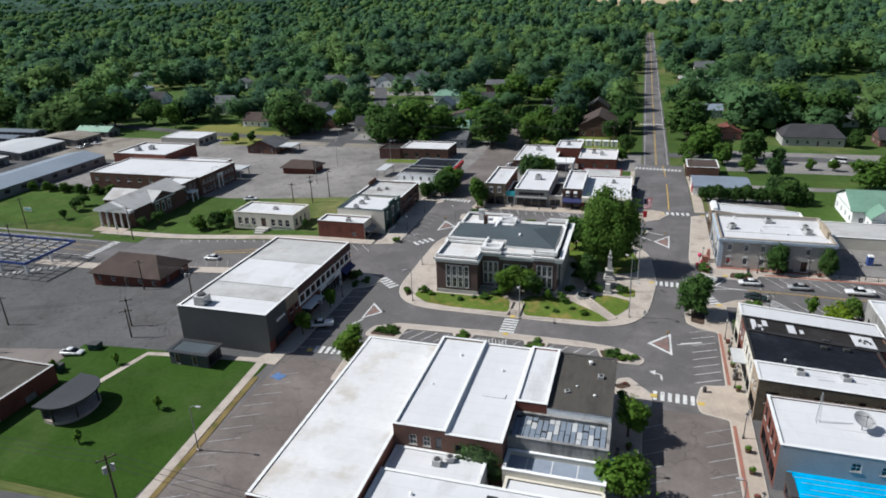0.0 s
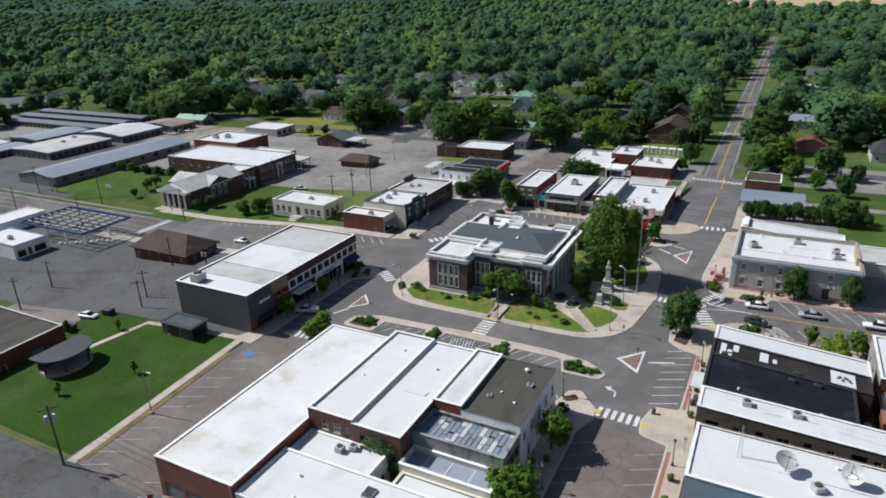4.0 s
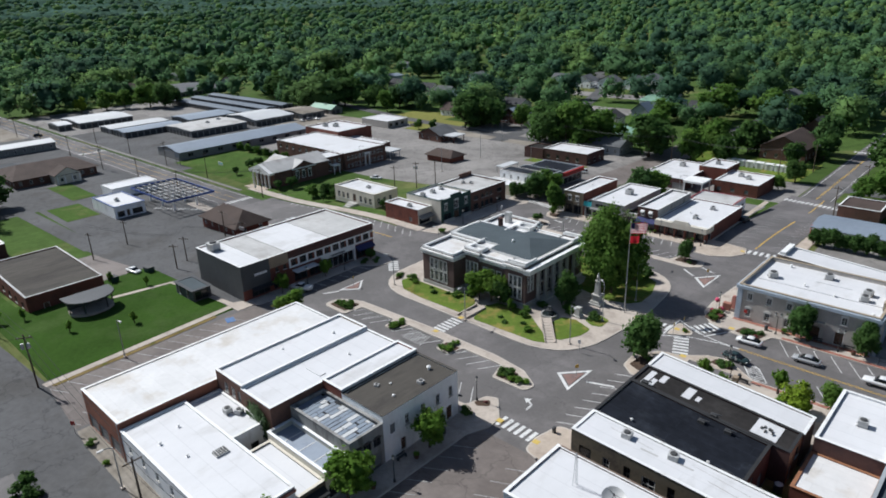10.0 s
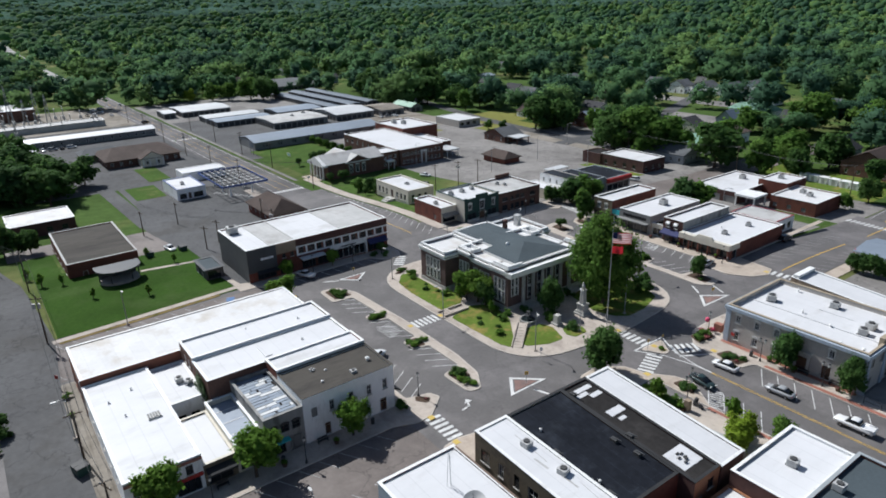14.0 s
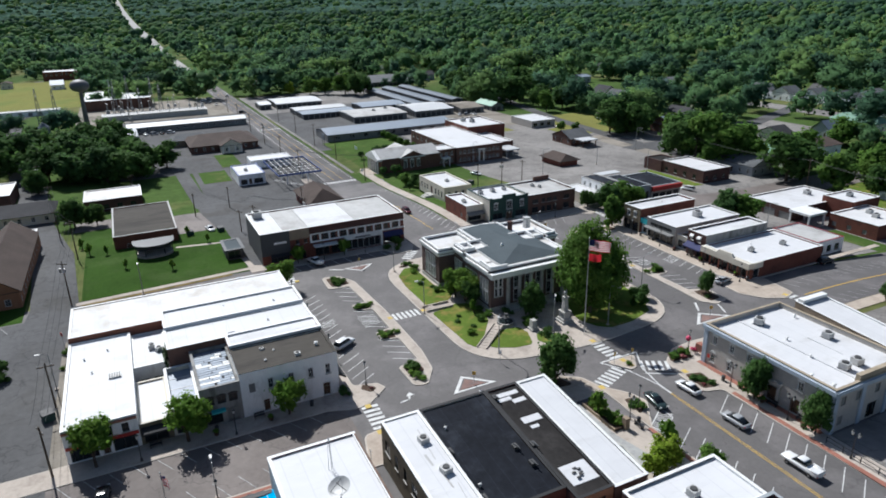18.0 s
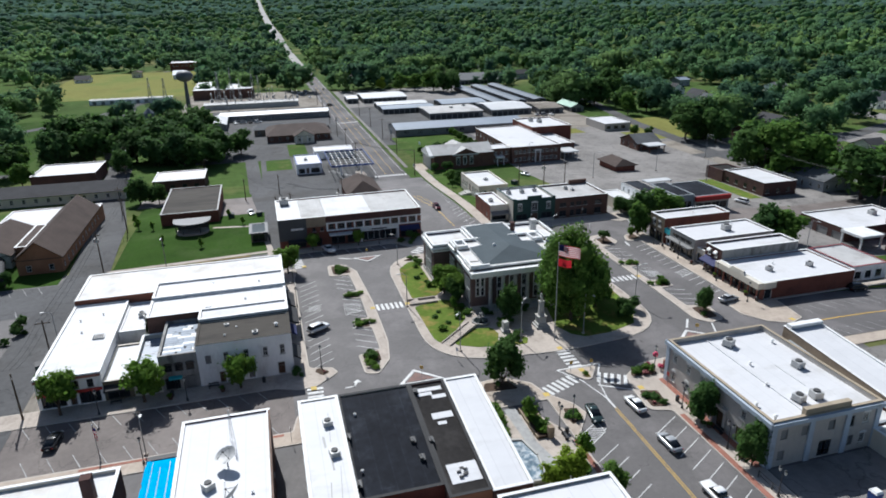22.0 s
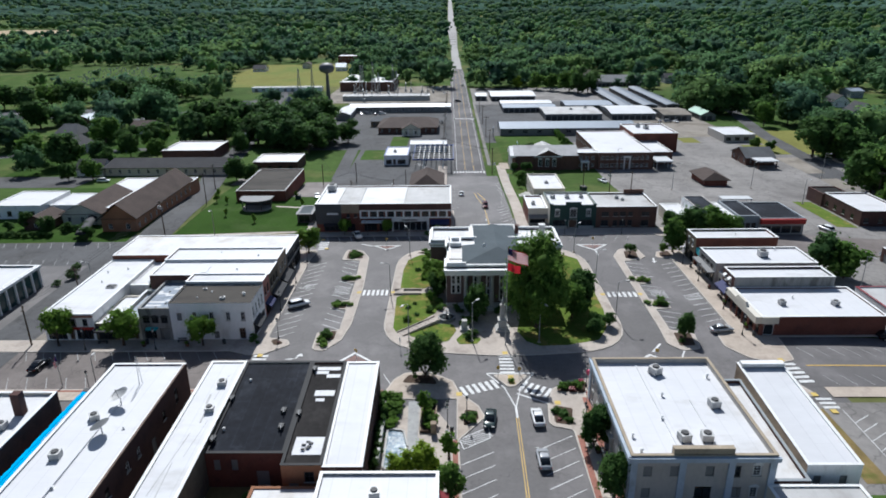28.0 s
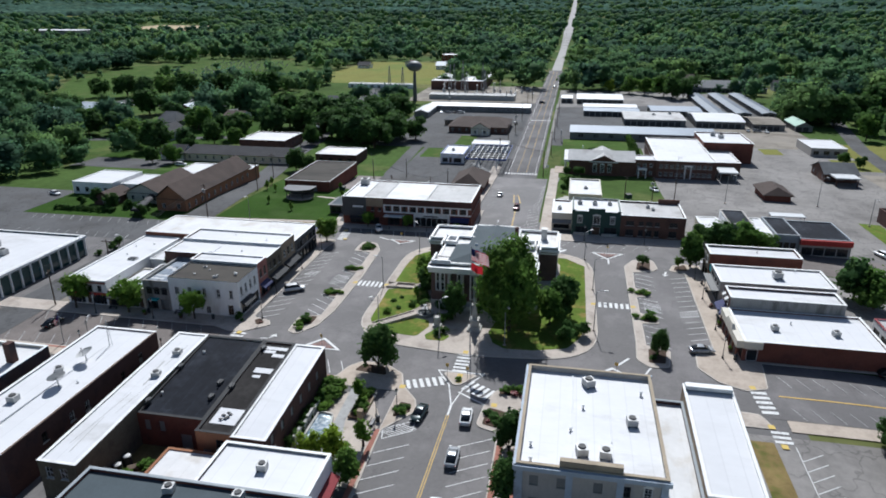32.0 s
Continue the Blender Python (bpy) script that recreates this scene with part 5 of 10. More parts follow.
b = building("white_roofed_shop", "narrow shop with a bright white roof and worn brick side", R, 6.2, "brick_tan", "membrane_white", 0.2, "trim_white", 4.6, sides={"W": shopfront(6.7, 2) + row(3, 0.8, 1.9, 3.6, 0.9, 1.5, "dark"), "E": [(1.0, 1.4, 0.9, 1.6, "board"), (4.2, 1.4, 0.9, 1.6, "board")]}, mats={"E": "painted_white", "N": "painted_white"})
part("front_parapet", Shape().box(0.3, 0.2, 6.2, 1.4, 6.5, 6.75), "trim_white", b, "white raised front parapet")

# north row
R = (-42.8, 181.7, -36.6, 200.4)
b = building("north_shop", "two-storey brick shop with a white roof and arched entrance", R, 6.5, "brick_red", "membrane_white", 0.4, "trim_white", sides={"S": [(0.5, 0.3, 2.2, 2.4, "shop"), (3.2, 0.3, 2.4, 2.4, "shop")] + row(2, 1.2, 2.4, 3.8, 1.2, 1.4, "arch")}, mats={"S": "brick_olive", "W": "brick_olive"})
R = (-36.58, 182.6, -34.0, 194)
b = building("teal_fronted_shop", "narrow low shop with a teal fascia and white front", R, 4.0, "painted_white", "tar_dark", 0.3, "trim_white", sides={"S": [(0.3, 0.3, 1.9, 2.2, "shop_white")]})
part("fascia", Shape().box(-0.1, -0.7, 2.9, 2.7, -0.01, 4.2), "teal", b, "bright teal sign fascia", side_pose(R, "S"))
R = (-33.98, 181.7, -24.2, 203.2)
b = building("north_shop", "grey two-storey shop with a wide white roof", R, 5.2, "stucco_grey", "membrane_white", 0.3, "trim_white", sides={"S": shopfront(9.8, 4, 2.3) + [(1.2, 3.4, 7.4, 0.9, "shop")]}, mats={"S": "board_grey"})
canopy(b, side_pose(R, "S"), 0.2, 9.4, 2.85, 1.5, "board_grey", 0.25)
R = (-24.18, 182.4, -20.2, 196)
b = building("low_shop", "low white-fronted infill shop with a dark flat roof", R, 3.4, "painted_cream", "tar_dark", 0.3, "trim_white", sides={"S": [(0.4, 0.3, 3.0, 2.0, "shop_white")]})
R = (-20.18, 181.6, -14.6, 201.4)
b = building("north_shop", "two-storey red brick shop with white roof and navy awning", R, 6.0, "concrete_stained", "membrane_white", 0.4, "trim_white", sides={"S": [(0.5, 0.3, 2.0, 2.3, "shop"), (3.0, 0.3, 2.0, 2.3, "shop")] + row(2, 1.0, 2.2, 3.8, 1.0, 1.3, "sash")}, mats={"S": "brick_dark", "W": "brick_dark"})
awning(b, side_pose(R, "S"), 0.2, 5.2, 3.3, 1.6, "awning_navy")
for u in (1.0, 3.2):
    awning(b, side_pose(R, "S"), u, 1.0, 5.3, 0.6, "frame_white", 0.4)
R = (-14.58, 181.4, -1.4, 204)
b = building("north_corner_shop", "low red brick corner shop with a broad white roof", R, 3.9, "brick_red", "membrane_white", 0.25, "trim_white", sides={"S": shopfront(13.2, 5, 2.1), "E": [(0.6, 0.2, 1.8, 2.2, "shop_white")]})
m = side_pose(R, "S")
part("fascia", Shape().box(-0.05, -1.2, 2.6, 13.3, -0.01, 3.9), "painted_cream", b, "cream fascia with a low gable", m)
part("fascia_gable", Shape().prism([(4.4, -1.2), (9.2, -1.2), (9.2, -0.6), (4.4, -0.6)], 3.9, 4.7, 0.7), "painted_cream", b, "", m)
part("fascia", Shape().box(-0.02, -0.3, 2.6, 3.0, -0.01, 3.9), "painted_cream", b, "", side_pose(R, "E"))
for k in range(6):
    part("post", Shape().box(0.1 + k * 2.55, -1.15, 0, 0.35 + k * 2.55, -0.9, 2.6), "brick_red", b, "", m)

# west row
R = (-80.0, 146.7, -66.9, 152.0)
b = building("west_corner_shop", "low red brick corner shop with a tan front and white roof", R, 4.6, "brick_red", "membrane_white", 0.35, "trim_white", sides={"E": [(0.5, 0.3, 4.2, 2.0, "shop")], "S": [(9.5, 0.8, 1.2, 1.2, "board")]}, mats={"E": "painted_cream"})
awning(b, side_pose(R, "E"), 0.1, 5.1, 2.9, 1.5, "board_grey", 0.6)
R = (-76.6, 152.02, -63.2, 164.5)
b = building("green_shop", "two-storey dark green shop with white arched windows", R, 6.5, "painted_cream", "membrane_white", 0.5, "paint_green", sides={"E": [(1.4, 3.4, 1.3, 1.8, "arch"), (5.4, 3.1, 1.9, 2.4, "arch"), (9.8, 3.4, 1.3, 1.8, "arch"), (1.0, 0.3, 3.2, 2.1, "shop"), (5.2, 0.2, 2.2, 2.3, "door"), (8.4, 0.3, 3.2, 2.1, "shop")]}, mats={"E": "paint_green"})
m = side_pose(R, "E")
for u0, u1, zt in ((4.2, 8.4, 7.4), (-0.05, 0.9, 6.9), (11.6, 12.53, 6.9)):
    part("parapet_block", Shape().box(u0, -0.05, 6.6, u1, 0.3, zt), "paint_green", b, "dark green parapet block", m)
for u in (0.6, 7.8):
    part("front_wall", Shape().box(u, -1.0, 0.0, u + 4.0, -0.4, 0.9), "stone_pale", b, "pale stone front wall", m)
R = (-77.2, 164.52, -63.2, 180.7)
b = building("brick_office", "two-storey brown brick building with a grey roof", R, 6.0, "brick_brown", "membrane_grey", 0.4, "trim_white", sides={"E": [(u, 3.4, w, 1.2, "dark") for u, w in ((1.4, 2.0), (4.6, 1.2), (6.4, 1.6), (8.6, 1.2), (12.2, 2.0))] + [(u, 0.6, w, 1.7, "dark") for u, w in ((1.4, 2.0), (4.6, 1.2), (6.4, 1.6), (8.6, 1.2), (12.2, 2.0))]})
part("screen_wall", Shape().box(0.0, 10.6, 5.6, 0.4, 16.2, 7.0), "brick_brown", b, "raised brick fire wall")
R = (-79.6, 89.4, -61.2, 125.5)
b = building("long_brick_row", "long two-storey row of joined shops with white and grey roofs", R, 7.9, "brick_red", "membrane_grey", 0.3, "trim_white", sides={"E": [(12.4 + 2.3 * k, 4.3, 1.7 if k % 2 else 1.1, 1.5, "dark") for k in range(10)] + [(20.6, 0.4, 9.0, 2.6, "shop_white"), (30.6, 0.4, 4.6, 2.6, "shop"), (12.8, 0.4, 3.4, 2.4, "shop"), (16.8, 0.4, 3.2, 2.4, "shop"), (2.0, 0.4, 4.4, 1.8, "shop"), (7.4, 0.4, 3.0, 2.0, "shop"), (8.2, 4.2, 0.8, 1.0, "dark"), (10.2, 4.2, 0.8, 1.0, "dark")], "N": row(6, 1.2, 2.8, 4.4, 1.1, 1.5, "dark")}, mats={"S": "stucco_charcoal"})
m = side_pose(R, "E")
part("facade_panel", Shape().box(-0.02, -0.16, 4.2, 6.8, -0.01, 7.9).box(-0.02, -0.16, 2.4, 6.8, -0.01, 4.2), "stucco_charcoal", b, "charcoal painted front", m)
part("facade_panel", Shape().box(6.82, -0.14, 5.4, 11.6, -0.01, 7.9), "brick_tan", b, "tan brick front", m)
part("facade_band", Shape().box(11.7, -0.2, 6.2, 36.1, -0.01, 7.6), "brick_dark", b, "dark brick cornice", m)
part("facade_band", Shape().box(11.7, -0.14, 3.9, 36.1, -0.01, 4.25).box(11.7, -0.14, 5.85, 36.1, -0.01, 6.2), "trim_white", b, "white string course", m)
for k in range(11):
    part("pilaster", Shape().box(11.7 + 2.3 * k, -0.12, 4.25, 12.15 + 2.3 * k, -0.01, 5.85), "trim_white", b, "", m)
part("shop_surround", Shape().box(20.2, -0.24, 3.0, 30.2, -0.01, 3.85).box(20.2, -0.24, 0, 20.58, -0.01, 3.0).box(29.7, -0.24, 0, 30.2, -0.01, 3.0), "trim_white", b, "white shop surround", m)
part("lettering_bar", Shape().box(23.0, -0.3, 3.25, 27.0, -0.24, 3.6), "sign_dark", b, "dark unreadable lettering", m)
awning(b, m, 30.4, 5.2, 3.5, 1.3, "awning_navy")
awning(b, m, 2.0, 5.0, 2.7, 1.0, "awning_dark", 0.5)
canopy(b, m, 12.2, 6.0, 3.2, 2.2, "frame_white", 0.15)
part("lettering_bar", Shape().box(3.0, -0.24, 5.0, 6.0, -0.17, 5.5), "sign_white", b, "white unreadable sign", m)
for x0, x1, mt in ((0.3, 5.8, "membrane_white"), (5.9, 11.6, "membrane_grey"), (11.8, 23.5, "membrane_white")):
    part("roof_sheet", Shape().box(0.4, x0 + 0.1, 7.58, 18.0, x1, 7.66), mt, b)
for yy in (5.85, 11.7, 23.6):
    part("fire_wall", Shape().box(0.0, yy - 0.12, 7.5, 18.4, yy + 0.12, 7.78), "membrane_grey", b, "low grey fire wall")

# ---- courthouse ----
CH = thing("courthouse", "dark brick courthouse with white cornices, columns and slate roof", "courthouse", Matrix.Translation((-39.3, 120.9, 0)))


def ch_block(x0, y0, x1, y1, top, sides, cornice=True, roofz=None):
    """One block of the courthouse: walls with openings, cornice, parapet and flat white roof."""
    x0, x1, y0, y1 = x0 + 39.3, x1 + 39.3, y0 - 120.9, y1 - 120.9
    W, D = x1 - x0, y1 - y0
    for side, ((px, py), ang, L) in {"S": ((x0, y0), 0, W), "E": ((x1, y0), 90, D), "N": ((x1, y1), 180, W), "W": ((x0, y1), 270, D)}.items():
        if side not in sides:
            continue
        m = pose(px, py, 0, 0, 0, ang)
        ops = fit_openings(L, sides[side], 0, top)
        part("wall", wall_mesh(L, 0.9, top, top, [(o[0], o[1] - 0.9, *o[2:]) for o in ops], "brick_plum"), "brick_plum", CH, "", m)
        part("plinth", Shape().box(-0.1, -0.14, 0, L + 0.1, 0.3, 0.9), "stone_pale", CH, "pale stone plinth", m)
        part("cornice", Shape().box(-0.35, -0.45, top - 0.95, L + 0.35, -0.01, top - 0.5).box(-0.2, -0.25, top - 1.5, L + 0.2, -0.01, top - 1.25), "trim_white", CH, "white moulded cornice", m)
        part("parapet", Shape().box(0.0, -0.05, top - 0.3, L, 0.36, top + 0.12), "trim_white", CH, "white parapet", m)
        for u, z, ww, hh, style in ops:
            f, p, sl, st = window_meshes(ww, hh, style)
            win = part("window", f, "", CH, "", m @ pose(u, 0, z))
            part("pane", p, "", win)
            part("sill", sl, "", win)
            part("jamb", Shape().box(-0.12, -0.07, -0.1, -0.01, 0.1, hh + 0.12).box(ww + 0.01, -0.07, -0.1, ww + 0.12, 0.1, hh + 0.12).box(-0.01, -0.06, hh + 0.005, ww + 0.01, 0.05, hh + 0.12), "trim_white", win, "white stone jambs")
            if z < 2:
                part("spandrel", Shape().box(0, -0.04, hh, ww, 0.2, hh * 1.136), "trim_white", win, "white panel between windows")
    z = roofz if roofz else top - 0.6
    part("roof", Shape().box(x0 + 0.25, y0 + 0.25, z - 0.2, x1 - 0.25, y1 - 0.25, z), "membrane_dirty", CH, "white flat roof")


def tall(us, z=1.5, h=5.2, w=0.85):
    return [(u, z, w, h * 0.44, "sash") for u in us] + [(u, z + h * 0.5, w, h * 0.44, "sash") for u in us]


ch_block(-39.3, 120.9, -30.4, 129.9, 8.6, {"S": tall((2.2, 3.5, 4.8, 6.1)), "W": tall((2, 4, 6)), "E": []})
ch_block(-39.3, 140.1, -28.2, 149.1, 8.6, {"N": tall((2.2, 3.5, 4.8, 6.1)), "W": tall((2, 4, 6)), "E": []})
ch_block(-39.3, 129.9, -30.0, 140.1, 9.15, {"W": tall((3, 5, 7)), "S": [], "N": [], "E": []}, roofz=8.7)
ch_block(-30.4, 124.5, -26.4, 145.2, 9.3, {"S": tall((0.5, 1.6, 2.7)), "N": tall((0.5, 1.6, 2.7)), "W": []})
ch_block(-26.4, 124.9, -19.4, 144.8, 8.5, {"S": tall((0.8, 2.6, 4.4), 1.5, 4.6, 1.1), "N": tall((0.8, 2.6, 4.4), 1.5, 4.6, 1.1)}, roofz=8.42)
ch_block(-19.4, 124.4, -14.5, 145.3, 9.0, {"S": tall((0.9, 2.0, 3.1)), "N": tall((0.9, 2.0, 3.1)), "E": tall((1.0, 2.0), 3.0, 4.0, 0.7) + tall((5.4, 8.0, 10.6, 13.2), 1.4, 5.6, 1.1) + tall((18.2, 19.2), 3.0, 4.0, 0.7)})
# dark slate roof with hipped east end
s = Shape()
r0, r1 = (1.2, 14.1, 9.7), (18.1, 14.0, 10.45)
P = [(1.2, 9.5, 9.25), (13.3, 9.5, 9.25), (13.3, 6.8, 9.0), (23.9, 6.6, 9.0), (23.9, 21.4, 9.0), (13.3, 21.2, 9.0), (13.3, 18.7, 9.25), (1.2, 18.7, 9.25)]
s.face(P[0], P[1], r1, r0).face(P[1], P[2], P[3], r1).face(P[3], P[4], r1).face(P[4], P[5], P[6], r1).face(P[6], P[7], r0, r1).face(P[7], P[0], r0)
part("slate_roof", s, "slate_grey", CH, "dark slate grey hipped roof")
s = Shape()
for (xa, ya, za), (xb, yb, zb) in zip(P, P[1:] + P[:1]):
    s.face((xa, ya, 8.0), (xb, yb, 8.0), (xb, yb, zb), (xa, ya, za))
part("eave_wall", s, "trim_white", CH, "white wall under the slate eaves")
for ya, yb in ((3.55, 3.95), (24.0, 24.4)):
    part("parapet_corner", Shape().box(20.4, ya, 9.12, 24.4, yb, 9.55), "trim_white", CH, "white raised corner parapet")
part("parapet_corner", Shape().box(24.4, 3.55, 9.12, 24.8, 7.4, 9.55).box(24.4, 20.6, 9.12, 24.8, 24.4, 9.55), "trim_white", CH, "white raised corner parapet")
part("vent_cap", Shape().dome(15.8, 11.4, 9.85, 0.35, 0.35, 0.5), "trim_white", CH, "white roof vent", None, True)
for x0, y0, x1, y1 in ((9.2, 4.2, 13.0, 6.6), (9.2, 21.2, 13.0, 23.6)):
    part("parapet_box", Shape().box(x0, y0, 8.6, x1, y0 + 0.35, 9.4).box(x0, y1 - 0.35, 8.6, x1, y1, 9.4).box(x0, y0 + 0.35, 8.6, x0 + 0.35, y1 - 0.35, 9.4).box(x1 - 0.35, y0 + 0.35, 8.6, x1, y1 - 0.35, 9.4), "trim_white", CH, "white parapet box")
part("chimney", Shape().box(6.0, 18.65, 8.0, 6.8, 19.45, 11.0).box(5.92, 18.57, 11.0, 6.88, 19.53, 11.2), "brick_dark", CH, "dark brick chimney")
part("roof_lantern", Shape().box(3.4, 24.4, 8.0, 4.7, 25.6, 10.4).box(3.3, 24.3, 10.4, 4.8, 25.7, 10.55), "unit_grey", CH, "slim grey roof lantern")
part("roof_pod", Shape().prism(rounded([(7.4, 21.9), (9.4, 21.9), (9.4, 24.3), (7.4, 24.3)], 0.5, 3), 8.0, 9.1), "trim_white", CH, "", None, True)
for k in range(6):
    y = 4.4 + 3.5 + k * 2.6 - 0.6
    part("column", Shape().box(24.75, y - 0.5, 0.0, 25.75, y + 0.5, 0.9).cyl(25.25, y, 0.9, 6.9, 0.42, 0.36, 14).box(24.8, y - 0.45, 6.9, 25.7, y + 0.45, 7.3), "stone_pale", CH, "pale stone column")
part("entablature", Shape().box(24.4, 3.2, 7.3, 26.0, 24.6, 8.1).box(24.2, 3.0, 8.1, 26.3, 24.8, 8.5), "trim_white", CH, "white entablature over the columns")
part("portico_step", Shape().box(24.6, 6.0, 0, 27.2, 22.0, 0.3).box(24.6, 6.4, 0.3, 26.6, 21.6, 0.6), "stone_pale", CH, "pale stone steps")
part("door_surround", Shape().box(20.2 - 8.5, 3.4, 0.9, 20.6 - 8.5, 3.99, 4.2).box(18.8 - 1.5, 3.4, 0.9, 19.2 - 1.5, 3.99, 4.2), "stone_pale", CH, "pale stone arch piers")

# ---- houses with pitched roofs ----


def house(name, label, rect, eave, ridge, axis="x", wall="painted_white", roof="shingle_grey", hip=0.0, over=0.5, wins=True, base=None, category="house"):
    """A house under a gabled or hipped roof; hip: how far the ridge stands in from each end."""
    x0, y0, x1, y1 = rect
    b = gz((x0 + x1) / 2, (y0 + y1) / 2) if base is None else base
    W, D = x1 - x0, y1 - y0
    ob = thing(name, label, category, Matrix.Translation((x0, y0, b)))
    for side, ((px, py), ang, L) in {"S": ((0, 0), 0, W), "E": ((W, 0), 90, D), "N": ((W, D), 180, W), "W": ((0, D), 270, D)}.items():
        m = pose(px, py, 0, 0, 0, ang)
        n = max(1, int(L / 3.6))
        st = L / n
        ops = [(st * (k + 0.5) - 0.55, 0.9, 1.1, min(1.5, eave - 1.3), "sash") for k in range(n)] if wins and eave > 2.4 else []
        if side == "S" and ops and n > 1:
            ops[n // 2] = (ops[n // 2][0], 0.05, 1.0, 2.1, "door")
        part("wall", wall_mesh(L, -0.5, eave, eave, [(o[0], o[1] + 0.5, *o[2:]) for o in ops], wall), wall, ob, "", m)
        for u, z, ww, hh, style in ops:
            f, p, sl, _ = window_meshes(ww, hh, style)
            o = part("door" if style == "door" else "window", f, "", ob, "", m @ pose(u, 0, z))
            part("leaf" if style == "door" else "pane", p, "", o)
    o = over
    lo = eave - 0.15
    if axis == "x":
        c = [(-o, -o, lo), (W + o, -o, lo), (W + o, D + o, lo), (-o, D + o, lo)]
        a, e = (-o + hip, D / 2, ridge), (W + o - hip, D / 2, ridge)
        faces = [(c[0], c[1], e, a), (c[2], c[3], a, e)]
        ends = [(c[1], c[2], e), (c[3], c[0], a)]
        gables = [((0, 0, eave), (0, D, eave), (0, D / 2, ridge - 0.2)), ((W, 0, eave), (W, D, eave), (W, D / 2, ridge - 0.2))]
    else:
        c = [(-o, -o, lo), (W + o, -o, lo), (W + o, D + o, lo), (-o, D + o, lo)]
        a, e = (W / 2, -o + hip, ridge), (W / 2, D + o - hip, ridge)
        faces = [(c[1], c[2], e, a), (c[3], c[0], a, e)]
        ends = [(c[0], c[1], a), (c[2], c[3], e)]
        gables = [((0, 0, eave), (W, 0, eave), (W / 2, 0, ridge - 0.2)), ((0, D, eave), (W, D, eave), (W / 2, D, ridge - 0.2))]
    s = Shape()
    up = Vector((0, 0, 0.16))
    for f in faces + (ends if hip > 0 else []):
        s.face(*[tuple(Vector(p) + up) for p in f])
        s.face(*[p for p in f][::-1])
    for p, q in ((c[0], c[1]), (c[1], c[2]), (c[2], c[3]), (c[3], c[0])):
        s.face(p, q, tuple(Vector(q) + up), tuple(Vector(p) + up))
    part("roof", s, roof, ob)
    if hip <= 0:
        for g in gables:
            part("gable", Shape().face(*g), wall, ob)
    return ob


# ---- west and south-west ----
R = (-122.8, 57.8, -93.5, 73.4)
b = building("brick_hall", "low red brick hall with a stained brown flat roof", R, 4.6, "brick_red", "tar_brown", 0.25, "membrane_grey", sides={"E": [(3, 0.2, 1.2, 2.1, "door"), (9, 1.0, 2.2, 1.4, "board")], "S": row(6, 2, 4.6, 1.2, 1.6, 1.4, "dark")})
# bandstand
b = thing("bandstand", "open bandstand with a dark curved roof on a raised round stage", "bandstand", Matrix.Translation((-83.6, 67.0, gz(-83.6, 67))))
arc = [(3.4 * math.cos(a), 4.3 * math.sin(a)) for a in [(-0.5 + k / 12) * math.pi for k in range(13)]]
part("stage", Shape().prism([(-2.0, -4.0)] + arc + [(-2.0, 4.0)], 0, 0.7), "concrete", b, "grey round concrete stage")
part("roof", Shape().prism([(-2.6, -4.9)] + [(p[0] * 1.15, p[1] * 1.12) for p in arc] + [(-2.6, 4.9)], 3.2, 3.5), "steel_dark", b, "dark flat curved roof")
part("back_wall", Shape().box(-2.2, -4.0, 0.7, -1.9, 4.0, 3.2), "stucco_charcoal", b, "dark back wall")
for p in ((2.9, -2.2), (2.9, 2.2), (0.2, -4.2), (0.2, 4.2)):
    part("post", Shape().box(p[0] - 0.12, p[1] - 0.12, 0.7, p[0] + 0.12, p[1] + 0.12, 3.2), "steel_dark", b)
R = (-77.2, 82.4, -69.4, 86.4)
b = building("restroom_block", "small grey park building with a dark roof", R, 2.7, "stucco_charcoal", "slate_grey", 0.05, "steel_dark", sides={"E": [(0.4, 0.3, 3.0, 1.9, "shop")], "S": [(1.0, 0.2, 1.0, 2.0, "door"), (4.6, 0.2, 1.0, 2.0, "door")]}, mats={"E": "sign_dark"}, edge=0.35)
house("hip_roofed_office", "low brick office under a brown hipped roof", (-122.4, 112.4, -103.4, 122.6), 2.9, 6.2, "x", "brick_red", "shingle_brown", 5.0, 0.8, category="office")
R = (-108.6, 151.0, -89.8, 160.6)
b = building("cream_office", "cream stone office with a white roof and front steps", R, 4.9, "painted_cream", "membrane_white", 0.35, "painted_cream", sides={"S": [(u, 1.4, 1.3, 2.0, "sash") for u in (1.2, 3.4, 5.6, 11.8, 14.0, 16.2)] + [(8.6, 1.0, 1.6, 2.6, "door")], "E": [(u, 1.4, 1.2, 2.0, "sash") for u in (1.2, 3.6, 6.0)]})
part("porch", Shape().box(7.4, -1.6, 0, 11.2, -0.01, 0.9).box(7.8, -2.6, 0, 10.8, -1.6, 0.6).box(8.0, -3.4, 0, 10.6, -2.6, 0.3), "stone_pale", b, "pale stone entrance steps")
# church with its wings
R = (-155.0, 150.5, -142.6, 174)
b = house("church", "brick church with a columned white pediment and arched windows", R, 5.6, 8.2, "y", "brick_brown", "membrane_grey", 0, 0.6, False, category="church")
part("entablature", Shape().box(-0.4, -2.0, 4.9, 12.8, -0.01, 5.6), "trim_white", b, "white entablature")
part("pediment", Shape().face((-0.4, -2.0, 5.6), (12.8, -2.0, 5.6), (6.2, -2.0, 8.1)).face((-0.4, -2.0, 5.6), (6.2, -2.0, 8.1), (6.2, 0, 8.1), (-0.4, 0, 5.6)).face((12.8, -2.0, 5.6), (12.8, 0, 5.6), (6.2, 0, 8.1), (6.2, -2.0, 8.1)), "trim_white", b, "white pediment")
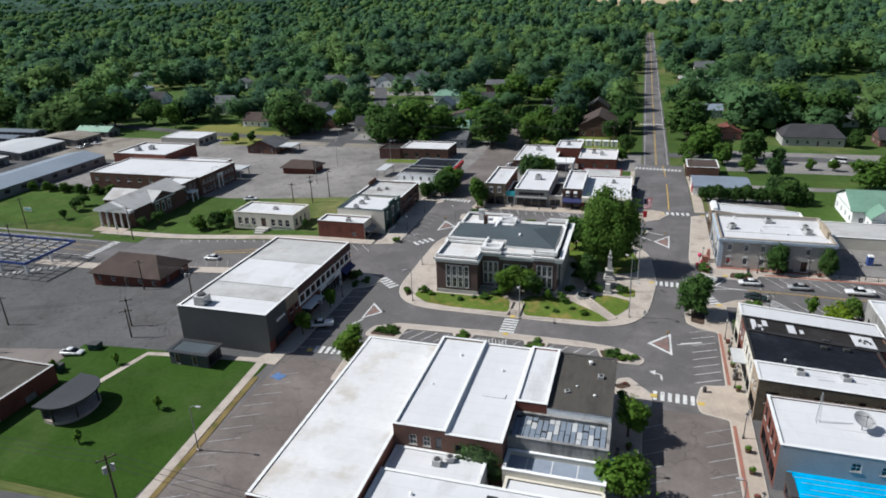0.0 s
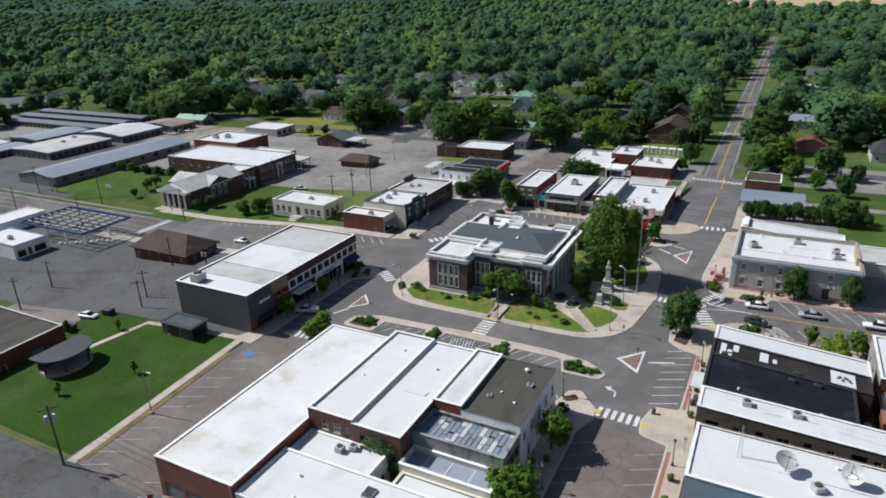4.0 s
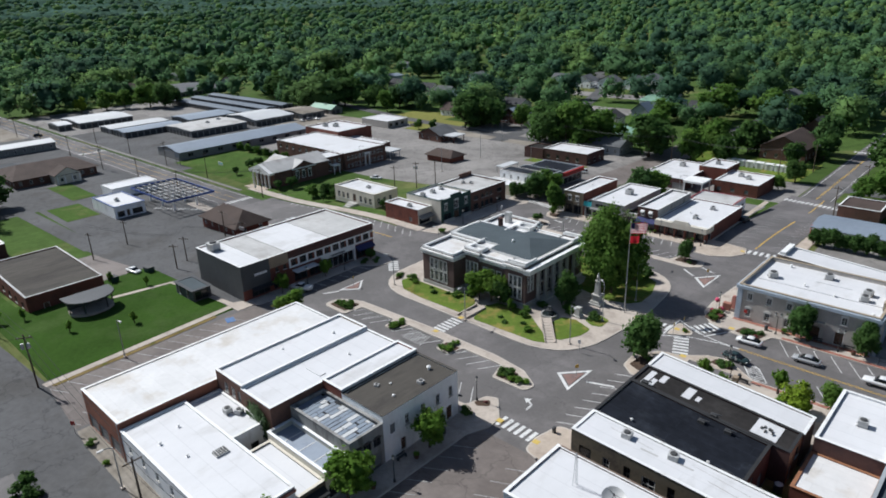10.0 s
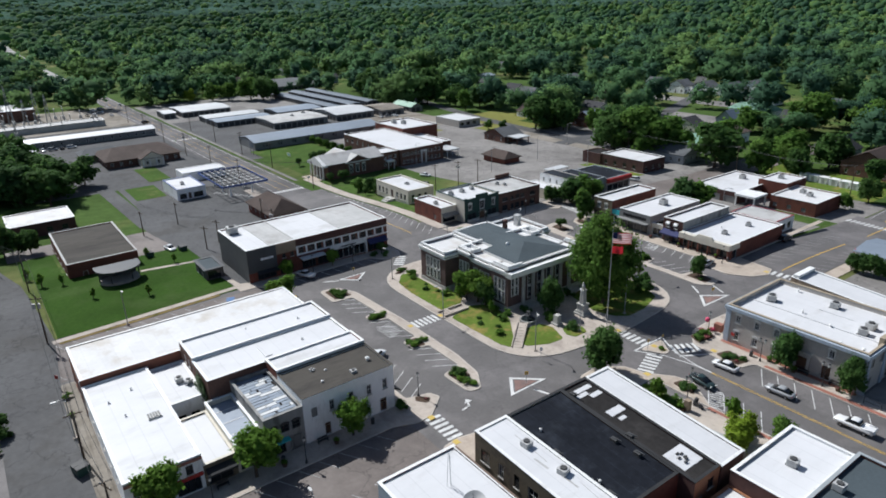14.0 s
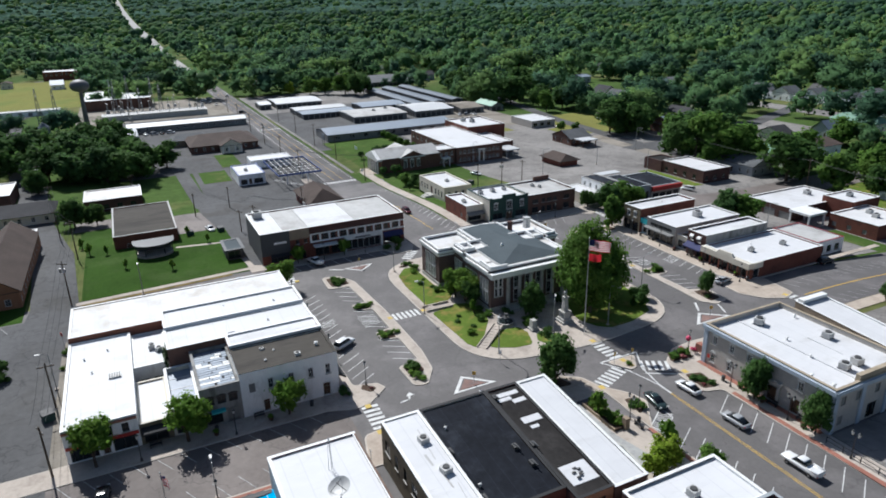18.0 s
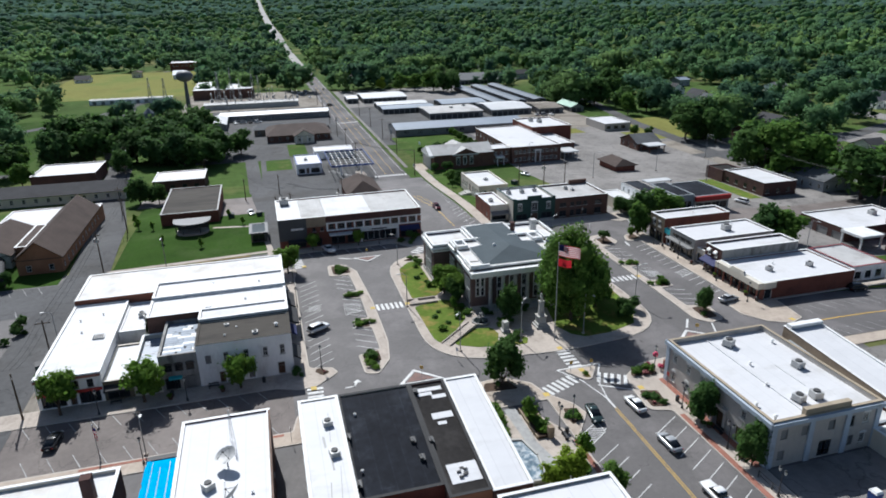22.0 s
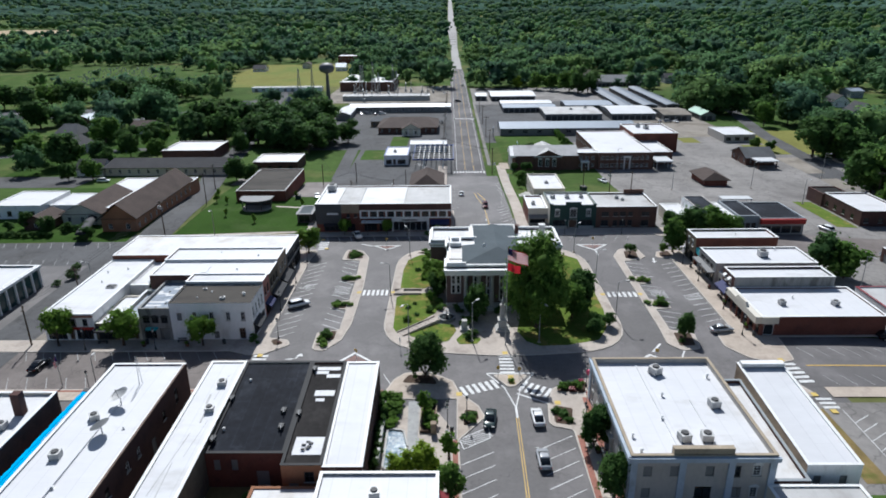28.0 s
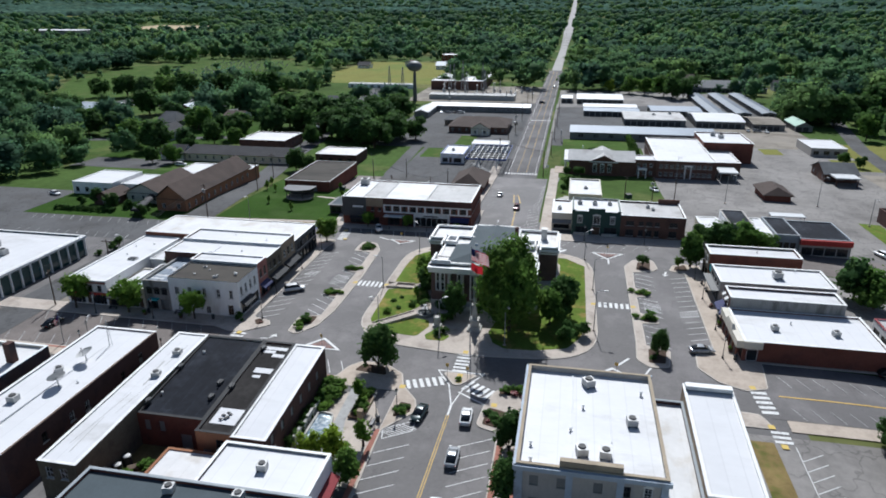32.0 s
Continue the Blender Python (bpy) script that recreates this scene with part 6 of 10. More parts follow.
for k in range(5):
    part("column", Shape().cyl(1.2 + 2.5 * k, -1.4, 0, 4.9, 0.36, 0.3, 12), "trim_white", b, "white column")
part("church_steps", Shape().box(1.0, -5.5, -0.4, 11.4, -2.0, 0.2), "tan_paving", b, "tan brick entrance steps")
R = (-160, 158, -142.0, 168)
b = house("church_porch_wing", "cross wing of the church under a pale gabled roof", R, 5.4, 7.6, "x", "brick_brown", "membrane_grey", 0, 0.3, False, category="church wing")
for k in range(3):
    f, p, sl, _ = window_meshes(1.5, 3.0, "arch")
    w = part("window", f, "", b, "white arched window", side_pose(R, "E") @ pose(1.2 + 2.7 * k, -0.14, 1.3))
    part("pane", p, "", w)
part("gable_trim", Shape().box(-0.3, -0.35, 5.1, 10.3, -0.02, 5.45), "trim_white", b, "white cornice", side_pose(R, "E"))
R = (-152, 174.1, -143.2, 182)
b = building("church_wing", "brick wing of the church with small windows", R, 6.4, "brick_brown", "membrane_white", 0.3, "trim_white", sides={"E": row(3, 1.0, 2.3, 1.0, 1.2, 1.3, "sash") + row(3, 1.0, 2.3, 3.8, 1.2, 1.3, "sash")})
part("portico", Shape().box(9.0, 1.4, 3.0, 11.4, 4.6, 3.5), "trim_white", b, "white portico roof")
for y in (1.7, 4.3):
    part("column", Shape().cyl(11.0, y, 0, 3.0, 0.2, 0.18), "trim_white", b)
R = (-188, 182.1, -142.0, 203)
b = building("school_wing", "two-storey brick wing with a wide white roof", R, 6.6, "brick_brown", "membrane_white", 0.3, "trim_white", sides={"E": [(1.0 + 1.9 * k, z, 1.2, 1.4, "sash") for k in range(10) for z in (1.0, 3.9) if not (k == 5 and z == 1.0)] + [(10.3, 0.1, 1.6, 2.4, "door")], "N": row(8, 2, 5, 3.8, 1.4, 1.4, "sash"), "S": row(8, 2, 4.6, 3.8, 1.4, 1.4, "sash")})
part("door_surround", Shape().box(9.9, -0.3, 0, 10.25, -0.01, 4.6).box(11.95, -0.3, 0, 12.3, -0.01, 4.6).box(9.7, -0.4, 4.6, 12.5, -0.01, 5.2), "trim_white", b, "white door surround", side_pose(R, "E"))
R = (-172, 203.1, -150, 213)
building("school_annex", "low brick annex with a white roof", R, 5.0, "brick_brown", "membrane_white", 0.3, "trim_white", sides={"E": row(3, 1, 2.8, 1.2, 1.4, 1.4, "sash")})
R = (-196, 203.2, -172.1, 222)
building("gymnasium", "tall brick gymnasium with a white roof", R, 8.2, "brick_red", "membrane_white", 0.4, "trim_white", sides={"E": [(3, 0.2, 2.0, 2.4, "door")]})
b = thing("carport_canopy", "pale flat drive-through canopy on posts beside the school", "canopy", Matrix.Translation((-149.5, 204, gz(-149, 208))))
part("roof", Shape().box(0, 0, 3.0, 9, 6.5, 3.5), "metal_pale", b)
for x in (0.6, 4.5, 8.4):
    for y in (0.5, 6.0):
        part("post", Shape().box(x - 0.12, y - 0.12, 0, x + 0.12, y + 0.12, 3.0), "metal_pale", b)

# small shops behind the west row
R = (-75, 185.0, -63.0, 190.4)
building("low_beige_shop", "low beige shop with a flat white roof", R, 3.3, "painted_cream", "membrane_white", 0.12, "trim_white", sides={"E": shopfront(5.4, 2, 1.9)})
R = (-73, 190.5, -60.8, 196.2)
building("narrow_grey_shop", "tall narrow pale grey shop with a dark roof", R, 6.1, "stucco_bluegrey", "membrane_black", 0.2, "stucco_grey", sides={"E": shopfront(5.7, 2, 1.9) + row(2, 1.0, 2.4, 3.6, 1.0, 1.4, "dark"), "S": row(4, 1.2, 2.8, 3.8, 0.8, 1.2, "sash")}, mats={"S": "painted_white"})
R = (-76, 196.3, -60.4, 201.5)
building("white_annex", "low white annex with a flat white roof", R, 3.5, "painted_white", "membrane_white", 0.12, "trim_white", sides={"E": shopfront(5.2, 1, 1.9)})
R = (-75, 201.6, -60.5, 207.1)
building("grey_store", "blue-grey store with a dark roof and glass front", R, 4.5, "stucco_bluegrey", "membrane_black", 0.2, "stucco_bluegrey", sides={"E": shopfront(5.5, 3, 2.2)})
R = (-75, 207.2, -60, 218.9)
b = building("red_fronted_store", "dark-roofed store with a red fascia", R, 4.5, "stucco_grey", "membrane_black", 0.25, "stucco_bluegrey", sides={"E": shopfront(11.7, 4, 2.0)}, mats={"N": "painted_white"})
part("fascia", Shape().box(-0.05, -0.8, 3.1, 11.7, -0.01, 4.4), "paint_red", b, "bright red fascia", side_pose(R, "E"))
b = thing("yard_canopy", "white flat-topped yard shelter on posts", "canopy", Matrix.Translation((-88, 207, gz(-88, 212))))
part("roof", Shape().box(0, 0, 2.6, 3.5, 9, 2.9), "metal_pale", b)
for x, y in ((0.3, 0.3), (3.2, 0.3), (0.3, 8.7), (3.2, 8.7)):
    part("post", Shape().box(x - 0.1, y - 0.1, 0, x + 0.1, y + 0.1, 2.6), "steel", b)
R = (-91, 241, -71.5, 253.6)
building("brick_clinic", "low dark brick building with a patched white roof", R, 4.6, "brick_dark", "membrane_white", 0.35, "trim_white", sides={"E": row(3, 1, 4, 1.2, 1.4, 1.4, "dark"), "S": row(4, 1.5, 4.4, 1.2, 1.4, 1.4, "dark")})
R = (-100, 240.5, -91.1, 249)
building("brick_clinic_wing", "low dark brick wing with a dark roof", R, 4.2, "brick_dark", "tar_dark", 0.3, "brick_dark")
house("blue_house", "pale blue house under a grey gabled roof", (-88, 263, -70, 274), 3.6, 6.2, "x", "stucco_bluegrey", "shingle_grey")
house("green_roofed_house", "white house with a green metal roof", (-92, 284, -74, 297), 4.2, 6.4, "x", "painted_white", "metal_green", 2.0)
house("brown_hut", "small brick hut under a brown hipped roof", (-128.5, 213.4, -115.8, 221.2), 2.4, 4.4, "x", "brick_red", "shingle_brown", 3.0, 0.9, category="hut")
house("grey_roofed_bank", "brick bank under a grey gabled roof with white canopies", (-161, 241, -147, 252), 3.0, 5.8, "y", "brick_brown", "shingle_grey", category="bank")
b = thing("drive_through_canopy", "white flat drive-through canopy on posts", "canopy", Matrix.Translation((-146.8, 242.5, gz(-146, 245))))
part("roof", Shape().box(0, 0, 2.8, 6.5, 8, 3.2), "metal_pale", b)
for x, y in ((0.6, 0.6), (5.9, 0.6), (0.6, 7.4), (5.9, 7.4)):
    part("post", Shape().box(x - 0.15, y - 0.15, 0, x + 0.15, y + 0.15, 2.8), "brick_brown", b)
R = (-212, 250, -192, 264)
building("grey_workshop", "grey workshop with a white roof", R, 3.6, "stucco_grey", "membrane_white", 0.15, "trim_white", sides={"E": row(3, 1, 4, 0.8, 2.2, 1.6, "dark")})

# sheds and storage rows to the west
R = (-233, 150, -213, 216)
b = house("metal_warehouse", "long warehouse under a pale metal roof", R, 3.4, 5.0, "y", "board_grey", "metal_roof", 0, 0.2, False, category="warehouse")
for k in range(9):
    f, p, sl, _ = window_meshes(2.2, 1.4, "dark")
    w = part("window", f, "", b, "", side_pose(R, "E") @ pose(4 + 7 * k, -0.12, 1.2))
    part("pane", p, "", w)
for x0, y0, x1, y1, e, r_, mt, ax in ((-362, 153, -334, 182, 3.2, 3.9, "metal_pale", "y"), (-299, 157, -285, 188, 2.9, 3.3, "metal_roof", "y"), (-316, 157, -302, 188, 2.9, 3.3, "metal_pale", "y"), (-313, 195, -292, 223, 2.9, 3.5, "metal_roof", "y"), (-284, 178, -257, 209, 3.3, 3.7, "membrane_grey", "y"), (-286, 214, -256, 238, 3.4, 4.6, "metal_pale", "y"), (-277, 241, -252, 256, 3.2, 4.2, "gravel", "y"), (-378, 227, -288, 235, 2.8, 3.3, "metal_roof_blue", "x"), (-380, 241, -290, 249, 2.8, 3.3, "metal_roof_blue", "x"), (-382, 255, -292, 262.5, 2.8, 3.3, "metal_roof_blue", "x"), (-352, 143, -336, 150, 3.2, 3.8, "metal_pale", "y"), (-462, 229, -408, 286, 3.4, 5.0, "shingle_grey", "y"), (-272, 261, -252, 269, 2.8, 4.8, "metal_green", "x")):
    b = house("storage_shed", "long low storage shed with a %s roof" % ("dark blue-grey metal" if "blue" in mt else "pale"), (x0, y0, x1, y1), e, r_, ax, "board_grey", mt, 0, 0.3, False, category="shed")
    R = (x0, y0, x1, y1)
    # Near-black door panels paint in the canopy shade along the shed sides.
    n = int((y1 - y0) / 3.2)
    for k in range(n):
        part("roller_door", Shape().box(0.4 + 3.2 * k, -0.08, 0, 2.9 + 3.2 * k, -0.01, 2.3), "unit_dark", b, "", side_pose(R, "E"))
    for k in range(int((x1 - x0) / 3.6)):
        part("roller_door", Shape().box(0.5 + 3.6 * k, -0.08, 0, 3.1 + 3.6 * k, -0.01, 2.2), "unit_dark", b, "", side_pose(R, "S"))
# petrol station
R = (-170, 99.0, -152.4, 108.6)
b = building("petrol_shop", "white petrol station shop with a blue band", R, 3.9, "painted_white", "membrane_white", 0.3, "paint_blue", sides={"E": [(0.8, 0.4, 2.2, 1.8, "shop"), (3.6, 0.2, 1.1, 2.2, "door"), (5.4, 0.4, 3.2, 1.8, "shop")], "N": shopfront(17.6, 5, 2.0)})
b = thing("petrol_canopy", "open lattice frame of a blue-edged petrol station canopy", "canopy", Matrix.Translation((-168, 111, gz(-155, 118))))
for y in (0, 15.6):
    part("fascia", Shape().box(0, y, 4.4, 27, y + 0.2, 5.0), "paint_blue", b)
for x in (0, 26.8):
    part("fascia", Shape().box(x, 0.2, 4.4, x + 0.2, 15.6, 5.0), "paint_blue", b)
for k in range(7):
    part("beam", Shape().box(0.2, 2.0 + k * 2.0, 4.5, 26.8, 2.3 + k * 2.0, 4.8), "unit_grey", b)
for k in range(6):
    part("joist", Shape().box(2.5 + 4.2 * k, 0.2, 4.82, 2.75 + 4.2 * k, 15.6, 5.0), "steel_dark", b)
for x in (5, 13.5, 22):
    for y in (4, 11.6):
        part("post", Shape().box(x - 0.25, y - 0.25, 0, x + 0.25, y + 0.25, 4.4), "trim_white", b)
R = (-186, 108, -177, 124)
building("white_stand", "low stand with a white roof", R, 3.4, "painted_white", "membrane_white", 0.1, "trim_white")
house("brown_roofed_bank", "brick bank under a brown hipped roof with a white portico", (-246, 90, -220, 119), 3.2, 6.2, "y", "brick_brown", "shingle_brown", 6, 0.8, category="bank")
b = house("bank_portico", "white columned portico of the bank", (-220.5, 102, -214, 111), 3.4, 6.0, "x", "painted_cream", "shingle_brown", 0, 0.4, category="portico")
for k in range(4):
    part("column", Shape().cyl(6.9, 0.6 + k * 2.6, 0, 3.3, 0.25, 0.22), "trim_white", b)
house("olive_roofed_office", "low office with an olive-grey hipped roof", (-252, 84, -240, 100), 3.0, 4.8, "y", "brick_tan", "shingle_grey", 3, 0.6, category="office")
house("long_canopy_building", "long store front under a pale blue roof", (-300, 66, -288, 126), 3.4, 4.4, "y", "board_grey", "metal_pale", 0, 0.3, category="store")
house("store_wing", "angled wing of the store with a pale roof", (-288, 62, -262, 70), 3.2, 4.4, "x", "board_grey", "metal_pale", 0, 0.3, False, category="store")
R = (-452, 44, -394, 84)
building("power_station_hall", "brick service hall with a white roof", R, 6.5, "brick_brown", "membrane_white", 0.3, "trim_white", base=-3)
R = (-402, -22, -394, 30)
building("yard_shed", "long low white shed at the edge of a meadow", R, 3.2, "painted_white", "membrane_grey", 0.1, "trim_white", sides={"E": row(9, 2, 5.4, 0.2, 2.4, 2.2, "board")})
R = (-262, -152, -232, -122)
building("grey_roofed_depot", "low depot with a blue-grey roof beside the cemetery", R, 4.0, "board_grey", "metal_roof", 0.1, "trim_white")
R = (-1130, -930, -1060, -790)
building("distant_factory", "distant long factory with a white roof", R, 12.0, "board_grey", "membrane_white", 0.3, "trim_white", base=0.5)
R = (-664, 4, -640, 36)
building("brick_school", "distant brick block with a white roof and white porch", R, 8.0, "brick_red", "membrane_white", 0.4, "trim_white", sides={"E": row(7, 2, 4.2, 4.6, 1.8, 1.6, "sash")})
R = (-157, 49.4, -142.2, 66.6)
building("small_office", "small office with a patched white roof", R, 4.0, "brick_dark", "membrane_dirty", 0.2, "trim_white", sides={"E": row(4, 1.5, 4, 0.9, 1.6, 1.5, "dark")})
house("motel_row", "long low motel row under a dark roof", (-151, -6, -138, 41), 3.2, 5.4, "y", "painted_cream", "shingle_dark", 2.0, 0.9, category="motel")
R = (-182, 6, -162, 27.5)
building("flat_roofed_hall", "low hall with a white roof among trees", R, 4.6, "brick_dark", "membrane_white", 0.3, "trim_white")
house("white_cottage", "white cottage under a dark gabled roof", (-147, -17, -137.5, -7), 2.8, 5.6, "y", "painted_white", "shingle_dark")
R = (-226, 22, -206, 34)
building("pale_shed", "pale-roofed shed among trees", R, 4.0, "board_grey", "membrane_grey", 0.1, "trim_white")
# chapel with brown roofs
house("chapel_hall", "brick chapel hall under a steep brown roof", (-104, 30.5, -63, 40), 4.0, 8.0, "x", "brick_orange", "shingle_brown", 0, 0.6, category="chapel")
house("chapel_wing", "second gabled hall of the chapel under a brown roof", (-90, 16.5, -69, 27.5), 3.4, 6.3, "x", "painted_cream", "shingle_brown", 0, 0.6, category="chapel wing")
R = (-108, 17, -90.1, 30.3)
building("chapel_annex", "low annex of the chapel with a white roof", R, 4.8, "brick_orange", "membrane_white", 0.15, "trim_white")
R = (-90, 27.7, -72, 30.4)
building("chapel_link", "low flat-roofed link between the chapel halls", R, 4.2, "brick_orange", "shingle_brown", 0.1, "trim_white")
R = (-112, 30.4, -104.1, 39.5)
building("chapel_vestry", "flat white-roofed block behind the chapel", R, 4.6, "brick_orange", "membrane_white", 0.15, "trim_white")
R = (-91, -7.5, -75, 7)
b = building("chapel_school", "white painted annex with a white roof", R, 4.2, "painted_white", "membrane_white", 0.15, "trim_white", sides={"E": row(4, 1, 3.4, 1.0, 1.3, 1.5, "dark")})
R = (-92, 7.2, -79, 16.3)
building("chapel_kitchen", "low white-roofed block between the chapel wings", R, 3.2, "painted_white", "membrane_white", 0.12, "trim_white")
house("chapel_porch", "small porch wing with a brown gabled roof", (-73, 8, -64.6, 15), 2.5, 4.2, "x", "brick_brown", "shingle_brown", 0, 0.6, category="porch")
R = (-26, 8, 0.0, 35.5)
b = building("glass_bank", "modern bank with white roof, dark teal glass and white fins", R, 5.0, "glass_teal", "membrane_white", 0.35, "trim_white")
for side, L in (("N", 26.0), ("E", 27.5)):
    m = side_pose(R, side)
    for k in range(10):
        part("fin", Shape().box(L / 9.2 * k, -0.4, 0, L / 9.2 * k + 0.3, -0.02, 4.9), "trim_white", b, "", m)
    part("fascia", Shape().box(-0.2, -0.6, 4.45, L + 0.2, -0.01, 5.0), "trim_white", b, "white fascia", m)

# ---- north side ----
R = (-43.5, 229.5, -28.5, 254)
b = building("garage", "low brick garage with a bright white roof", R, 4.2, "brick_dark", "membrane_white", 0.3, "trim_white", sides={"S": row(3, 1, 5, 0.2, 3.6, 2.6, "board")})
R = (-30, 244, -21, 256)
building("garage_annex", "white-roofed brick annex with rooftop units", R, 6.0, "brick_red", "membrane_white", 0.3, "trim_white")
b = thing("service_canopy", "white service bay canopy on posts", "canopy", Matrix.Translation((-28.4, 228, gz(-28, 234))))
part("roof", Shape().box(0, 0, 3.4, 6.5, 7, 4.0), "trim_white", b)
for x, y in ((0.4, 0.4), (6.1, 0.4), (0.4, 6.6), (6.1, 6.6)):
    part("post", Shape().box(x - 0.2, y - 0.2, 0, x + 0.2, y + 0.2, 3.4), "trim_white", b)
R = (-20.8, 234.6, -7.5, 250)
building("brick_store", "low red brick store with a pale roof and roof units", R, 4.4, "brick_red", "membrane_dirty", 0.3, "trim_white", sides={"S": row(3, 1, 4.2, 1.2, 1.2, 1.2, "board")})
R = (-17.4, 207.6, -5.0, 217)
b = building("old_petrol_station", "white old service station with a maroon roof edge", R, 3.6, "painted_white", "membrane_grey", 0.2, "awning_maroon", sides={"S": [(0.8, 0.3, 2.4, 2.0, "shop"), (4.0, 0.3, 2.4, 2.0, "shop"), (7.2, 0.2, 1.0, 2.1, "door"), (9, 0.3, 2.2, 2.0, "shop")], "E": row(3, 0.8, 2.8, 0.7, 1.6, 1.6, "dark")})
b = house("brick_church", "brick church under a brown gabled roof with white verges", (-26, 291, -10, 312), 5.0, 9.2, "y", "brick_brown", "shingle_brown", 0, 0.4, category="church")
R = (16.3, 202, 32, 214)
b = house("metal_shop", "shop under a low grey metal roof", R, 3.2, 4.0, "x", "painted_white", "metal_roof", 0, 0.3, category="shop")
part("fascia", Shape().box(-0.3, 0.5, 1.0, -0.05, 4.0, 3.4), "paint_red", b, "red sign panel")
R = (15.8, 229, 26, 240)
building("brick_kiosk", "low brick shop with a white roof edge", R, 3.8, "brick_brown", "shingle_brown", 0.2, "trim_white", sides={"W": shopfront(11, 3, 1.9)})
house("white_house", "white clapboard house under green gabled roofs", (53, 180, 66, 196), 4.2, 7.4, "x", "painted_white", "metal_green", 0, 0.5)
house("white_house_wing", "gabled front wing of the white house", (56, 175, 61, 180), 3.8, 6.2, "y", "painted_white", "metal_green", 0, 0.4, category="house wing")
R = (41.6, 163, 64, 174)
building("grey_shed", "long low shed with a pale flat roof", R, 3.0, "painted_cream", "membrane_grey", 0.15, "trim_white")
house("dark_roofed_house", "house under a dark hipped roof", (54, 284, 76, 298), 3.6, 7.4, "x", "stone_pale", "shingle_dark", 4.0)
house("pink_cottage", "small cottage with a faded red roof", (30, 293, 40, 303), 3.0, 5.4, "y", "brick_pink", "shingle_red", 0)
for k, (x, y) in enumerate(((-212, 424), (-196, 428), (-180, 432), (-164, 436))):
    house("apartment_block", "grey-roofed white apartment block among trees", (x, y, x + 13, y + 11), 4.6, 8.2, "y", "painted_white", "shingle_grey", 0, 0.5, category="house")
house("green_roofed_hall", "white hall under a pale green metal roof", (-118, 372, -96, 384), 4.4, 7.0, "x", "painted_white", "metal_green", 3.0, 0.5, category="house")
house("white_cottage", "white cottage under a grey gabled roof", (-136, 418, -118, 428), 3.4, 6.0, "x", "painted_white", "shingle_grey", 0, 0.5, category="house")
draped("lot", -196, 398, -120, 414, "lot_grey", 0.04, "grey car park before the apartments")
draped("lot", -150, 336, -112, 366, "lot_grey", 0.04, "grey paved yard among houses")
R = (20, 442, 52, 456)
building("school_block", "distant low block with a white roof", R, 5.0, "brick_brown", "membrane_white", 0.3, "trim_white")
rnd = random.Random(5)
for x, y in ((-18, 449), (-36, 384), (-22, 350), (30, 345), (84, 330), (96, 292), (-105, 352), (-83, 372), (-200, 372), (-240, 345), (-226, 330), (-262, 352), (-300, 360), (-282, 428), (-340, 392), (-398, 462), (-190, 300), (-150, 300), (-124, 290), (-84, 316), (-40, 322), (-108, 322), (-172, 330), (-116, 306), (-40, 470), (-60, 440), (60, 400), (40, 520), (-20, 560), (-320, 320), (-350, 340), (-300, 300), (-430, 300), (-470, 240), (-480, 180), (-460, 165), (-560, 20), (-590, -20), (-560, -60), (-230, -30), (-250, -70), (-180, -40), (-300, 0), (-215, -60), (-420, 330), (-520, 300), (-160, 470), (-220, 450), (-90, 420), (100, 360)):
    w, d = rnd.uniform(9, 15), rnd.uniform(8, 12)
    wall = rnd.choice(["painted_white", "painted_white", "painted_cream", "brick_brown", "stucco_bluegrey"])
    roof = rnd.choice(["shingle_grey", "shingle_grey", "shingle_dark", "shingle_brown", "metal_roof"])
    cn = {"painted_white": "white", "painted_cream": "cream", "brick_brown": "brown brick", "stucco_bluegrey": "pale blue"}[wall]
    rn = {"shingle_grey": "grey", "shingle_dark": "dark", "shingle_brown": "brown", "metal_roof": "pale metal"}[roof]
    house("house", "%s family house under a %s gabled roof among trees" % (cn, rn), (x - w / 2, y - d / 2, x + w / 2, y + d / 2), rnd.uniform(2.8, 4.6), rnd.uniform(5.6, 7.6), rnd.choice("xy"), wall, roof, rnd.choice((0, 0, 3.0)))
HOUSE_SPOTS = [o.matrix_basis.translation.copy() for o in scene.objects if o.get("category") in ("house", "building", "shed", "office", "church", "bank", "motel", "chapel", "store", "warehouse")]

# ---- trees and shrubs ----
rng = np.random.default_rng(11)
ICO_V = np.array([(0, 0, 1)] + [(0.894 * math.cos(2 * math.pi * k / 5), 0.894 * math.sin(2 * math.pi * k / 5), 0.447) for k in range(5)] + [(0.894 * math.cos(2 * math.pi * (k + 0.5) / 5), 0.894 * math.sin(2 * math.pi * (k + 0.5) / 5), -0.447) for k in range(5)] + [(0, 0, -1)])
ICO_F = np.array([(0, 1 + k, 1 + (k + 1) % 5) for k in range(5)] + [(1 + k, 6 + k, 1 + (k + 1) % 5) for k in range(5)] + [(1 + (k + 1) % 5, 6 + k, 6 + (k + 1) % 5) for k in range(5)] + [(11, 6 + (k + 1) % 5, 6 + k) for k in range(5)])


def finer(v, f):
    """Each triangle of a ball split in four."""
    v, out, mid = [tuple(p) for p in v], [], {}

    def half(a, b):
        key = (min(a, b), max(a, b))
        if key not in mid:
            p = (np.array(v[a]) + np.array(v[b])) / 2
            v.append(tuple(p / np.linalg.norm(p)))
            mid[key] = len(v) - 1
        return mid[key]

    for a, b, c in f:
        x, y, z = half(a, b), half(b, c), half(c, a)
        out += [(a, x, z), (x, b, y), (z, y, c), (x, y, z)]
    return np.array(v), np.array(out)


ICO2_V, ICO2_F = finer(ICO_V, ICO_F)


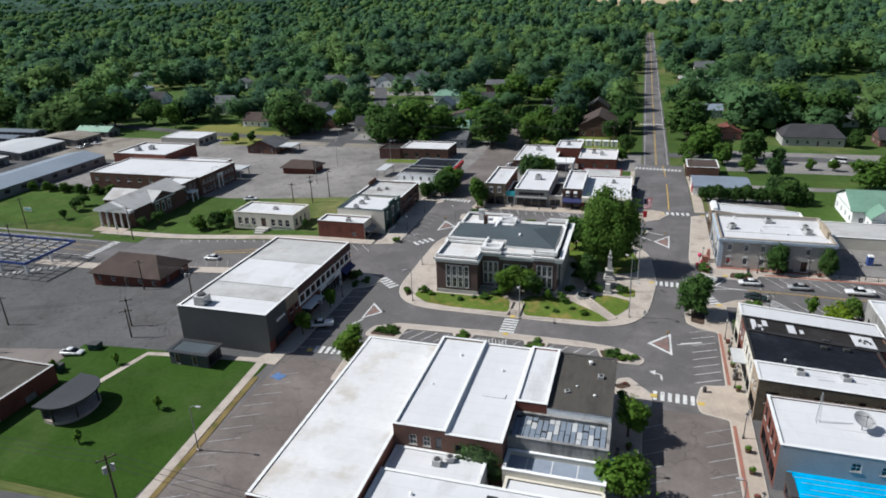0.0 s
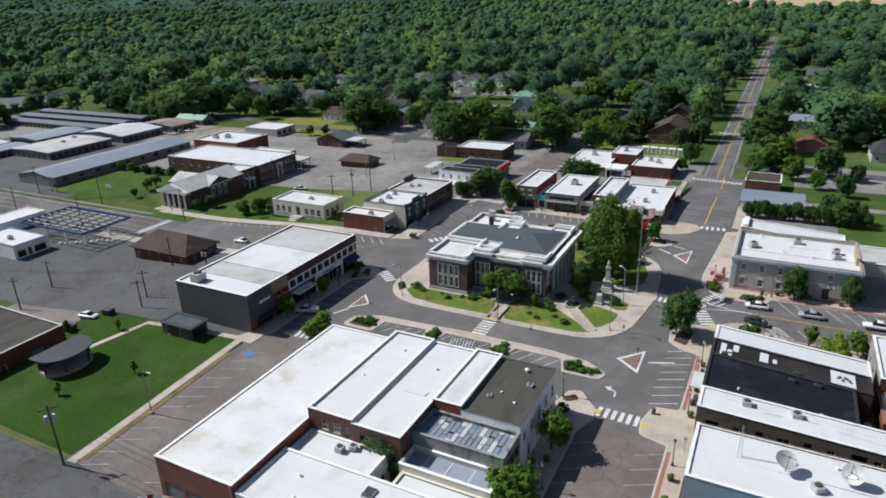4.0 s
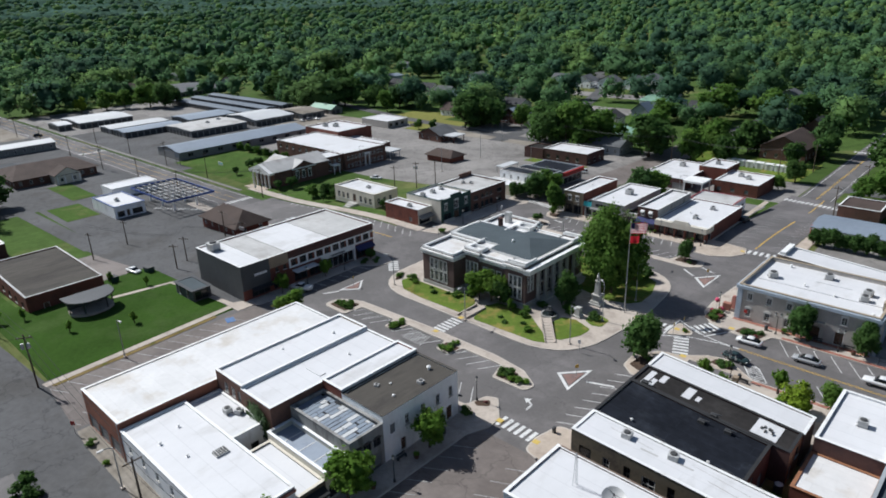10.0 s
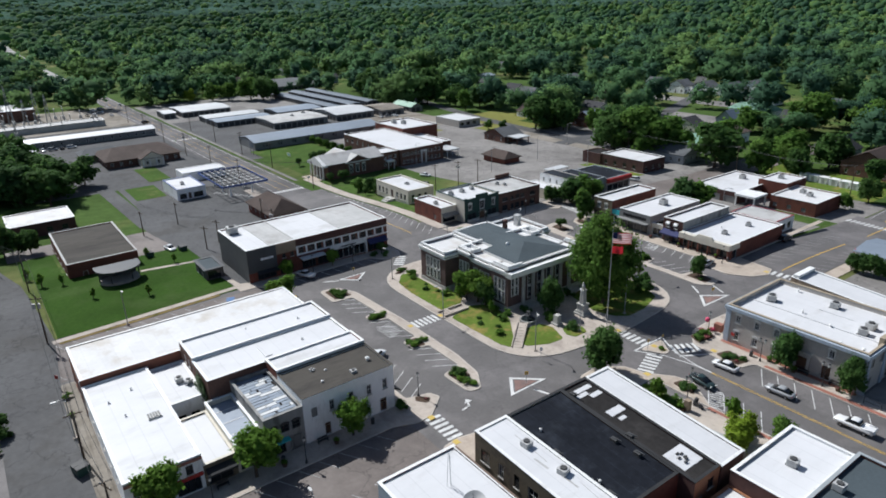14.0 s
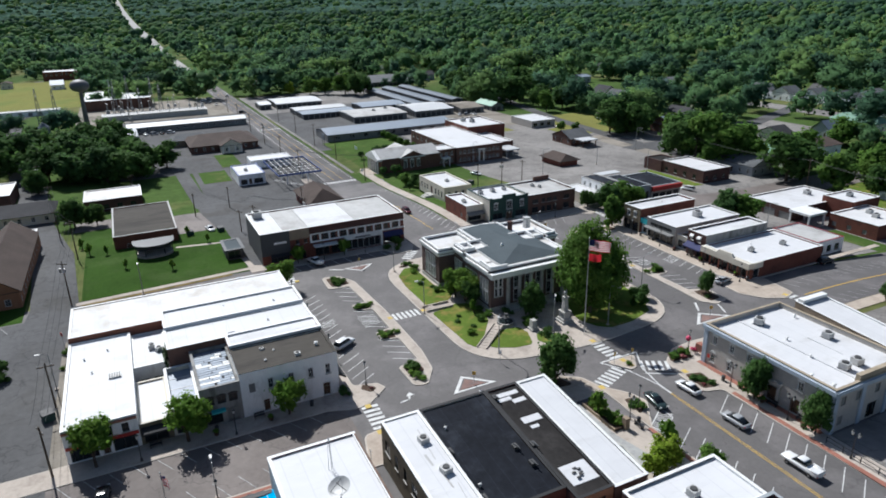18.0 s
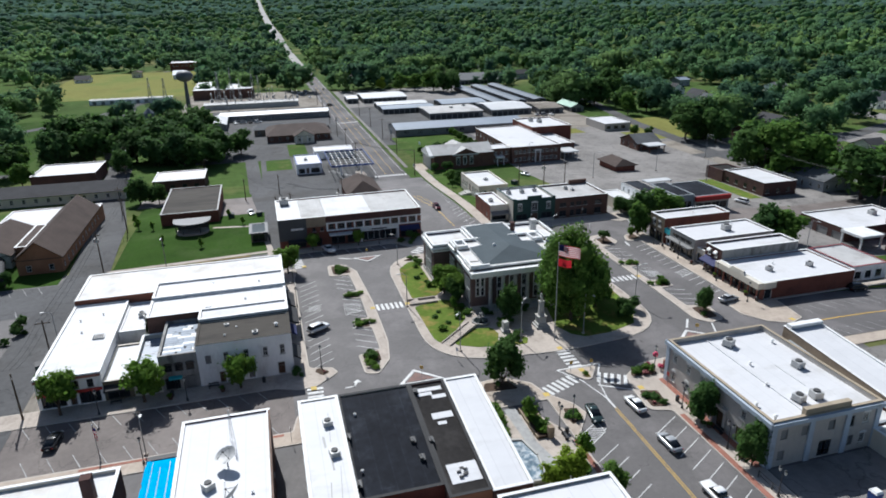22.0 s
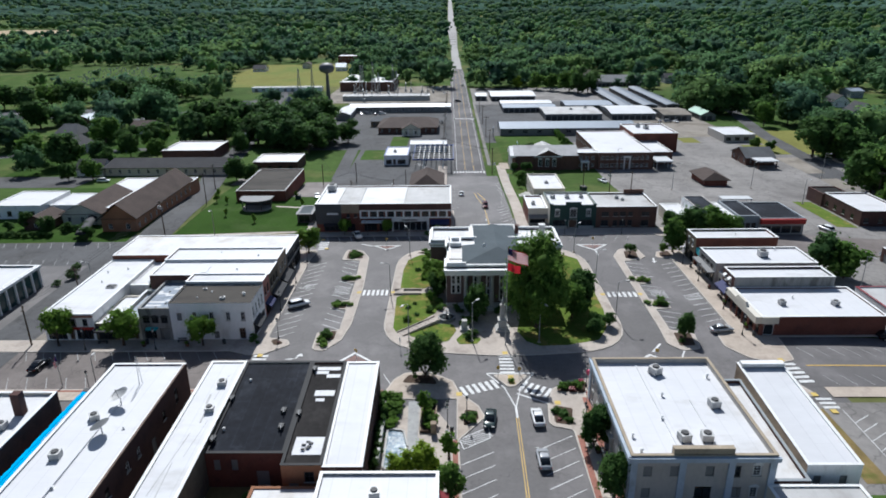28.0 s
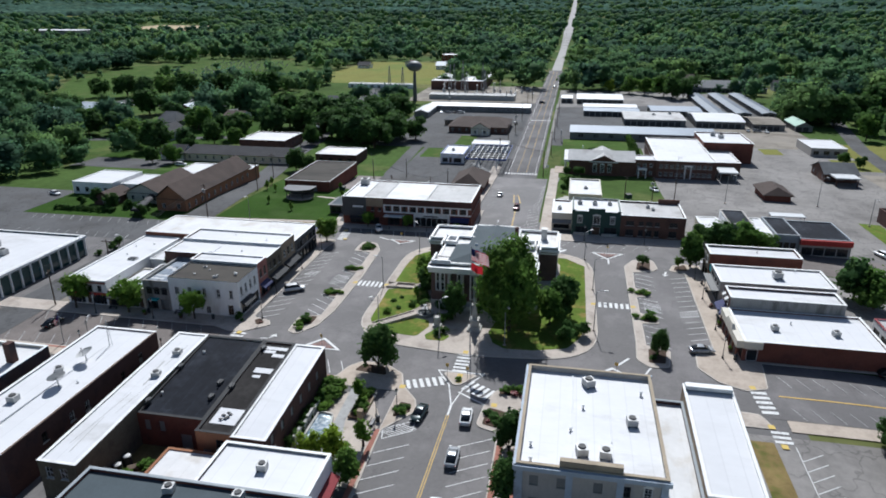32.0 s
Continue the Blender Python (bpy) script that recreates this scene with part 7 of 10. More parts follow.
def foliage(seed, R, H, lumps, cards, size, core=0.74, squash=1.0, cone=0.0, body=0.62):
    """A crown as triangles: rounded lumps, and many small leaf clumps on them. It spans 0..H in height."""
    r = np.random.default_rng(seed)
    z = r.uniform(-0.66, 0.68, lumps)
    reach = np.where(z < 0, 0.72 - 0.55 * z * z, 0.70 * np.sqrt(np.maximum(0.05, 1 - (z / 0.8) ** 2)))
    turn, out = r.uniform(0, 2 * math.pi, lumps), np.sqrt(r.uniform(0.15, 1.25, lumps)) * reach
    c = np.stack([out * np.cos(turn), out * np.sin(turn), z], 1)
    rad = r.uniform(0.24, 0.42, lumps)
    c[0], rad[0] = (0, 0, 0.05), body
    if cone:
        k = 1 - cone * (c[:, 2] * 0.5 + 0.5)
        c[:, :2] *= k[:, None]
        rad *= np.clip(k + 0.15, 0.3, 1.1)
    V, F, n = [], [], 0
    for i in range(lumps):
        bv, bf = (ICO2_V, ICO2_F) if i == 0 and body > 0.7 else (ICO_V, ICO_F)
        V.append(bv * (rad[i] * (core if i or body < 0.7 else 1.0) * r.uniform(0.88, 1.08, (len(bv), 1))) + c[i])
        F.append(bf + n)
        n += len(bv)
    if cards:
        which = r.integers(0, lumps, lumps * 14)
        d = r.normal(size=(len(which), 3)) + np.array((0, 0, 0.25))
        d /= np.linalg.norm(d, axis=1)[:, None]
        q = c[which] + d * (rad[which] * r.uniform(0.78, 1.16, len(which)))[:, None]
        keep = np.ones(len(q), bool)
        for i in range(lumps):
            keep &= (np.linalg.norm(q - c[i], axis=1) > rad[i] * 0.72) | (which == i)
        q, d = q[keep], d[keep]
        fat = r.uniform(0.05, 0.13, len(q))
        k = r.integers(0, len(q), cards)
        off = r.normal(size=(cards, 3))
        p = q[k] + off * fat[k][:, None]
        d = d[k] * 0.75 + off * 0.25 + r.normal(size=(cards, 3)) * 0.42 + np.array((0, 0, 0.3))
        d /= np.linalg.norm(d, axis=1)[:, None]
        a = np.cross(d, r.normal(size=d.shape))
        a /= np.linalg.norm(a, axis=1)[:, None]
        b = np.cross(d, a)
        sz = size / R * r.uniform(0.55, 1.35, (cards, 1))
        q = np.stack([p - a * sz - b * sz * 0.5, p + a * sz * 0.9 - b * sz * 0.8 + d * sz * 0.2, p + a * sz + b * sz * 0.7, p - a * sz * 0.8 + b * sz + d * sz * 0.25], 1).reshape(-1, 3)
        k = np.arange(cards)[:, None] * 4 + n
        F.append(np.concatenate([k + [0, 1, 2], k + [0, 2, 3]], 0))
        V.append(q)
    V, F = np.concatenate(V), np.concatenate(F)
    V = V * (R / 1.08, R / 1.08, H / 2.16 * squash)
    V[:, 2] += H / 2
    return V, F


def leaf_normals(V, F, centre, radius, height, soft):
    """Normals of a crown's points: each leaf's own, blended with the direction outward from the crown's middle."""
    N = np.zeros_like(V)
    f = np.cross(V[F[:, 1]] - V[F[:, 0]], V[F[:, 2]] - V[F[:, 0]])
    f /= np.linalg.norm(f, axis=1)[:, None] + 1e-9
    for k in range(3):
        np.add.at(N, F[:, k], f)
    N /= np.linalg.norm(N, axis=1)[:, None] + 1e-9
    out = (V - centre) / (radius, radius, height)
    out /= np.linalg.norm(out, axis=1)[:, None] + 1e-9
    N = N * (1 - soft) + out * soft
    return N / (np.linalg.norm(N, axis=1)[:, None] + 1e-9)


def mesh_of(name, V, F, mat, smooth=False, normals=None):
    me = bpy.data.meshes.new(name)
    me.vertices.add(len(V))
    me.vertices.foreach_set("co", np.asarray(V, np.float32).ravel())
    me.loops.add(len(F) * 3)
    me.loops.foreach_set("vertex_index", np.asarray(F, np.int32).ravel())
    me.polygons.add(len(F))
    me.polygons.foreach_set("loop_start", np.arange(len(F), dtype=np.int32) * 3)
    me.polygons.foreach_set("loop_total", np.full(len(F), 3, np.int32))
    if smooth:
        me.polygons.foreach_set("use_smooth", np.ones(len(F), bool))
    me.materials.append(MATS[mat])
    me.update(calc_edges=True)
    if normals is not None:
        me.attributes.new("custom_normal", "FLOAT_VECTOR", "POINT").data.foreach_set("vector", np.asarray(normals, np.float32).ravel())
    return me


def trunk_shape(H, R, seed, bare=0.28):
    """A tapered trunk that forks into limbs."""
    r = random.Random(seed)
    s = Shape()
    base = 0.022 * H + 0.07
    fork = H * bare
    s.tube((0, 0, -0.3), (0, 0, fork), base, base * 0.72, 8)
    for k in range(5):
        a = 2 * math.pi * (k + r.random() * 0.6) / 5
        tip = (math.cos(a) * R * 0.6, math.sin(a) * R * 0.6, fork + (H - fork) * r.uniform(0.35, 0.75))
        mid = (tip[0] * 0.45, tip[1] * 0.45, fork + (tip[2] - fork) * 0.55)
        s.tube((0, 0, fork * 0.92), mid, base * 0.5, base * 0.3, 6)
        s.tube(mid, tip, base * 0.3, base * 0.1, 5)
    return s


TREE_KINDS = {}


def tree_kind(key, H, R, mat, lumps, cards, size, label, seed, bare=0.28, cone=0.0, name="tree", core=0.72):
    low = H * bare * 0.75
    V, F = foliage(seed, R, H - low, lumps, cards, size, core, 1.0, cone)
    V[:, 2] += low
    N = leaf_normals(V, F, (0, 0, low + (H - low) * 0.42), R, (H - low) / 2, 0.2)
    TREE_KINDS[key] = (mesh_of("crown", V, F, mat, normals=N), trunk_shape(H, R, seed, bare).mesh("trunk", "bark"), label, name, H)


def tree(key, x, y, h, turn=0.0, wide=1.0, z=None, label=""):
    crown, trunk, lab, name, H = TREE_KINDS[key]
    k = h / H
    ob = thing(name, label or lab, "tree", Matrix.Translation((x, y, gz(x, y) if z is None else z)) @ Matrix.Rotation(turn, 4, "Z") @ Matrix.Diagonal((k * wide, k * wide, k, 1)))
    part("trunk", trunk, "", ob)
    part("crown", crown, "", ob)
    return ob


tree_kind("oak", 18.5, 8.0, "leaf_oak", 60, 15000, 0.26, "tall full-leaved green oak on the courthouse lawn", 3, 0.12, core=0.7)
for i in range(3):
    tree_kind("round%d" % i, 10, 5.0, "leaf", 20, 1900, 0.36, "broad round green shade tree", 20 + i, 0.16)
    tree_kind("dark%d" % i, 12, 5.4, "leaf_dark", 24, 2000, 0.41, "dense dark green shade tree", 30 + i, 0.12)
    tree_kind("blue%d" % i, 13, 5.6, "leaf_blue", 26, 2000, 0.43, "tall deep green tree with a ragged crown", 50 + i, 0.14)
tree_kind("fresh", 6.5, 3.2, "leaf_fresh", 18, 3600, 0.17, "bright green street tree with a full round crown", 40, 0.2)
tree_kind("street", 7, 2.9, "leaf_fresh", 14, 2300, 0.17, "light green street tree with an open crown", 41, 0.22)
tree_kind("street_dark", 8, 3.6, "leaf_dark", 20, 4200, 0.19, "dense dark green street tree", 42, 0.08, 0.35)
tree_kind("lime", 4.6, 2.2, "leaf_lime", 14, 2000, 0.14, "small yellow-green ornamental tree", 43, 0.2)
tree_kind("column", 9.5, 2.8, "leaf", 20, 2600, 0.22, "tapering upright green tree", 44, 0.08, 0.6)
tree_kind("small", 4.5, 2.0, "leaf_dark", 12, 1300, 0.15, "small clipped dark green tree", 45, 0.14)
tree_kind("sapling", 3.2, 1.0, "leaf_fresh", 8, 380, 0.12, "slender young tree on open grass", 46, 0.3)

SHRUBS = {}
for key, R, H, mt, cards, sz in (("ball", 1.6, 2.4, "leaf_dark", 900, 0.14), ("bush", 1.1, 1.3, "leaf", 500, 0.12), ("low", 0.8, 0.7, "leaf_dark", 300, 0.1), ("hedge", 1.3, 1.5, "leaf_dark", 500, 0.13), ("light", 0.9, 0.9, "leaf_fresh", 350, 0.11), ("red", 0.6, 0.55, "flower_red", 220, 0.09), ("pink", 0.7, 0.8, "flower_pink", 240, 0.1)):
    V, F = foliage(70 + len(SHRUBS), R, H, 9, cards, sz)
    SHRUBS[key] = mesh_of("foliage", V, F, mt)
SHRUB_LABELS = {"ball": "large rounded dark green shrub", "bush": "leafy green bush in a bed", "low": "low clipped dark green shrub", "hedge": "dense dark hedge shrub", "light": "bright green low shrub", "red": "patch of red bedding flowers", "pink": "bush with pink blossoms"}


def shrub(key, x, y, k=1.0, z=0.15, group="", flat=1.0):
    ob = new("flower_bed" if key in ("red", "pink") else "shrub", SHRUBS[key])
    ob.matrix_basis = Matrix.Translation((x, y, gz(x, y) + z - 0.08)) @ Matrix.Rotation(x * 3.1 + y, 4, "Z") @ Matrix.Diagonal((k, k, k * flat, 1))
    return tagged(ob, SHRUB_LABELS[key], "shrub" if key not in ("red", "pink") else "flowers", group)


# round the square
tree("oak", -4.8, 141.2, 18.6, 0.4, 0.79)
tree("dark0", -13, 150.5, 8.5, 1.0, 0.9, 0.15)
tree("round1", -8.8, 148.6, 7.5, 2.0, 0.9, 0.15)
tree("dark1", -8.6, 130.4, 7.2, 0.5, 0.75, 0.15, "small dark green tree beside the columns")
tree("fresh", -23.8, 121.4, 6.4, 0.2, 1.0, 0.15)
tree("street", -21.4, 122.4, 6.2, 1.2, 1.2, 0.15)
tree("dark2", -19.0, 122.4, 5.4, 2.2, 0.9, 0.15, "dark green ornamental tree by the courthouse wall")
tree("sapling", -15.6, 121.2, 3.0, 0, 1, 0.15)
tree("small", -4.6, 152.0, 3.6, 0.0, 0.8, 0.15)
tree("street_dark", 12.6, 121.0, 8.6, 0.3, 1.0, 0.15)
tree("street", 1.4, 80.6, 6.4, 0.3, 1.0, 0.15)
tree("street", 1.2, 66.2, 7.4, 1.7, 1.15, 0.15)
tree("street", 1.3, 54.4, 7.6, 2.9, 0.95, 0.15, "upright green street tree before the white store")
tree("street_dark", 30.6, 144.7, 6.9, 0.5, 0.85, 0.15)
tree("street_dark", 40.4, 145.2, 6.6, 1.5, 0.8, 0.15)
tree("lime", 36.4, 121.6, 5.2, 0.4, 1.0, 0.15)
tree("lime", 37.4, 118.8, 4.8, 1.4, 1.0, 0.15)
tree("round1", 40.4, 125.0, 4.6, 0.0, 0.85, 0.15, "small green street tree by the red awning")
tree("sapling", 33.1, 124.8, 4.6, 1.0, 1.1, 0.15)
tree("sapling", 23.0, 121.2, 4.0, 0.6, 1.2, 0.5)
tree("fresh", -45.2, 90.4, 6.4, 0.9, 1.08, 0.1)
tree("street_dark", -0.6, 167.6, 5.2, 0.7, 0.85, 0.15, "dense green tree in a parking island")
tree("small", -42.8, 168.6, 3.0, 0.4, 1.25, 0.15)
tree("column", -44.6, 179.4, 8.8, 0.0, 1.35, 0.15)
tree("dark0", -61.6, 184.2, 5.2, 2.0, 1.1, 0.1)
tree("street", -43.2, 176.6, 3.0, 0.0, 0.9, 0.15)
tree("blue0", -34.0, 210.5, 9.2, 0.6, 1.1)
tree("round0", -30.2, 213.0, 8.6, 1.8, 1.2)
tree("dark1", -57.2, 188.4, 7.6, 0.4, 1.2)
tree("round0", -56.6, 193.6, 8.0, 1.4, 1.15)
tree("round2", -58.0, 199.0, 5.2, 2.4, 1.2)
tree("street", -58.6, 108.6, 4.6, 0.0, 0.8, 0.15)
tree("street", -58.8, 97.2, 4.8, 0.7, 0.9, 0.15)
tree("small", -58.4, 122.0, 3.0, 0.0, 1.0, 0.15)
for x, y, k in ((-2.6, 151.6, 1.4), (-5.2, 154.4, 1.3)):
    shrub("ball", x, y, k)
for key, x, y, k in (("hedge", -1.2, 128.4, 1.0), ("hedge", -2.0, 129.6, 0.9), ("bush", -6.4, 127.9, 1.3), ("bush", -7.4, 129.2, 1.2), ("low", -13.4, 116.6, 1.1), ("low", -10.6, 118.4, 1.0), ("light", -8.0, 116.8, 1.2), ("low", -15.4, 118.0, 0.9), ("bush", -12.2, 121.0, 1.0), ("bush", -28.6, 119.6, 1.1), ("low", -33.4, 118.0, 1.3), ("low", -35.6, 119.4, 0.8), ("low", -30.8, 119.2, 1.0), ("bush", -42.0, 120.0, 1.2), ("light", -40.2, 119.0, 1.0), ("bush", -45.4, 119.0, 0.9), ("low", -46.0, 120.4, 1.0), ("bush", -26.4, 121.8, 1.2), ("hedge", -11.6, 126.6, 1.1), ("hedge", -11.4, 134.6, 1.0), ("hedge", -11.6, 138.6, 1.2), ("bush", -16.2, 122.8, 0.9), ("bush", -13.2, 123.2, 1.0)):
    shrub(key, x, y, k)
for key, x, y, k in (("low", -29.8, 102.2, 1.1), ("low", -28.6, 103.2, 1.1), ("light", -28.6, 101.9, 1.0), ("low", -16.4, 102.2, 1.1), ("low", -15.0, 103.2, 1.2), ("light", -14.6, 102.0, 1.0), ("hedge", -1.4, 102.6, 1.0), ("hedge", -2.6, 102.0, 0.9), ("light", -0.4, 101.6, 1.0), ("red", -44.0, 101.6, 0.9), ("bush", -42.6, 102.6, 0.9), ("low", -42.2, 101.4, 1.0), ("low", -43.4, 103.6, 1.1), ("low", -44.8, 102.8, 1.0), ("low", -27.6, 167.4, 1.2), ("low", -26.4, 167.6, 1.1), ("light", -26.2, 168.2, 0.9), ("bush", -15.2, 167.6, 1.3), ("low", -14.0, 168.0, 1.1), ("low", 0.9, 166.6, 1.1), ("ball", 0.4, 89.6, 0.75), ("low", 22.4, 141.4, 1.2), ("low", 23.6, 141.8, 1.2), ("low", 24.6, 142.2, 1.2), ("low", 22.2, 140.9, 1.3), ("low", 23.2, 141.9, 1.3), ("red", 24.4, 140.9, 0.8), ("low", 15.2, 143.8, 1.4), ("bush", 15.6, 145.2, 1.1), ("bush", 16.0, 142.8, 1.0), ("pink", 14.6, 146.0, 1.0), ("pink", 15.6, 147.6, 0.9), ("red", 16.4, 144.2, 1.4), ("low", 23.0, 127.8, 1.1), ("low", 23.8, 127.0, 1.1), ("bush", 24.6, 128.0, 0.9), ("low", 22.8, 128.4, 1.0), ("light", 13.8, 134.8, 0.75), ("red", 0.4, 93.9, 0.7), ("bush", -60.0, 123.6, 1.2), ("hedge", -57.6, 119.6, 1.0), ("hedge", -56.0, 121.8, 1.0), ("bush", -58.2, 147.0, 1.1)):
    shrub(key, x, y, k)
for y in [-0.4 + 1.5 * k for k in range(3)] + [3.8 + 1.5 * k for k in range(4)] + [10.3 + 1.6 * k for k in range(6)]:
    shrub("hedge", -58.8, y, 1.0, 0.1, "hedge before the chapel")
for key, x, y, k in (("ball", -30.0, 40.0, 1.0), ("ball", -32.4, 38.6, 0.8), ("hedge", -26.4, 38.4, 0.9), ("ball", -64.4, 4.0, 1.2), ("ball", -63.2, 20.5, 1.2), ("ball", -62.4, 27.0, 1.3)):
    shrub(key, x, y, k, 0.05)
# planting beds in the noses of the parking islands
for x, y0, y1 in ((-29.0, 101.6, 104.6), (-15.3, 101.8, 104.8), (-27.2, 165.0, 168.4), (-14.8, 165.0, 168.6)):
    for k in range(4):
        shrub("light" if k % 2 else "bush", x + 0.5 * math.sin(3 * k + x), y0 + (y1 - y0) * k / 3, 0.85, 0.16, "low shrubs in the parking islands", 0.8)
for k in range(5):
    shrub("bush" if k % 2 else "light", -2.4 + 1.05 * k, 102.0 + 0.35 * math.sin(2.0 * k), 0.95, 0.16, "low shrubs in the parking islands", 0.8)
    shrub("bush" if k % 2 else "low", -45.6 + 1.1 * k, 101.4 + 0.3 * math.sin(2.3 * k), 0.95, 0.16, "low shrubs in the parking islands", 0.9)
# pocket park
for k in range(9):
    shrub("hedge", 22.4 + 1.6 * k, 115.0, 0.72, 0.15, "hedge along the wall", 1.9)
for key, x, y, k in (("bush", 20.2, 116.0, 1.9), ("light", 21.4, 116.6, 1.7), ("bush", 22.4, 116.0, 1.7), ("light", 20.4, 117.4, 1.1), ("light", 25.9, 116.0, 1.4), ("light", 23.6, 121.8, 1.3), ("bush", 25.2, 122.2, 1.2), ("light", 26.6, 122.0, 1.1), ("light", 20.8, 122.2, 1.2), ("light", 34.6, 122.4, 1.2), ("bush", 36.0, 123.2, 1.2), ("bush", 23.4, 116.6, 1.1), ("light", 24.8, 117.0, 1.0), ("bush", 21.2, 121.8, 0.9), ("light", 22.8, 121.4, 1.0), ("bush", 24.4, 121.9, 0.9), ("light", 26.0, 121.6, 0.9)):
    shrub(key, x, y, k, 0.4 if y > 120 else 0.15)
# ivy on the brick back wall
V, F = foliage(91, 3.6, 7.0, 14, 2600, 0.17)
V[:, 1] *= 0.16
ob = new("ivy", mesh_of("ivy", V, F, "ivy"))
ob.matrix_basis = Matrix.Translation((-16.8, 65.25, 0.1))
tagged(ob, "dense dark ivy climbing a brick back wall", "ivy")
# church and office lawns
for x0, y0, x1, y1 in ((-212, 147, -158, 180), (-142, 147, -136, 152), (-118, 147, -88.5, 150.6), (-88, 147, -81, 150), (-132, 147.2, -110, 156)):
    draped("lawn", x0, y0, x1, y1, "grass_dull", 0.07, "green lawn beside the street")
draped("lawn_park", -100, 51, -60, 86, "grass_park_shaded", 0.09, "wide mown park lawn, its green darkened for cloud shade")
draped("lawn_park", -120, 49, -100, 57, "grass_park_shaded", 0.085, "grass strip beside the hall")
draped("lawn", -181, 88, -162, 98, "grass_dull", 0.08, "small lawn beside the petrol shop")
draped("lawn", -212, 98, -186, 106, "grass_dull", 0.085, "lawn strip by the road")
draped("lawn", -204, 232, -192, 240, "meadow", 0.065, "dry yellow-green grass patch")
draped("lawn", -186, 255, -166, 285, "meadow", 0.06, "dry yellow-green grass plot")
draped("lawn", -220, 266, -186, 300, "meadow", 0.06, "dry yellow-green grass plot")
draped("lawn", -96, 234, -70, 240, "grass", 0.06, "grass verge before the brick building")
draped("lawn", -18, 226.4, -2, 234, "grass_dull", 0.06, "grass plot beside the garage")
draped("lot", -20, 234, 1, 262, "lot_grey", 0.045, "pale yard round the brick store")
draped("lawn", -46, 262, -4, 292, "grass", 0.06, "green lawn before the church")
draped("lawn", 40, 176, 100, 230, "grass_dull", 0.045, "dry lawn round the white house")
draped("lawn", 21.6, 177.6, 38, 180.8, "dry_grass", 0.06, "strip of dry brown grass")
draped("lawn", -118, -10, -54.5, 40.6, "grass_park_shaded", 0.05, "grass round the chapel")
draped("lawn", -330, -46, -137, -8, "grass_park_shaded", 0.05, "rough grass among the trees")
draped("meadow", -632, -76, -424, 40, "meadow", 0.1, "wide yellow-green meadow", 12)
CEMETERY = [(-288, -202), (-298, -168), (-350, -108), (-410, -66), (-485, -82), (-640, -150), (-640, -196), (-560, -285), (-440, -300)]
structure("meadow_cemetery", Shape().face(*[(x, y, -2.88) for x, y in CEMETERY]), "grass_dull", "bright green mown cemetery grass")
draped("lot", -312, -150, -276, -66, "asphalt_old", 0.1, "grey gravelled yard beside the cemetery", 12)
draped("field", -140, 1660, 330, 2350, "field_tan", 1.0, "distant tan field beyond the woods", 60)
draped("field", -2700, 880, -2450, 960, "meadow", 1.0, "distant green field beyond the woods", 60)
draped("field", -1500, -900, -1290, -700, "field_tan", 1.0, "distant pale clearing beyond the woods", 60)
draped("field", -2400, -1900, -1700, -1300, "meadow", 1.0, "distant green field beyond the woods", 60)
for x, y, h, key, w in ((-174, 159.5, 4.6, "small", 1.3), (-176, 165, 4.2, "small", 1.3), (-171, 152, 3.6, "small", 1.1), (-139.4, 150, 3.8, "small", 1.2), (-137.4, 154, 4.6, "small", 1.2), (-120.5, 150.6, 4.8, "round0", 1.2), (-116.5, 153, 5.0, "dark1", 1.1), (-111, 152, 4.2, "small", 1.0), (-112.6, 149, 3.2, "small", 0.8), (-86.8, 151.6, 3.4, "small", 0.8), (-114.6, 156, 4.6, "round2", 1.0)):
    tree(key, x, y, h, x, w)
for k in range(14):
    shrub("hedge" if k % 3 else "bush", -206 + 2.6 * k, 178.4, 1.3, 0.1, "church hedge", 1.2)
for k in range(6):
    tree("round%d" % (k % 3), -210 + 7 * k, 177, 3.8, k)
for k in range(13):
    tree("dark%d" % (k % 3), 18.5 + 2.3 * k, 196.0 + 0.5 * (k % 2), 4.2 + 0.5 * (k % 3), k, 0.9, None, "rounded dark evergreen in a hedge row")
for x, y, h, key in ((38, 199, 7.5, "blue0"), (41, 196, 7.0, "dark1"), (44, 200, 6.0, "dark2"), (57, 247, 4.2, "round0"), (64, 246.5, 4.2, "round1"), (71, 247, 4.5, "round2"), (80, 247, 6.5, "round0"), (86, 243, 7, "dark0"), (43, 232, 7, "blue1"), (36, 240, 6, "round1"), (29, 250, 8, "round2"), (22, 262, 9, "round0"), (17, 254, 7, "round1"), (-4.6, 262, 8, "dark0"), (-6, 250, 5, "round1"), (48, 254, 6, "blue0"), (80, 284, 7, "dark1"), (17.5, 244, 5, "round2")):
    tree(key, x, y, h, x)
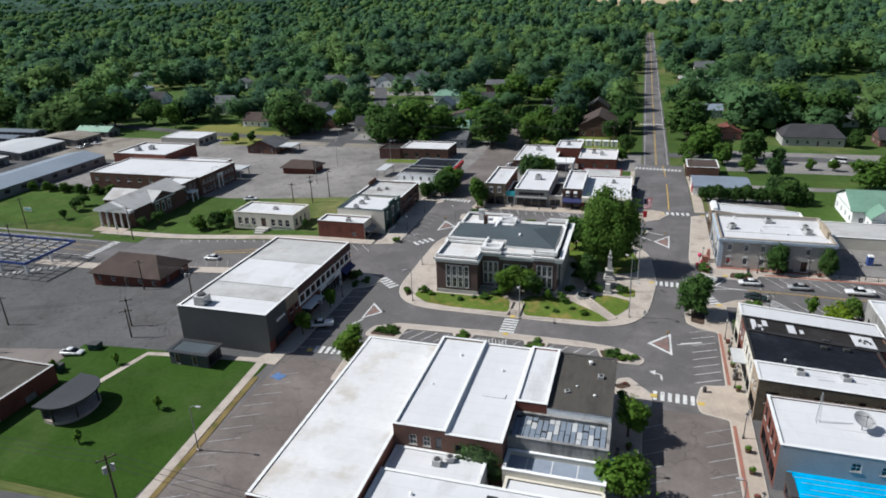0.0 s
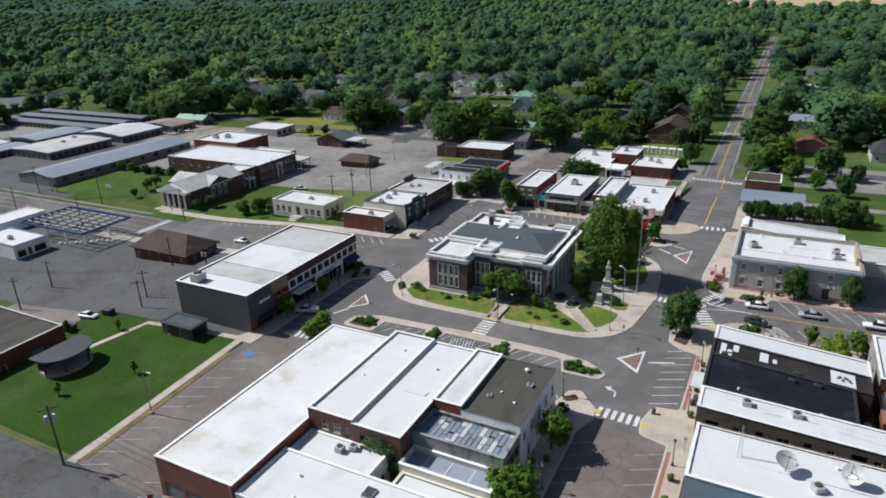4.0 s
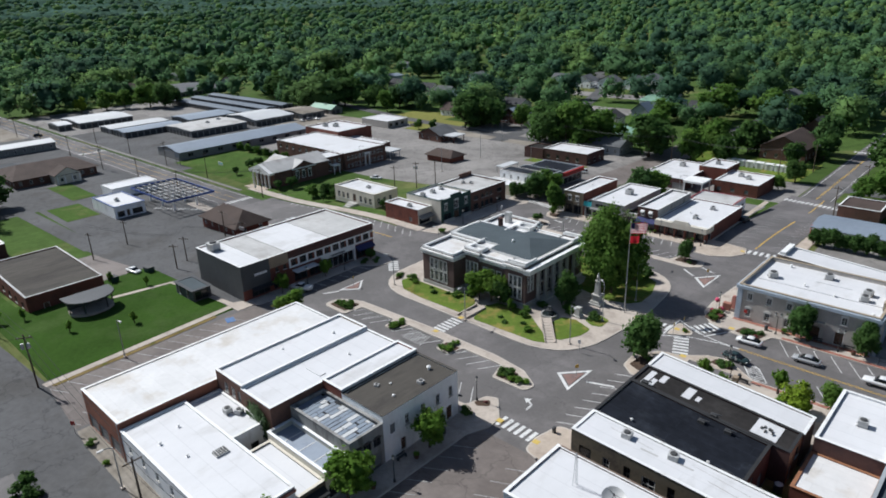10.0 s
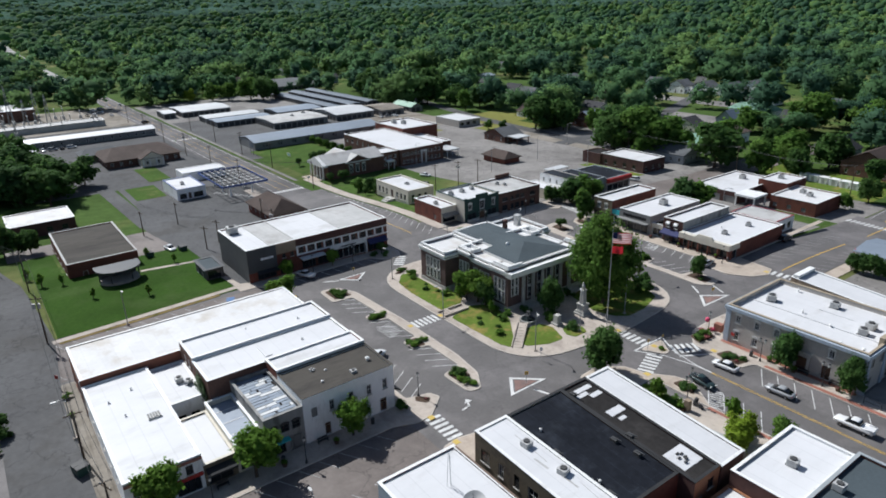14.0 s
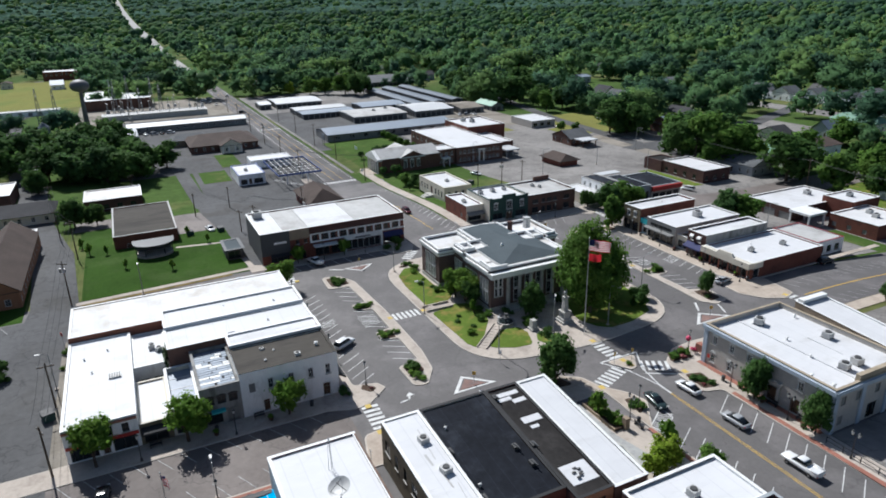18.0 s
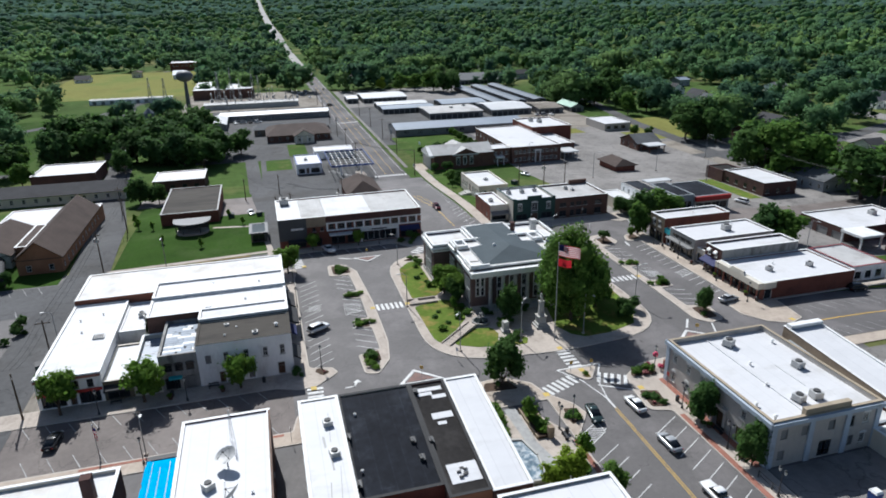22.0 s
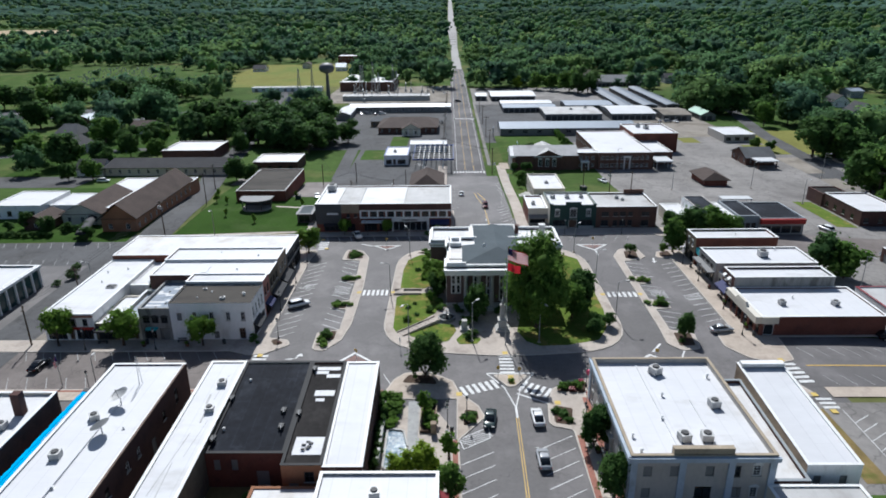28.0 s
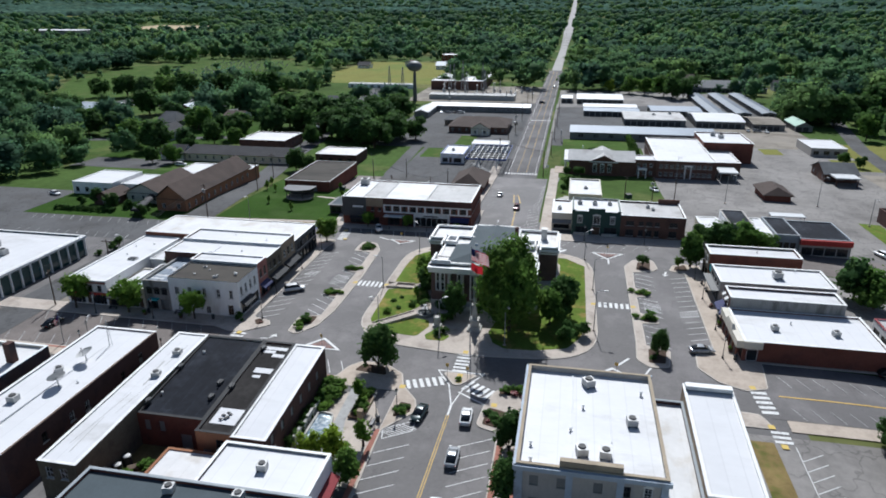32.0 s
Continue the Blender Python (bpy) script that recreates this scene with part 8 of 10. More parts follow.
for x, y, h, key, w in ((-176, 64, 13, "dark0", 1.35), (-184, 56, 14, "blue2", 1.3), (-190, 68, 13, "dark1", 1.35), (-198, 78, 11, "dark2", 1.2), (-188, 44, 12, "blue1", 1.3), (-232, 12, 17, "dark0", 1.25), (-222, 26, 16, "blue1", 1.3), (-217, 6, 18, "dark1", 1.25), (-206, 18, 16, "dark2", 1.3), (-198, 6, 15, "blue0", 1.2), (-198, 36, 15, "dark0", 1.3), (-208, 46, 16, "blue1", 1.3), (-196, 54, 15, "dark1", 1.25), (-214, 58, 16, "blue2", 1.2), (-226, 46, 17, "dark2", 1.3), (-236, 30, 16, "blue0", 1.3), (-204, 66, 13, "dark0", 1.2), (-240, 58, 16, "dark1", 1.3), (-102, 262, 17, "dark0", 1.25), (-91, 264, 19, "round1", 1.2), (-97, 274, 19, "blue0", 1.2), (-82, 272, 16, "round2", 1.15), (-110, 270, 17, "dark1", 1.2), (-60, 268, 17, "dark2", 1.3), (-66, 282, 16, "round0", 1.2), (-42, 288, 14, "round1", 0.95), (-32, 296, 13, "dark1", 1.1), (-161, 274, 17, "dark0", 1.15), (-168, 286, 18, "blue1", 1.1), (-150, 282, 15, "dark2", 1.1), (-68, 356, 18, "round1", 1.25), (-50, 374, 15, "round2", 1.2), (-31, 364, 16, "dark0", 1.2), (-88, 338, 12, "round0", 1.3), (19, 290, 17, "dark1", 1.2), (23, 262, 12, "round2", 1.15), (58, 318, 19, "round0", 1.3), (76, 314, 18, "dark2", 1.3), (-7, 311, 15, "blue2", 0.95), (-232, 286, 12, "round1", 0.9), (40, 256, 12, "dark0", 1.0), (68, 220, 9, "round2", 1.3)):
    tree(key, x, y, h, x * 0.7, w)
for x, y, h, key in ((-128, 47, 9, "dark1"), (-127, 53, 7, "dark0"), (-186, -6, 12, "round0"), (-172, -12, 11, "dark0"), (-166, 2, 9, "round1"), (-178, 34, 9, "dark1"), (-158, -18, 10, "blue0"), (-152, -12, 8, "dark2"), (-190, 32, 10, "blue0"), (-230, 34, 14, "dark1"), (-186, 46, 9, "dark2"), (-132, -8, 8, "round2"), (-130, -16, 7, "dark0"), (-66, 8, 5, "dark1"), (-62, 16, 5, "dark0"), (-56, 30, 4, "dark2"), (-60, 26, 3.6, "small"), (-32, 40, 3.2, "small"), (-100, 50, 3.2, "sapling"), (-97, 76, 3, "sapling"), (-90, 56, 2.8, "sapling"), (-70, 70, 2.8, "sapling"), (-76, 60, 2.6, "sapling"), (-87, 80, 2.6, "sapling"), (-92, 52, 3.6, "sapling")):
    tree(key, x, y, h, x * 0.7)
for x, y, h, key in ((-44, 270, 12, "round1"), (-40, 284, 11, "round2"), (-34, 276, 10, "dark1"), (-12, 286, 9, "dark0"), (-30, 300, 11, "round0"), (-6, 300, 10, "dark2"), (-166, 282, 12, "dark0"), (-160, 290, 13, "blue0"), (-156, 280, 11, "round0"), (-174, 292, 14, "dark1"), (-172, 262, 5, "dark2"), (-178, 258, 5, "round1"), (-140, 292, 11, "round2"), (-134, 300, 12, "blue1"), (-54, 296, 12, "dark1"), (-366, 216, 15, "dark2"), (-372, 224, 14, "dark0"), (-392, 190, 13, "round0"), (-396, 176, 10, "lime"), (-388, 200, 12, "round1"), (-260, 128, 1, "sapling")):
    tree(key, x, y, h, x * 0.3)

for k, (x, y) in enumerate(((-315, -158), (-316, -144), (-321, -131), (-322, -116), (-328, -102), (-334, -91), (-345, -85), (-360, -82), (-340, -62), (-310, -176), (-231, -134), (-186, -72), (-162, -46), (-155, -31), (-190, -20), (-186, -7), (-224, -64), (-203, -38), (-180, -84), (-163, -84), (-242, -92), (-212, -88), (-286, 276), (-268, 284), (-252, 294), (-338, 280), (-346, 318), (-372, 306), (-320, 322), (-304, 300), (-282, 302), (-236, 300), (-378, 212), (-300, 284))):
    tree(("dark0", "blue1", "round2", "dark1", "dark2")[k % 5], x, y, (16, 14, 15, 17, 13)[k % 5] * (0.8 if -240 < x < -150 and y < 0 else 1.0), x * 0.5, 1.25)
# headstones of the cemetery
rs, s = random.Random(31), Shape()
for k in range(420):
    k_ = rs.uniform(0, 1)
    x, y = -365 - 250 * k_, rs.uniform(-95, -185) - 62 * k_
    x = round(x / 5) * 5 + rs.uniform(-0.6, 0.6)
    z = gz(x, y) + 0.1
    s.box(x - 0.15, y - 0.45, z, x + 0.15, y + 0.45, z + rs.uniform(0.7, 1.3))
ob = new("headstones", s.mesh("headstones", "stone_pale"))
tagged(ob, "rows of pale headstones on the cemetery grass", "headstones", "", "stuff")
for k in range(7):
    x = -30.5 + 3.4 * k
    ob = thing("storage_box", "white storage box on the yard's edge", "storage box", Matrix.Translation((x, 275.4 - 0.2 * k, gz(x, 275))), "white storage boxes")
    part("body", Shape().box(-1.3, -1.2, 0, 1.3, 1.2, 2.1), "painted_white", ob)
    part("lid", Shape().box(-1.4, -1.3, 2.1, 1.4, 1.3, 2.25), "trim_white", ob)
    part("door", Shape().box(-0.5, -1.24, 0.1, 0.5, -1.2, 1.9), "unit_grey", ob)

# ---- woods ----
CLEAR = [(-400, 42, 118, 266), (-262, 262, -108, 290), (-640, -78, -418, 42), (-128, -40, 130, 60), (-135, 250, 16, 330), (-250, -20, -128, 60), (-5, 250, 14, 920), (-66, 250, -42, 336), (-345, -215, -266, -24), (-420, -34, -332, 45), (-165, 255, -106, 334), (-196, 392, -118, 416), (-150, 334, -110, 368), (40, 150, 110, 282), (-672, -4, -630, 44), (-140, 1560, 330, 2350), (-2700, 860, -2400, 960), (-1500, -900, -1260, -700), (-1140, -940, -960, -740), (-2400, -1900, -1650, -1300)]
LANES = [((-129, 258), (-136, 330), (-170, 420), (-230, 520)), ((-262, -60), (-330, -10), (-395, 12), (-640, 0)), ((-52, 330), (-50, 520)), ((-60, 272), (-330, 300)), ((-160, -120), (-200, 20))]


def gz_np(x, y):
    s = np.minimum(1, np.hypot(np.maximum(0, -75 - x), np.maximum(0, y - 190)) / 60)
    far = np.maximum(0, (np.hypot(x, y - 130) - 700) / 3300)
    return -3 * s * s * (3 - 2 * s) + 105 * far * far


def woods(r0, r1, spacing, seed, thin):
    """Places for trees in a ring sector round the town, with the clearings left out."""
    r = np.random.default_rng(seed)
    n = int(1.25 * math.radians(172) / 2 * (r1 * r1 - r0 * r0) / spacing ** 2)
    rad = np.sqrt(r.uniform(r0 * r0, r1 * r1, n))
    ang = np.radians(r.uniform(-30, 142, n))
    x, y = 50 - rad * np.sin(ang), 60 + rad * np.cos(ang)
    ok = (np.abs(y - 133) > 13) | (x > -380)
    for a, b, c, d in CLEAR:
        ok &= ~((x > a) & (x < c) & (y > b) & (y < d))
    cem = np.zeros(n, bool)
    for (ax, ay), (bx, by) in zip(CEMETERY, CEMETERY[1:] + CEMETERY[:1]):
        cem ^= ((ay > y) != (by > y)) & (x < ax + (bx - ax) * (y - ay) / (by - ay))
    ok &= ~(cem & (r.uniform(0, 1, n) > 0.07))
    for lane in LANES:
        for (ax, ay), (bx, by) in zip(lane, lane[1:]):
            t = np.clip(((x - ax) * (bx - ax) + (y - ay) * (by - ay)) / ((bx - ax) ** 2 + (by - ay) ** 2), 0, 1)
            ok &= np.hypot(x - ax - t * (bx - ax), y - ay - t * (by - ay)) > 7.5
    for p in HOUSE_SPOTS:
        px, py = p.x + 6, p.y + 5
        d = math.hypot(90 - px, 50 - py)
        ux, uy = (90 - px) / d, (50 - py) / d
        along, side = (x - px) * ux + (y - py) * uy, (x - px) * -uy + (y - py) * ux
        ok &= ~((along > -10) & (along < 30) & (np.abs(side) < 10.5))
    gap = np.sin(x * 0.021 + 1.3) * np.sin(y * 0.017 + x * 0.006) + 0.5 * np.sin(x * 0.05 - y * 0.043)
    ok &= gap > thin
    return x[ok], y[ok], r


def forest(name, r0, r1, spacing, seed, templates, tall, label, thin, mat="forest"):
    x, y, r = woods(r0, r1, spacing, seed, thin)
    n = len(x)
    pick = r.integers(0, len(templates), n)
    h = (tall[0] + (tall[1] - tall[0]) * r.beta(1.3, 1.3, n)) * (0.92 + 0.25 * np.sin(x * 0.019) * np.cos(y * 0.023))
    wide = h * r.uniform(0.46, 0.74, n)
    turn = r.uniform(0, 6.28, n)
    z = gz_np(x, y)
    tone = np.sin(x * 0.031 + y * 0.017) + np.sin(y * 0.043 - x * 0.011) + r.normal(size=n) * 0.9
    kind = np.where(tone > 1.15, 1, np.where(tone < -0.75, 2, 0))
    VV, FF, KK, NN, k0 = [], [], [], [], 0
    for k, (V, F) in enumerate(templates):
        N = leaf_normals(V, F, (0, 0, 0.4), 1.0, 0.55, 0.75)
        idx = np.nonzero(pick == k)[0]
        if not len(idx):
            continue
        c, s_ = np.cos(turn[idx])[:, None], np.sin(turn[idx])[:, None]
        X = (V[None, :, 0] * c - V[None, :, 1] * s_) * wide[idx][:, None] + x[idx][:, None]
        Y = (V[None, :, 0] * s_ + V[None, :, 1] * c) * wide[idx][:, None] + y[idx][:, None]
        Z = V[None, :, 2] * h[idx][:, None] + z[idx][:, None] + 0.02 * h[idx][:, None]
        VV.append(np.stack([X, Y, Z], 2).reshape(-1, 3))
        FF.append((F[None] + (np.arange(len(idx)) * len(V))[:, None, None] + k0).reshape(-1, 3))
        KK.append(np.repeat(kind[idx], len(F)))
        NN.append(np.stack([N[None, :, 0] * c - N[None, :, 1] * s_, N[None, :, 0] * s_ + N[None, :, 1] * c, np.repeat(N[None, :, 2], len(idx), 0)], 2).reshape(-1, 3))
        k0 += len(idx) * len(V)
    me = mesh_of(name, np.concatenate(VV), np.concatenate(FF), mat, normals=np.concatenate(NN))
    me.materials.append(MATS["forest_light"])
    me.materials.append(MATS["forest_dark"])
    me.polygons.foreach_set("material_index", np.concatenate(KK).astype(np.int32))
    ob = new(name, me)
    tagged(ob, label, "woods", "", "stuff")
    return n


near = [foliage(100 + k, 1.0, 1.0, 20, 620, 0.056, 0.66, 1.0, 0.12 * (k % 3), 0.6) for k in range(7)]
mid = [foliage(120 + k, 1.0, 1.0, 10, 170, 0.085, 0.7, 1.0, 0.12 * (k % 3), 0.62) for k in range(7)]
wide_ = [foliage(140 + k, 1.0, 1.0, 4, 24, 0.15, 0.85, 1.0, 0.1 * (k % 3), 0.64) for k in range(6)]
last = [foliage(160 + k, 1.0, 1.0, 2, 0, 0.3, 1.25) for k in range(5)]
forest("woods", 150, 430, 14.0, 1, near, (8, 21), "dense green broadleaf woods round the houses", -0.5)
forest("woods", 430, 760, 15.5, 2, mid, (9, 22), "dense green broadleaf woods", -0.7)
forest("far_woods", 760, 1350, 19.5, 3, wide_, (10, 23), "distant green woods", -0.9)
forest("far_woods", 1350, 2500, 30, 4, last, (12, 25), "distant green woods", -1.05)
forest("far_woods", 2500, 4000, 46, 6, last, (15, 32), "distant green woods", -1.0)
# the canopy of the farthest woods; its bluer tint paints in distance haze
na, nr = 700, 90
ang = np.radians(np.linspace(-34, 146, na))
rad = 2400 * (4500 / 2400) ** np.linspace(0, 1, nr)
AA, RR = np.meshgrid(ang, rad)
RR = RR * (1 + rng.uniform(-0.003, 0.003, RR.shape))
AA = AA + rng.uniform(-0.0012, 0.0012, AA.shape)
X, Y = 50 - RR * np.sin(AA), 60 + RR * np.cos(AA)
Z = gz_np(X, Y) + 5 + rng.uniform(0, 13, X.shape) + 3.0 * np.sin(X * 0.006) * np.sin(Y * 0.005 + 1)
Z[0] -= 14
open_ = (np.sin(X * 0.0031 + 0.7) * np.sin(Y * 0.0027 + X * 0.0011) > 0.80) | (np.abs(Y - 133) < 13 + RR * 0.0045)
Z[open_] = gz_np(X, Y)[open_] - 1.5
idx = (np.arange(nr - 1)[:, None] * na + np.arange(na - 1)[None]).ravel()
F = np.concatenate([np.stack([idx, idx + 1, idx + na + 1], 1), np.stack([idx, idx + na + 1, idx + na], 1)])
ob = new("horizon_woods", mesh_of("horizon_woods", np.stack([X, Y, Z], 2).reshape(-1, 3), F, "forest_far_hazed"))
tagged(ob, "endless woods out to the horizon", "woods", "", "stuff")

# ---- roof equipment ----


def ac_unit(x, y, z, k=1.0, turn=0.0, group="roof air conditioners"):
    ob = thing("ac_unit", "grey rooftop air conditioning unit with a fan grille", "air conditioner", Matrix.Translation((x, y, z)) @ Matrix.Rotation(turn, 4, "Z") @ Matrix.Scale(k, 4), group)
    part("body", AC[0], "", ob)
    part("fan_ring", AC[1], "", ob)
    part("grille", AC[2], "", ob)
    part("skid", AC[3], "", ob)
    return ob


s = Shape()
s.prism(rounded([(-0.75, -0.75), (0.75, -0.75), (0.75, 0.75), (-0.75, 0.75)], 0.12, 3), 0.14, 1.15)
AC = [s.mesh("body", "unit_grey"), Shape().cyl(0, 0, 1.15, 1.3, 0.55, 0.5, 14).mesh("fan_ring", "unit_dark"), Shape().cyl(0, 0, 1.3, 1.33, 0.48, 0.48, 12).mesh("grille", "unit_dark"), Shape().box(-0.9, -0.6, 0, 0.9, -0.45, 0.14).box(-0.9, 0.45, 0, 0.9, 0.6, 0.14).mesh("skid", "steel_dark")]
for x, y, z, k, a in ((24.7, 92.4, 6.4, 1.0, 0.1), (30.7, 92.6, 6.1, 1.0, 0.2), (21.8, 155.0, 6.36, 1.25, 0.5), (30.2, 160.4, 6.36, 1.15, 0.1), (37.4, 154.0, 6.36, 1.15, 0.2), (37.4, 156.8, 6.36, 1.15, -0.1), (32.9, 78.2, 6.5, 1.0, 0.6), (40.6, 77.4, 6.42, 1.05, 0.1), (-28.9, 193.5, 4.92, 1.5, 0.0), (-7.1, 187.6, 3.66, 0.95, 0.1), (-6.7, 197.4, 3.66, 0.95, 0.2), (45.6, 116.3, 4.92, 1.0, 0.1), (51.4, 107.6, 5.07, 1.0, 0.2), (51.0, 116.0, 5.07, 1.0, 0.0), (-2.9, 83.6, 7.12, 0.7, 0.0), (-7.2, 79.0, 7.12, 0.55, 0.4), (30.8, 61.6, 3.82, 1.15, 0.0), (31.0, 64.0, 3.82, 1.05, 0.0), (29.4, 58.8, 3.82, 1.0, 0.3), (-75.6, 91.6, 7.68, 1.9, 0.0), (-21.6, 63.4, 4.57, 0.9, 0.0), (-20.2, 64.4, 4.57, 0.8, 0.4), (-189.6, 209.6, 4.82, 1.6, 0.0), (-185.0, 212.0, 4.82, 1.6, 0.2), (-72, 154, 6.02, 1.0, 0.1), (-72, 158, 6.02, 1.0, 0.0), (-72.4, 162, 6.02, 0.9, 0.0), (-72.6, 172, 5.62, 0.8, 0.1), (-70.6, 173.2, 5.62, 0.7, 0.0), (-72, 148.6, 4.27, 0.9, 0.0), (-37, 247, 1.0, 1.4, 0), (-16, 244, 1.2, 1.2, 0), (-13, 242, 1.2, 1.2, 0), (-26, 250, 2.75, 1.2, 0.2), (-98, 156, 3.2, 1.0, 0.1), (-270, 194, -0.1, 1.6, 0), (-275, 203, -0.1, 1.6, 0), (-160, 103, 0.62, 1.0, 0), (-12, 26, 4.67, 1.4, 0), (-16, 20, 4.67, 1.6, 0.1), (-8, 14, 4.67, 1.3, 0.1)):
    ac_unit(x, y, z, k * 0.8, a)


def roof_vent(x, y, z, k=1.0, mat="trim_white", label="small white roof vent pipe"):
    ob = thing("roof_vent", label, "vent", Matrix.Translation((x, y, z)) @ Matrix.Scale(k, 4))
    part("pipe", Shape().cyl(0, 0, 0, 0.5, 0.14, 0.14, 10), mat, ob)
    part("cap", Shape().cyl(0, 0, 0.5, 0.62, 0.26, 0.1, 10), mat, ob)


for x, y, z, k in ((-4.6, 87.0, 7.1, 1.4), (-3.4, 78.8, 7.1, 0.9), (-6.0, 80.6, 7.1, 0.8), (-24, 84.5, 7.4, 1), (-26, 76, 7.4, 0.8), (-17, 82, 7.25, 0.9), (-21.0, 53.4, 5.1, 0.9), (-22.8, 56.8, 5.1, 0.9), (-16, 54.6, 5.1, 0.8), (27.7, 154.2, 6.36, 1), (23.0, 162.1, 6.36, 1.1), (40.0, 148.0, 6.36, 1.2), (36.8, 147.8, 6.36, 1.0), (33.0, 152.6, 6.36, 0.9), (23.4, 96.1, 6.3, 0.8), (33.8, 95.4, 5.4, 0.8), (-10, 191, 3.66, 0.8), (46, 80, 6.3, 0.9), (35, 83, 6.45, 0.8), (-33, 198, 4.9, 0.9), (-40, 192, 6.1, 0.9)):
    roof_vent(x, y, z, k)
for x, y, z in ((30.1, 102.4, 5.7), (30.8, 104.6, 5.75), (33.4, 102.8, 5.45), (27.6, 94.6, 6.05), (36.0, 94.7, 5.5), (20.8, 104.9, 6.6)):
    ob = thing("roof_junk", "dark scrap and ducts lying on a black roof", "duct", Matrix.Translation((x, y, z)))
    part("duct", Shape().box(-0.5, -0.3, 0, 0.4, 0.35, 0.45), "unit_dark", ob)
    part("pipe", Shape().tube((-0.3, 0.0, 0.45), (0.9, 0.2, 0.5), 0.1), "steel_dark", ob)
ob = thing("skylight", "slatted grey roof skylight hatch", "skylight", Matrix.Translation((-13.4, 57.8, 5.12)))
part("kerb_frame", Shape().box(-0.7, -0.9, 0, 0.7, 0.9, 0.35), "unit_grey", ob)
for k in range(5):
    part("slat", Shape().box(-0.62, -0.8 + 0.34 * k, 0.35, 0.62, -0.62 + 0.34 * k, 0.5), "steel_dark", ob)
ob = thing("roof_debris", "torn dark membrane patch on a white roof", "debris", Matrix.Translation((-17.6, 80.4, 7.28)))
for k in range(7):
    part("scrap", Shape().box(-1.2 + 0.42 * k, -0.35 + 0.2 * math.sin(k * 2.1), 0.0, -0.8 + 0.42 * k, 0.15 + 0.3 * math.sin(k * 1.7), 0.08), "unit_dark", ob)
ob = thing("roof_debris", "torn dark membrane patch on a white roof", "debris", Matrix.Translation((-17.2, 66.6, 7.28)))
for k in range(4):
    part("scrap", Shape().box(-0.8 + 0.4 * k, -0.2, 0.0, -0.45 + 0.4 * k, 0.2 + 0.1 * k, 0.1), "unit_dark", ob)
ob = thing("roof_debris", "heap of dark scraps on a white membrane patch", "debris", Matrix.Translation((36.8, 107.1, 5.28)))
for k in range(6):
    part("scrap", Shape().box(-0.8 + 0.3 * k, -0.4 + 0.5 * math.sin(k * 2.3), 0.0, -0.55 + 0.3 * k, 0.1 + 0.5 * math.sin(k * 2.3), 0.12), "unit_dark", ob)


def dish(x, y, z, r, turn, tilt):
    ob = thing("satellite_dish", "large mesh satellite dish on a roof mast", "satellite dish", Matrix.Translation((x, y, z)) @ Matrix.Rotation(turn, 4, "Z"), "roof dishes")
    part("mast", Shape().tube((0, 0, 0), (0, 0, 1.5), 0.09), "steel", ob)
    s = Shape()
    n, rings = 20, 5
    for j in range(rings + 1):
        q = r * j / rings
        s.v += [(q * math.cos(2 * math.pi * k / n), q * math.sin(2 * math.pi * k / n), 0.28 * q * q / r) for k in range(n)]
    s.f = [(j * n + k, j * n + (k + 1) % n, (j + 1) * n + (k + 1) % n, (j + 1) * n + k) for j in range(rings) for k in range(n)]
    bowl = part("bowl", s, "unit_grey", ob, "", Matrix.Translation((0, 0, 1.5)) @ Matrix.Rotation(radians(tilt), 4, "X"), True)
    for k in range(3):
        a = 2 * math.pi * k / 3
        part("strut", Shape().tube((r * 0.8 * math.cos(a), r * 0.8 * math.sin(a), 0.2 * r), (0, 0, r * 0.75), 0.03), "steel_dark", bowl)
    part("feed", Shape().cyl(0, 0, r * 0.7, r * 0.85, 0.1, 0.1, 8), "steel_dark", bowl)


dish(29.6, 80.2, 6.5, 1.3, 0.5, 22)
dish(36.4, 81.0, 6.45, 1.25, -0.6, 52)
ob = thing("antenna_mast", "thin lattice antenna mast on a white roof", "antenna", Matrix.Translation((24.6, 80.6, 6.6)))
for k in range(3):
    a = 2 * math.pi * k / 3
    part("leg", Shape().tube((0.3 * math.cos(a), 0.3 * math.sin(a), 0), (0.08 * math.cos(a), 0.08 * math.sin(a), 4.6), 0.03), "steel", ob)
for k in range(8):
    part("brace", Shape().tube((0.25, 0, 0.4 + 0.5 * k), (-0.12, 0.2, 0.65 + 0.5 * k), 0.02), "steel", ob)

# ---- street furniture ----


def lantern(x, y, heads=1, z=0.15, h=3.6):
    ob = thing("street_lantern", "black post-top street lantern" + (" with two heads" if heads > 1 else ""), "street lamp", Matrix.Translation((x, y, gz(x, y) + z)), "street lanterns")
    part("base", Shape().cyl(0, 0, 0, 0.5, 0.2, 0.12, 10), "steel_dark", ob)
    part("post", Shape().cyl(0, 0, 0.5, h, 0.07, 0.05, 8), "steel_dark", ob)
    for dx in ((0,) if heads == 1 else (-0.45, 0.45)):
        if dx:
            part("arm", Shape().tube((0, 0, h - 0.2), (dx, 0, h - 0.1), 0.04), "steel_dark", ob)
        hd = part("lantern_glass", Shape().cyl(dx, 0, h - 0.05, h + 0.45, 0.12, 0.2, 8), "lamp_glass", ob, "pale lantern glass")
        part("lantern_cap", Shape().cyl(dx, 0, h + 0.45, h + 0.72, 0.25, 0.03, 8), "steel_dark", hd)


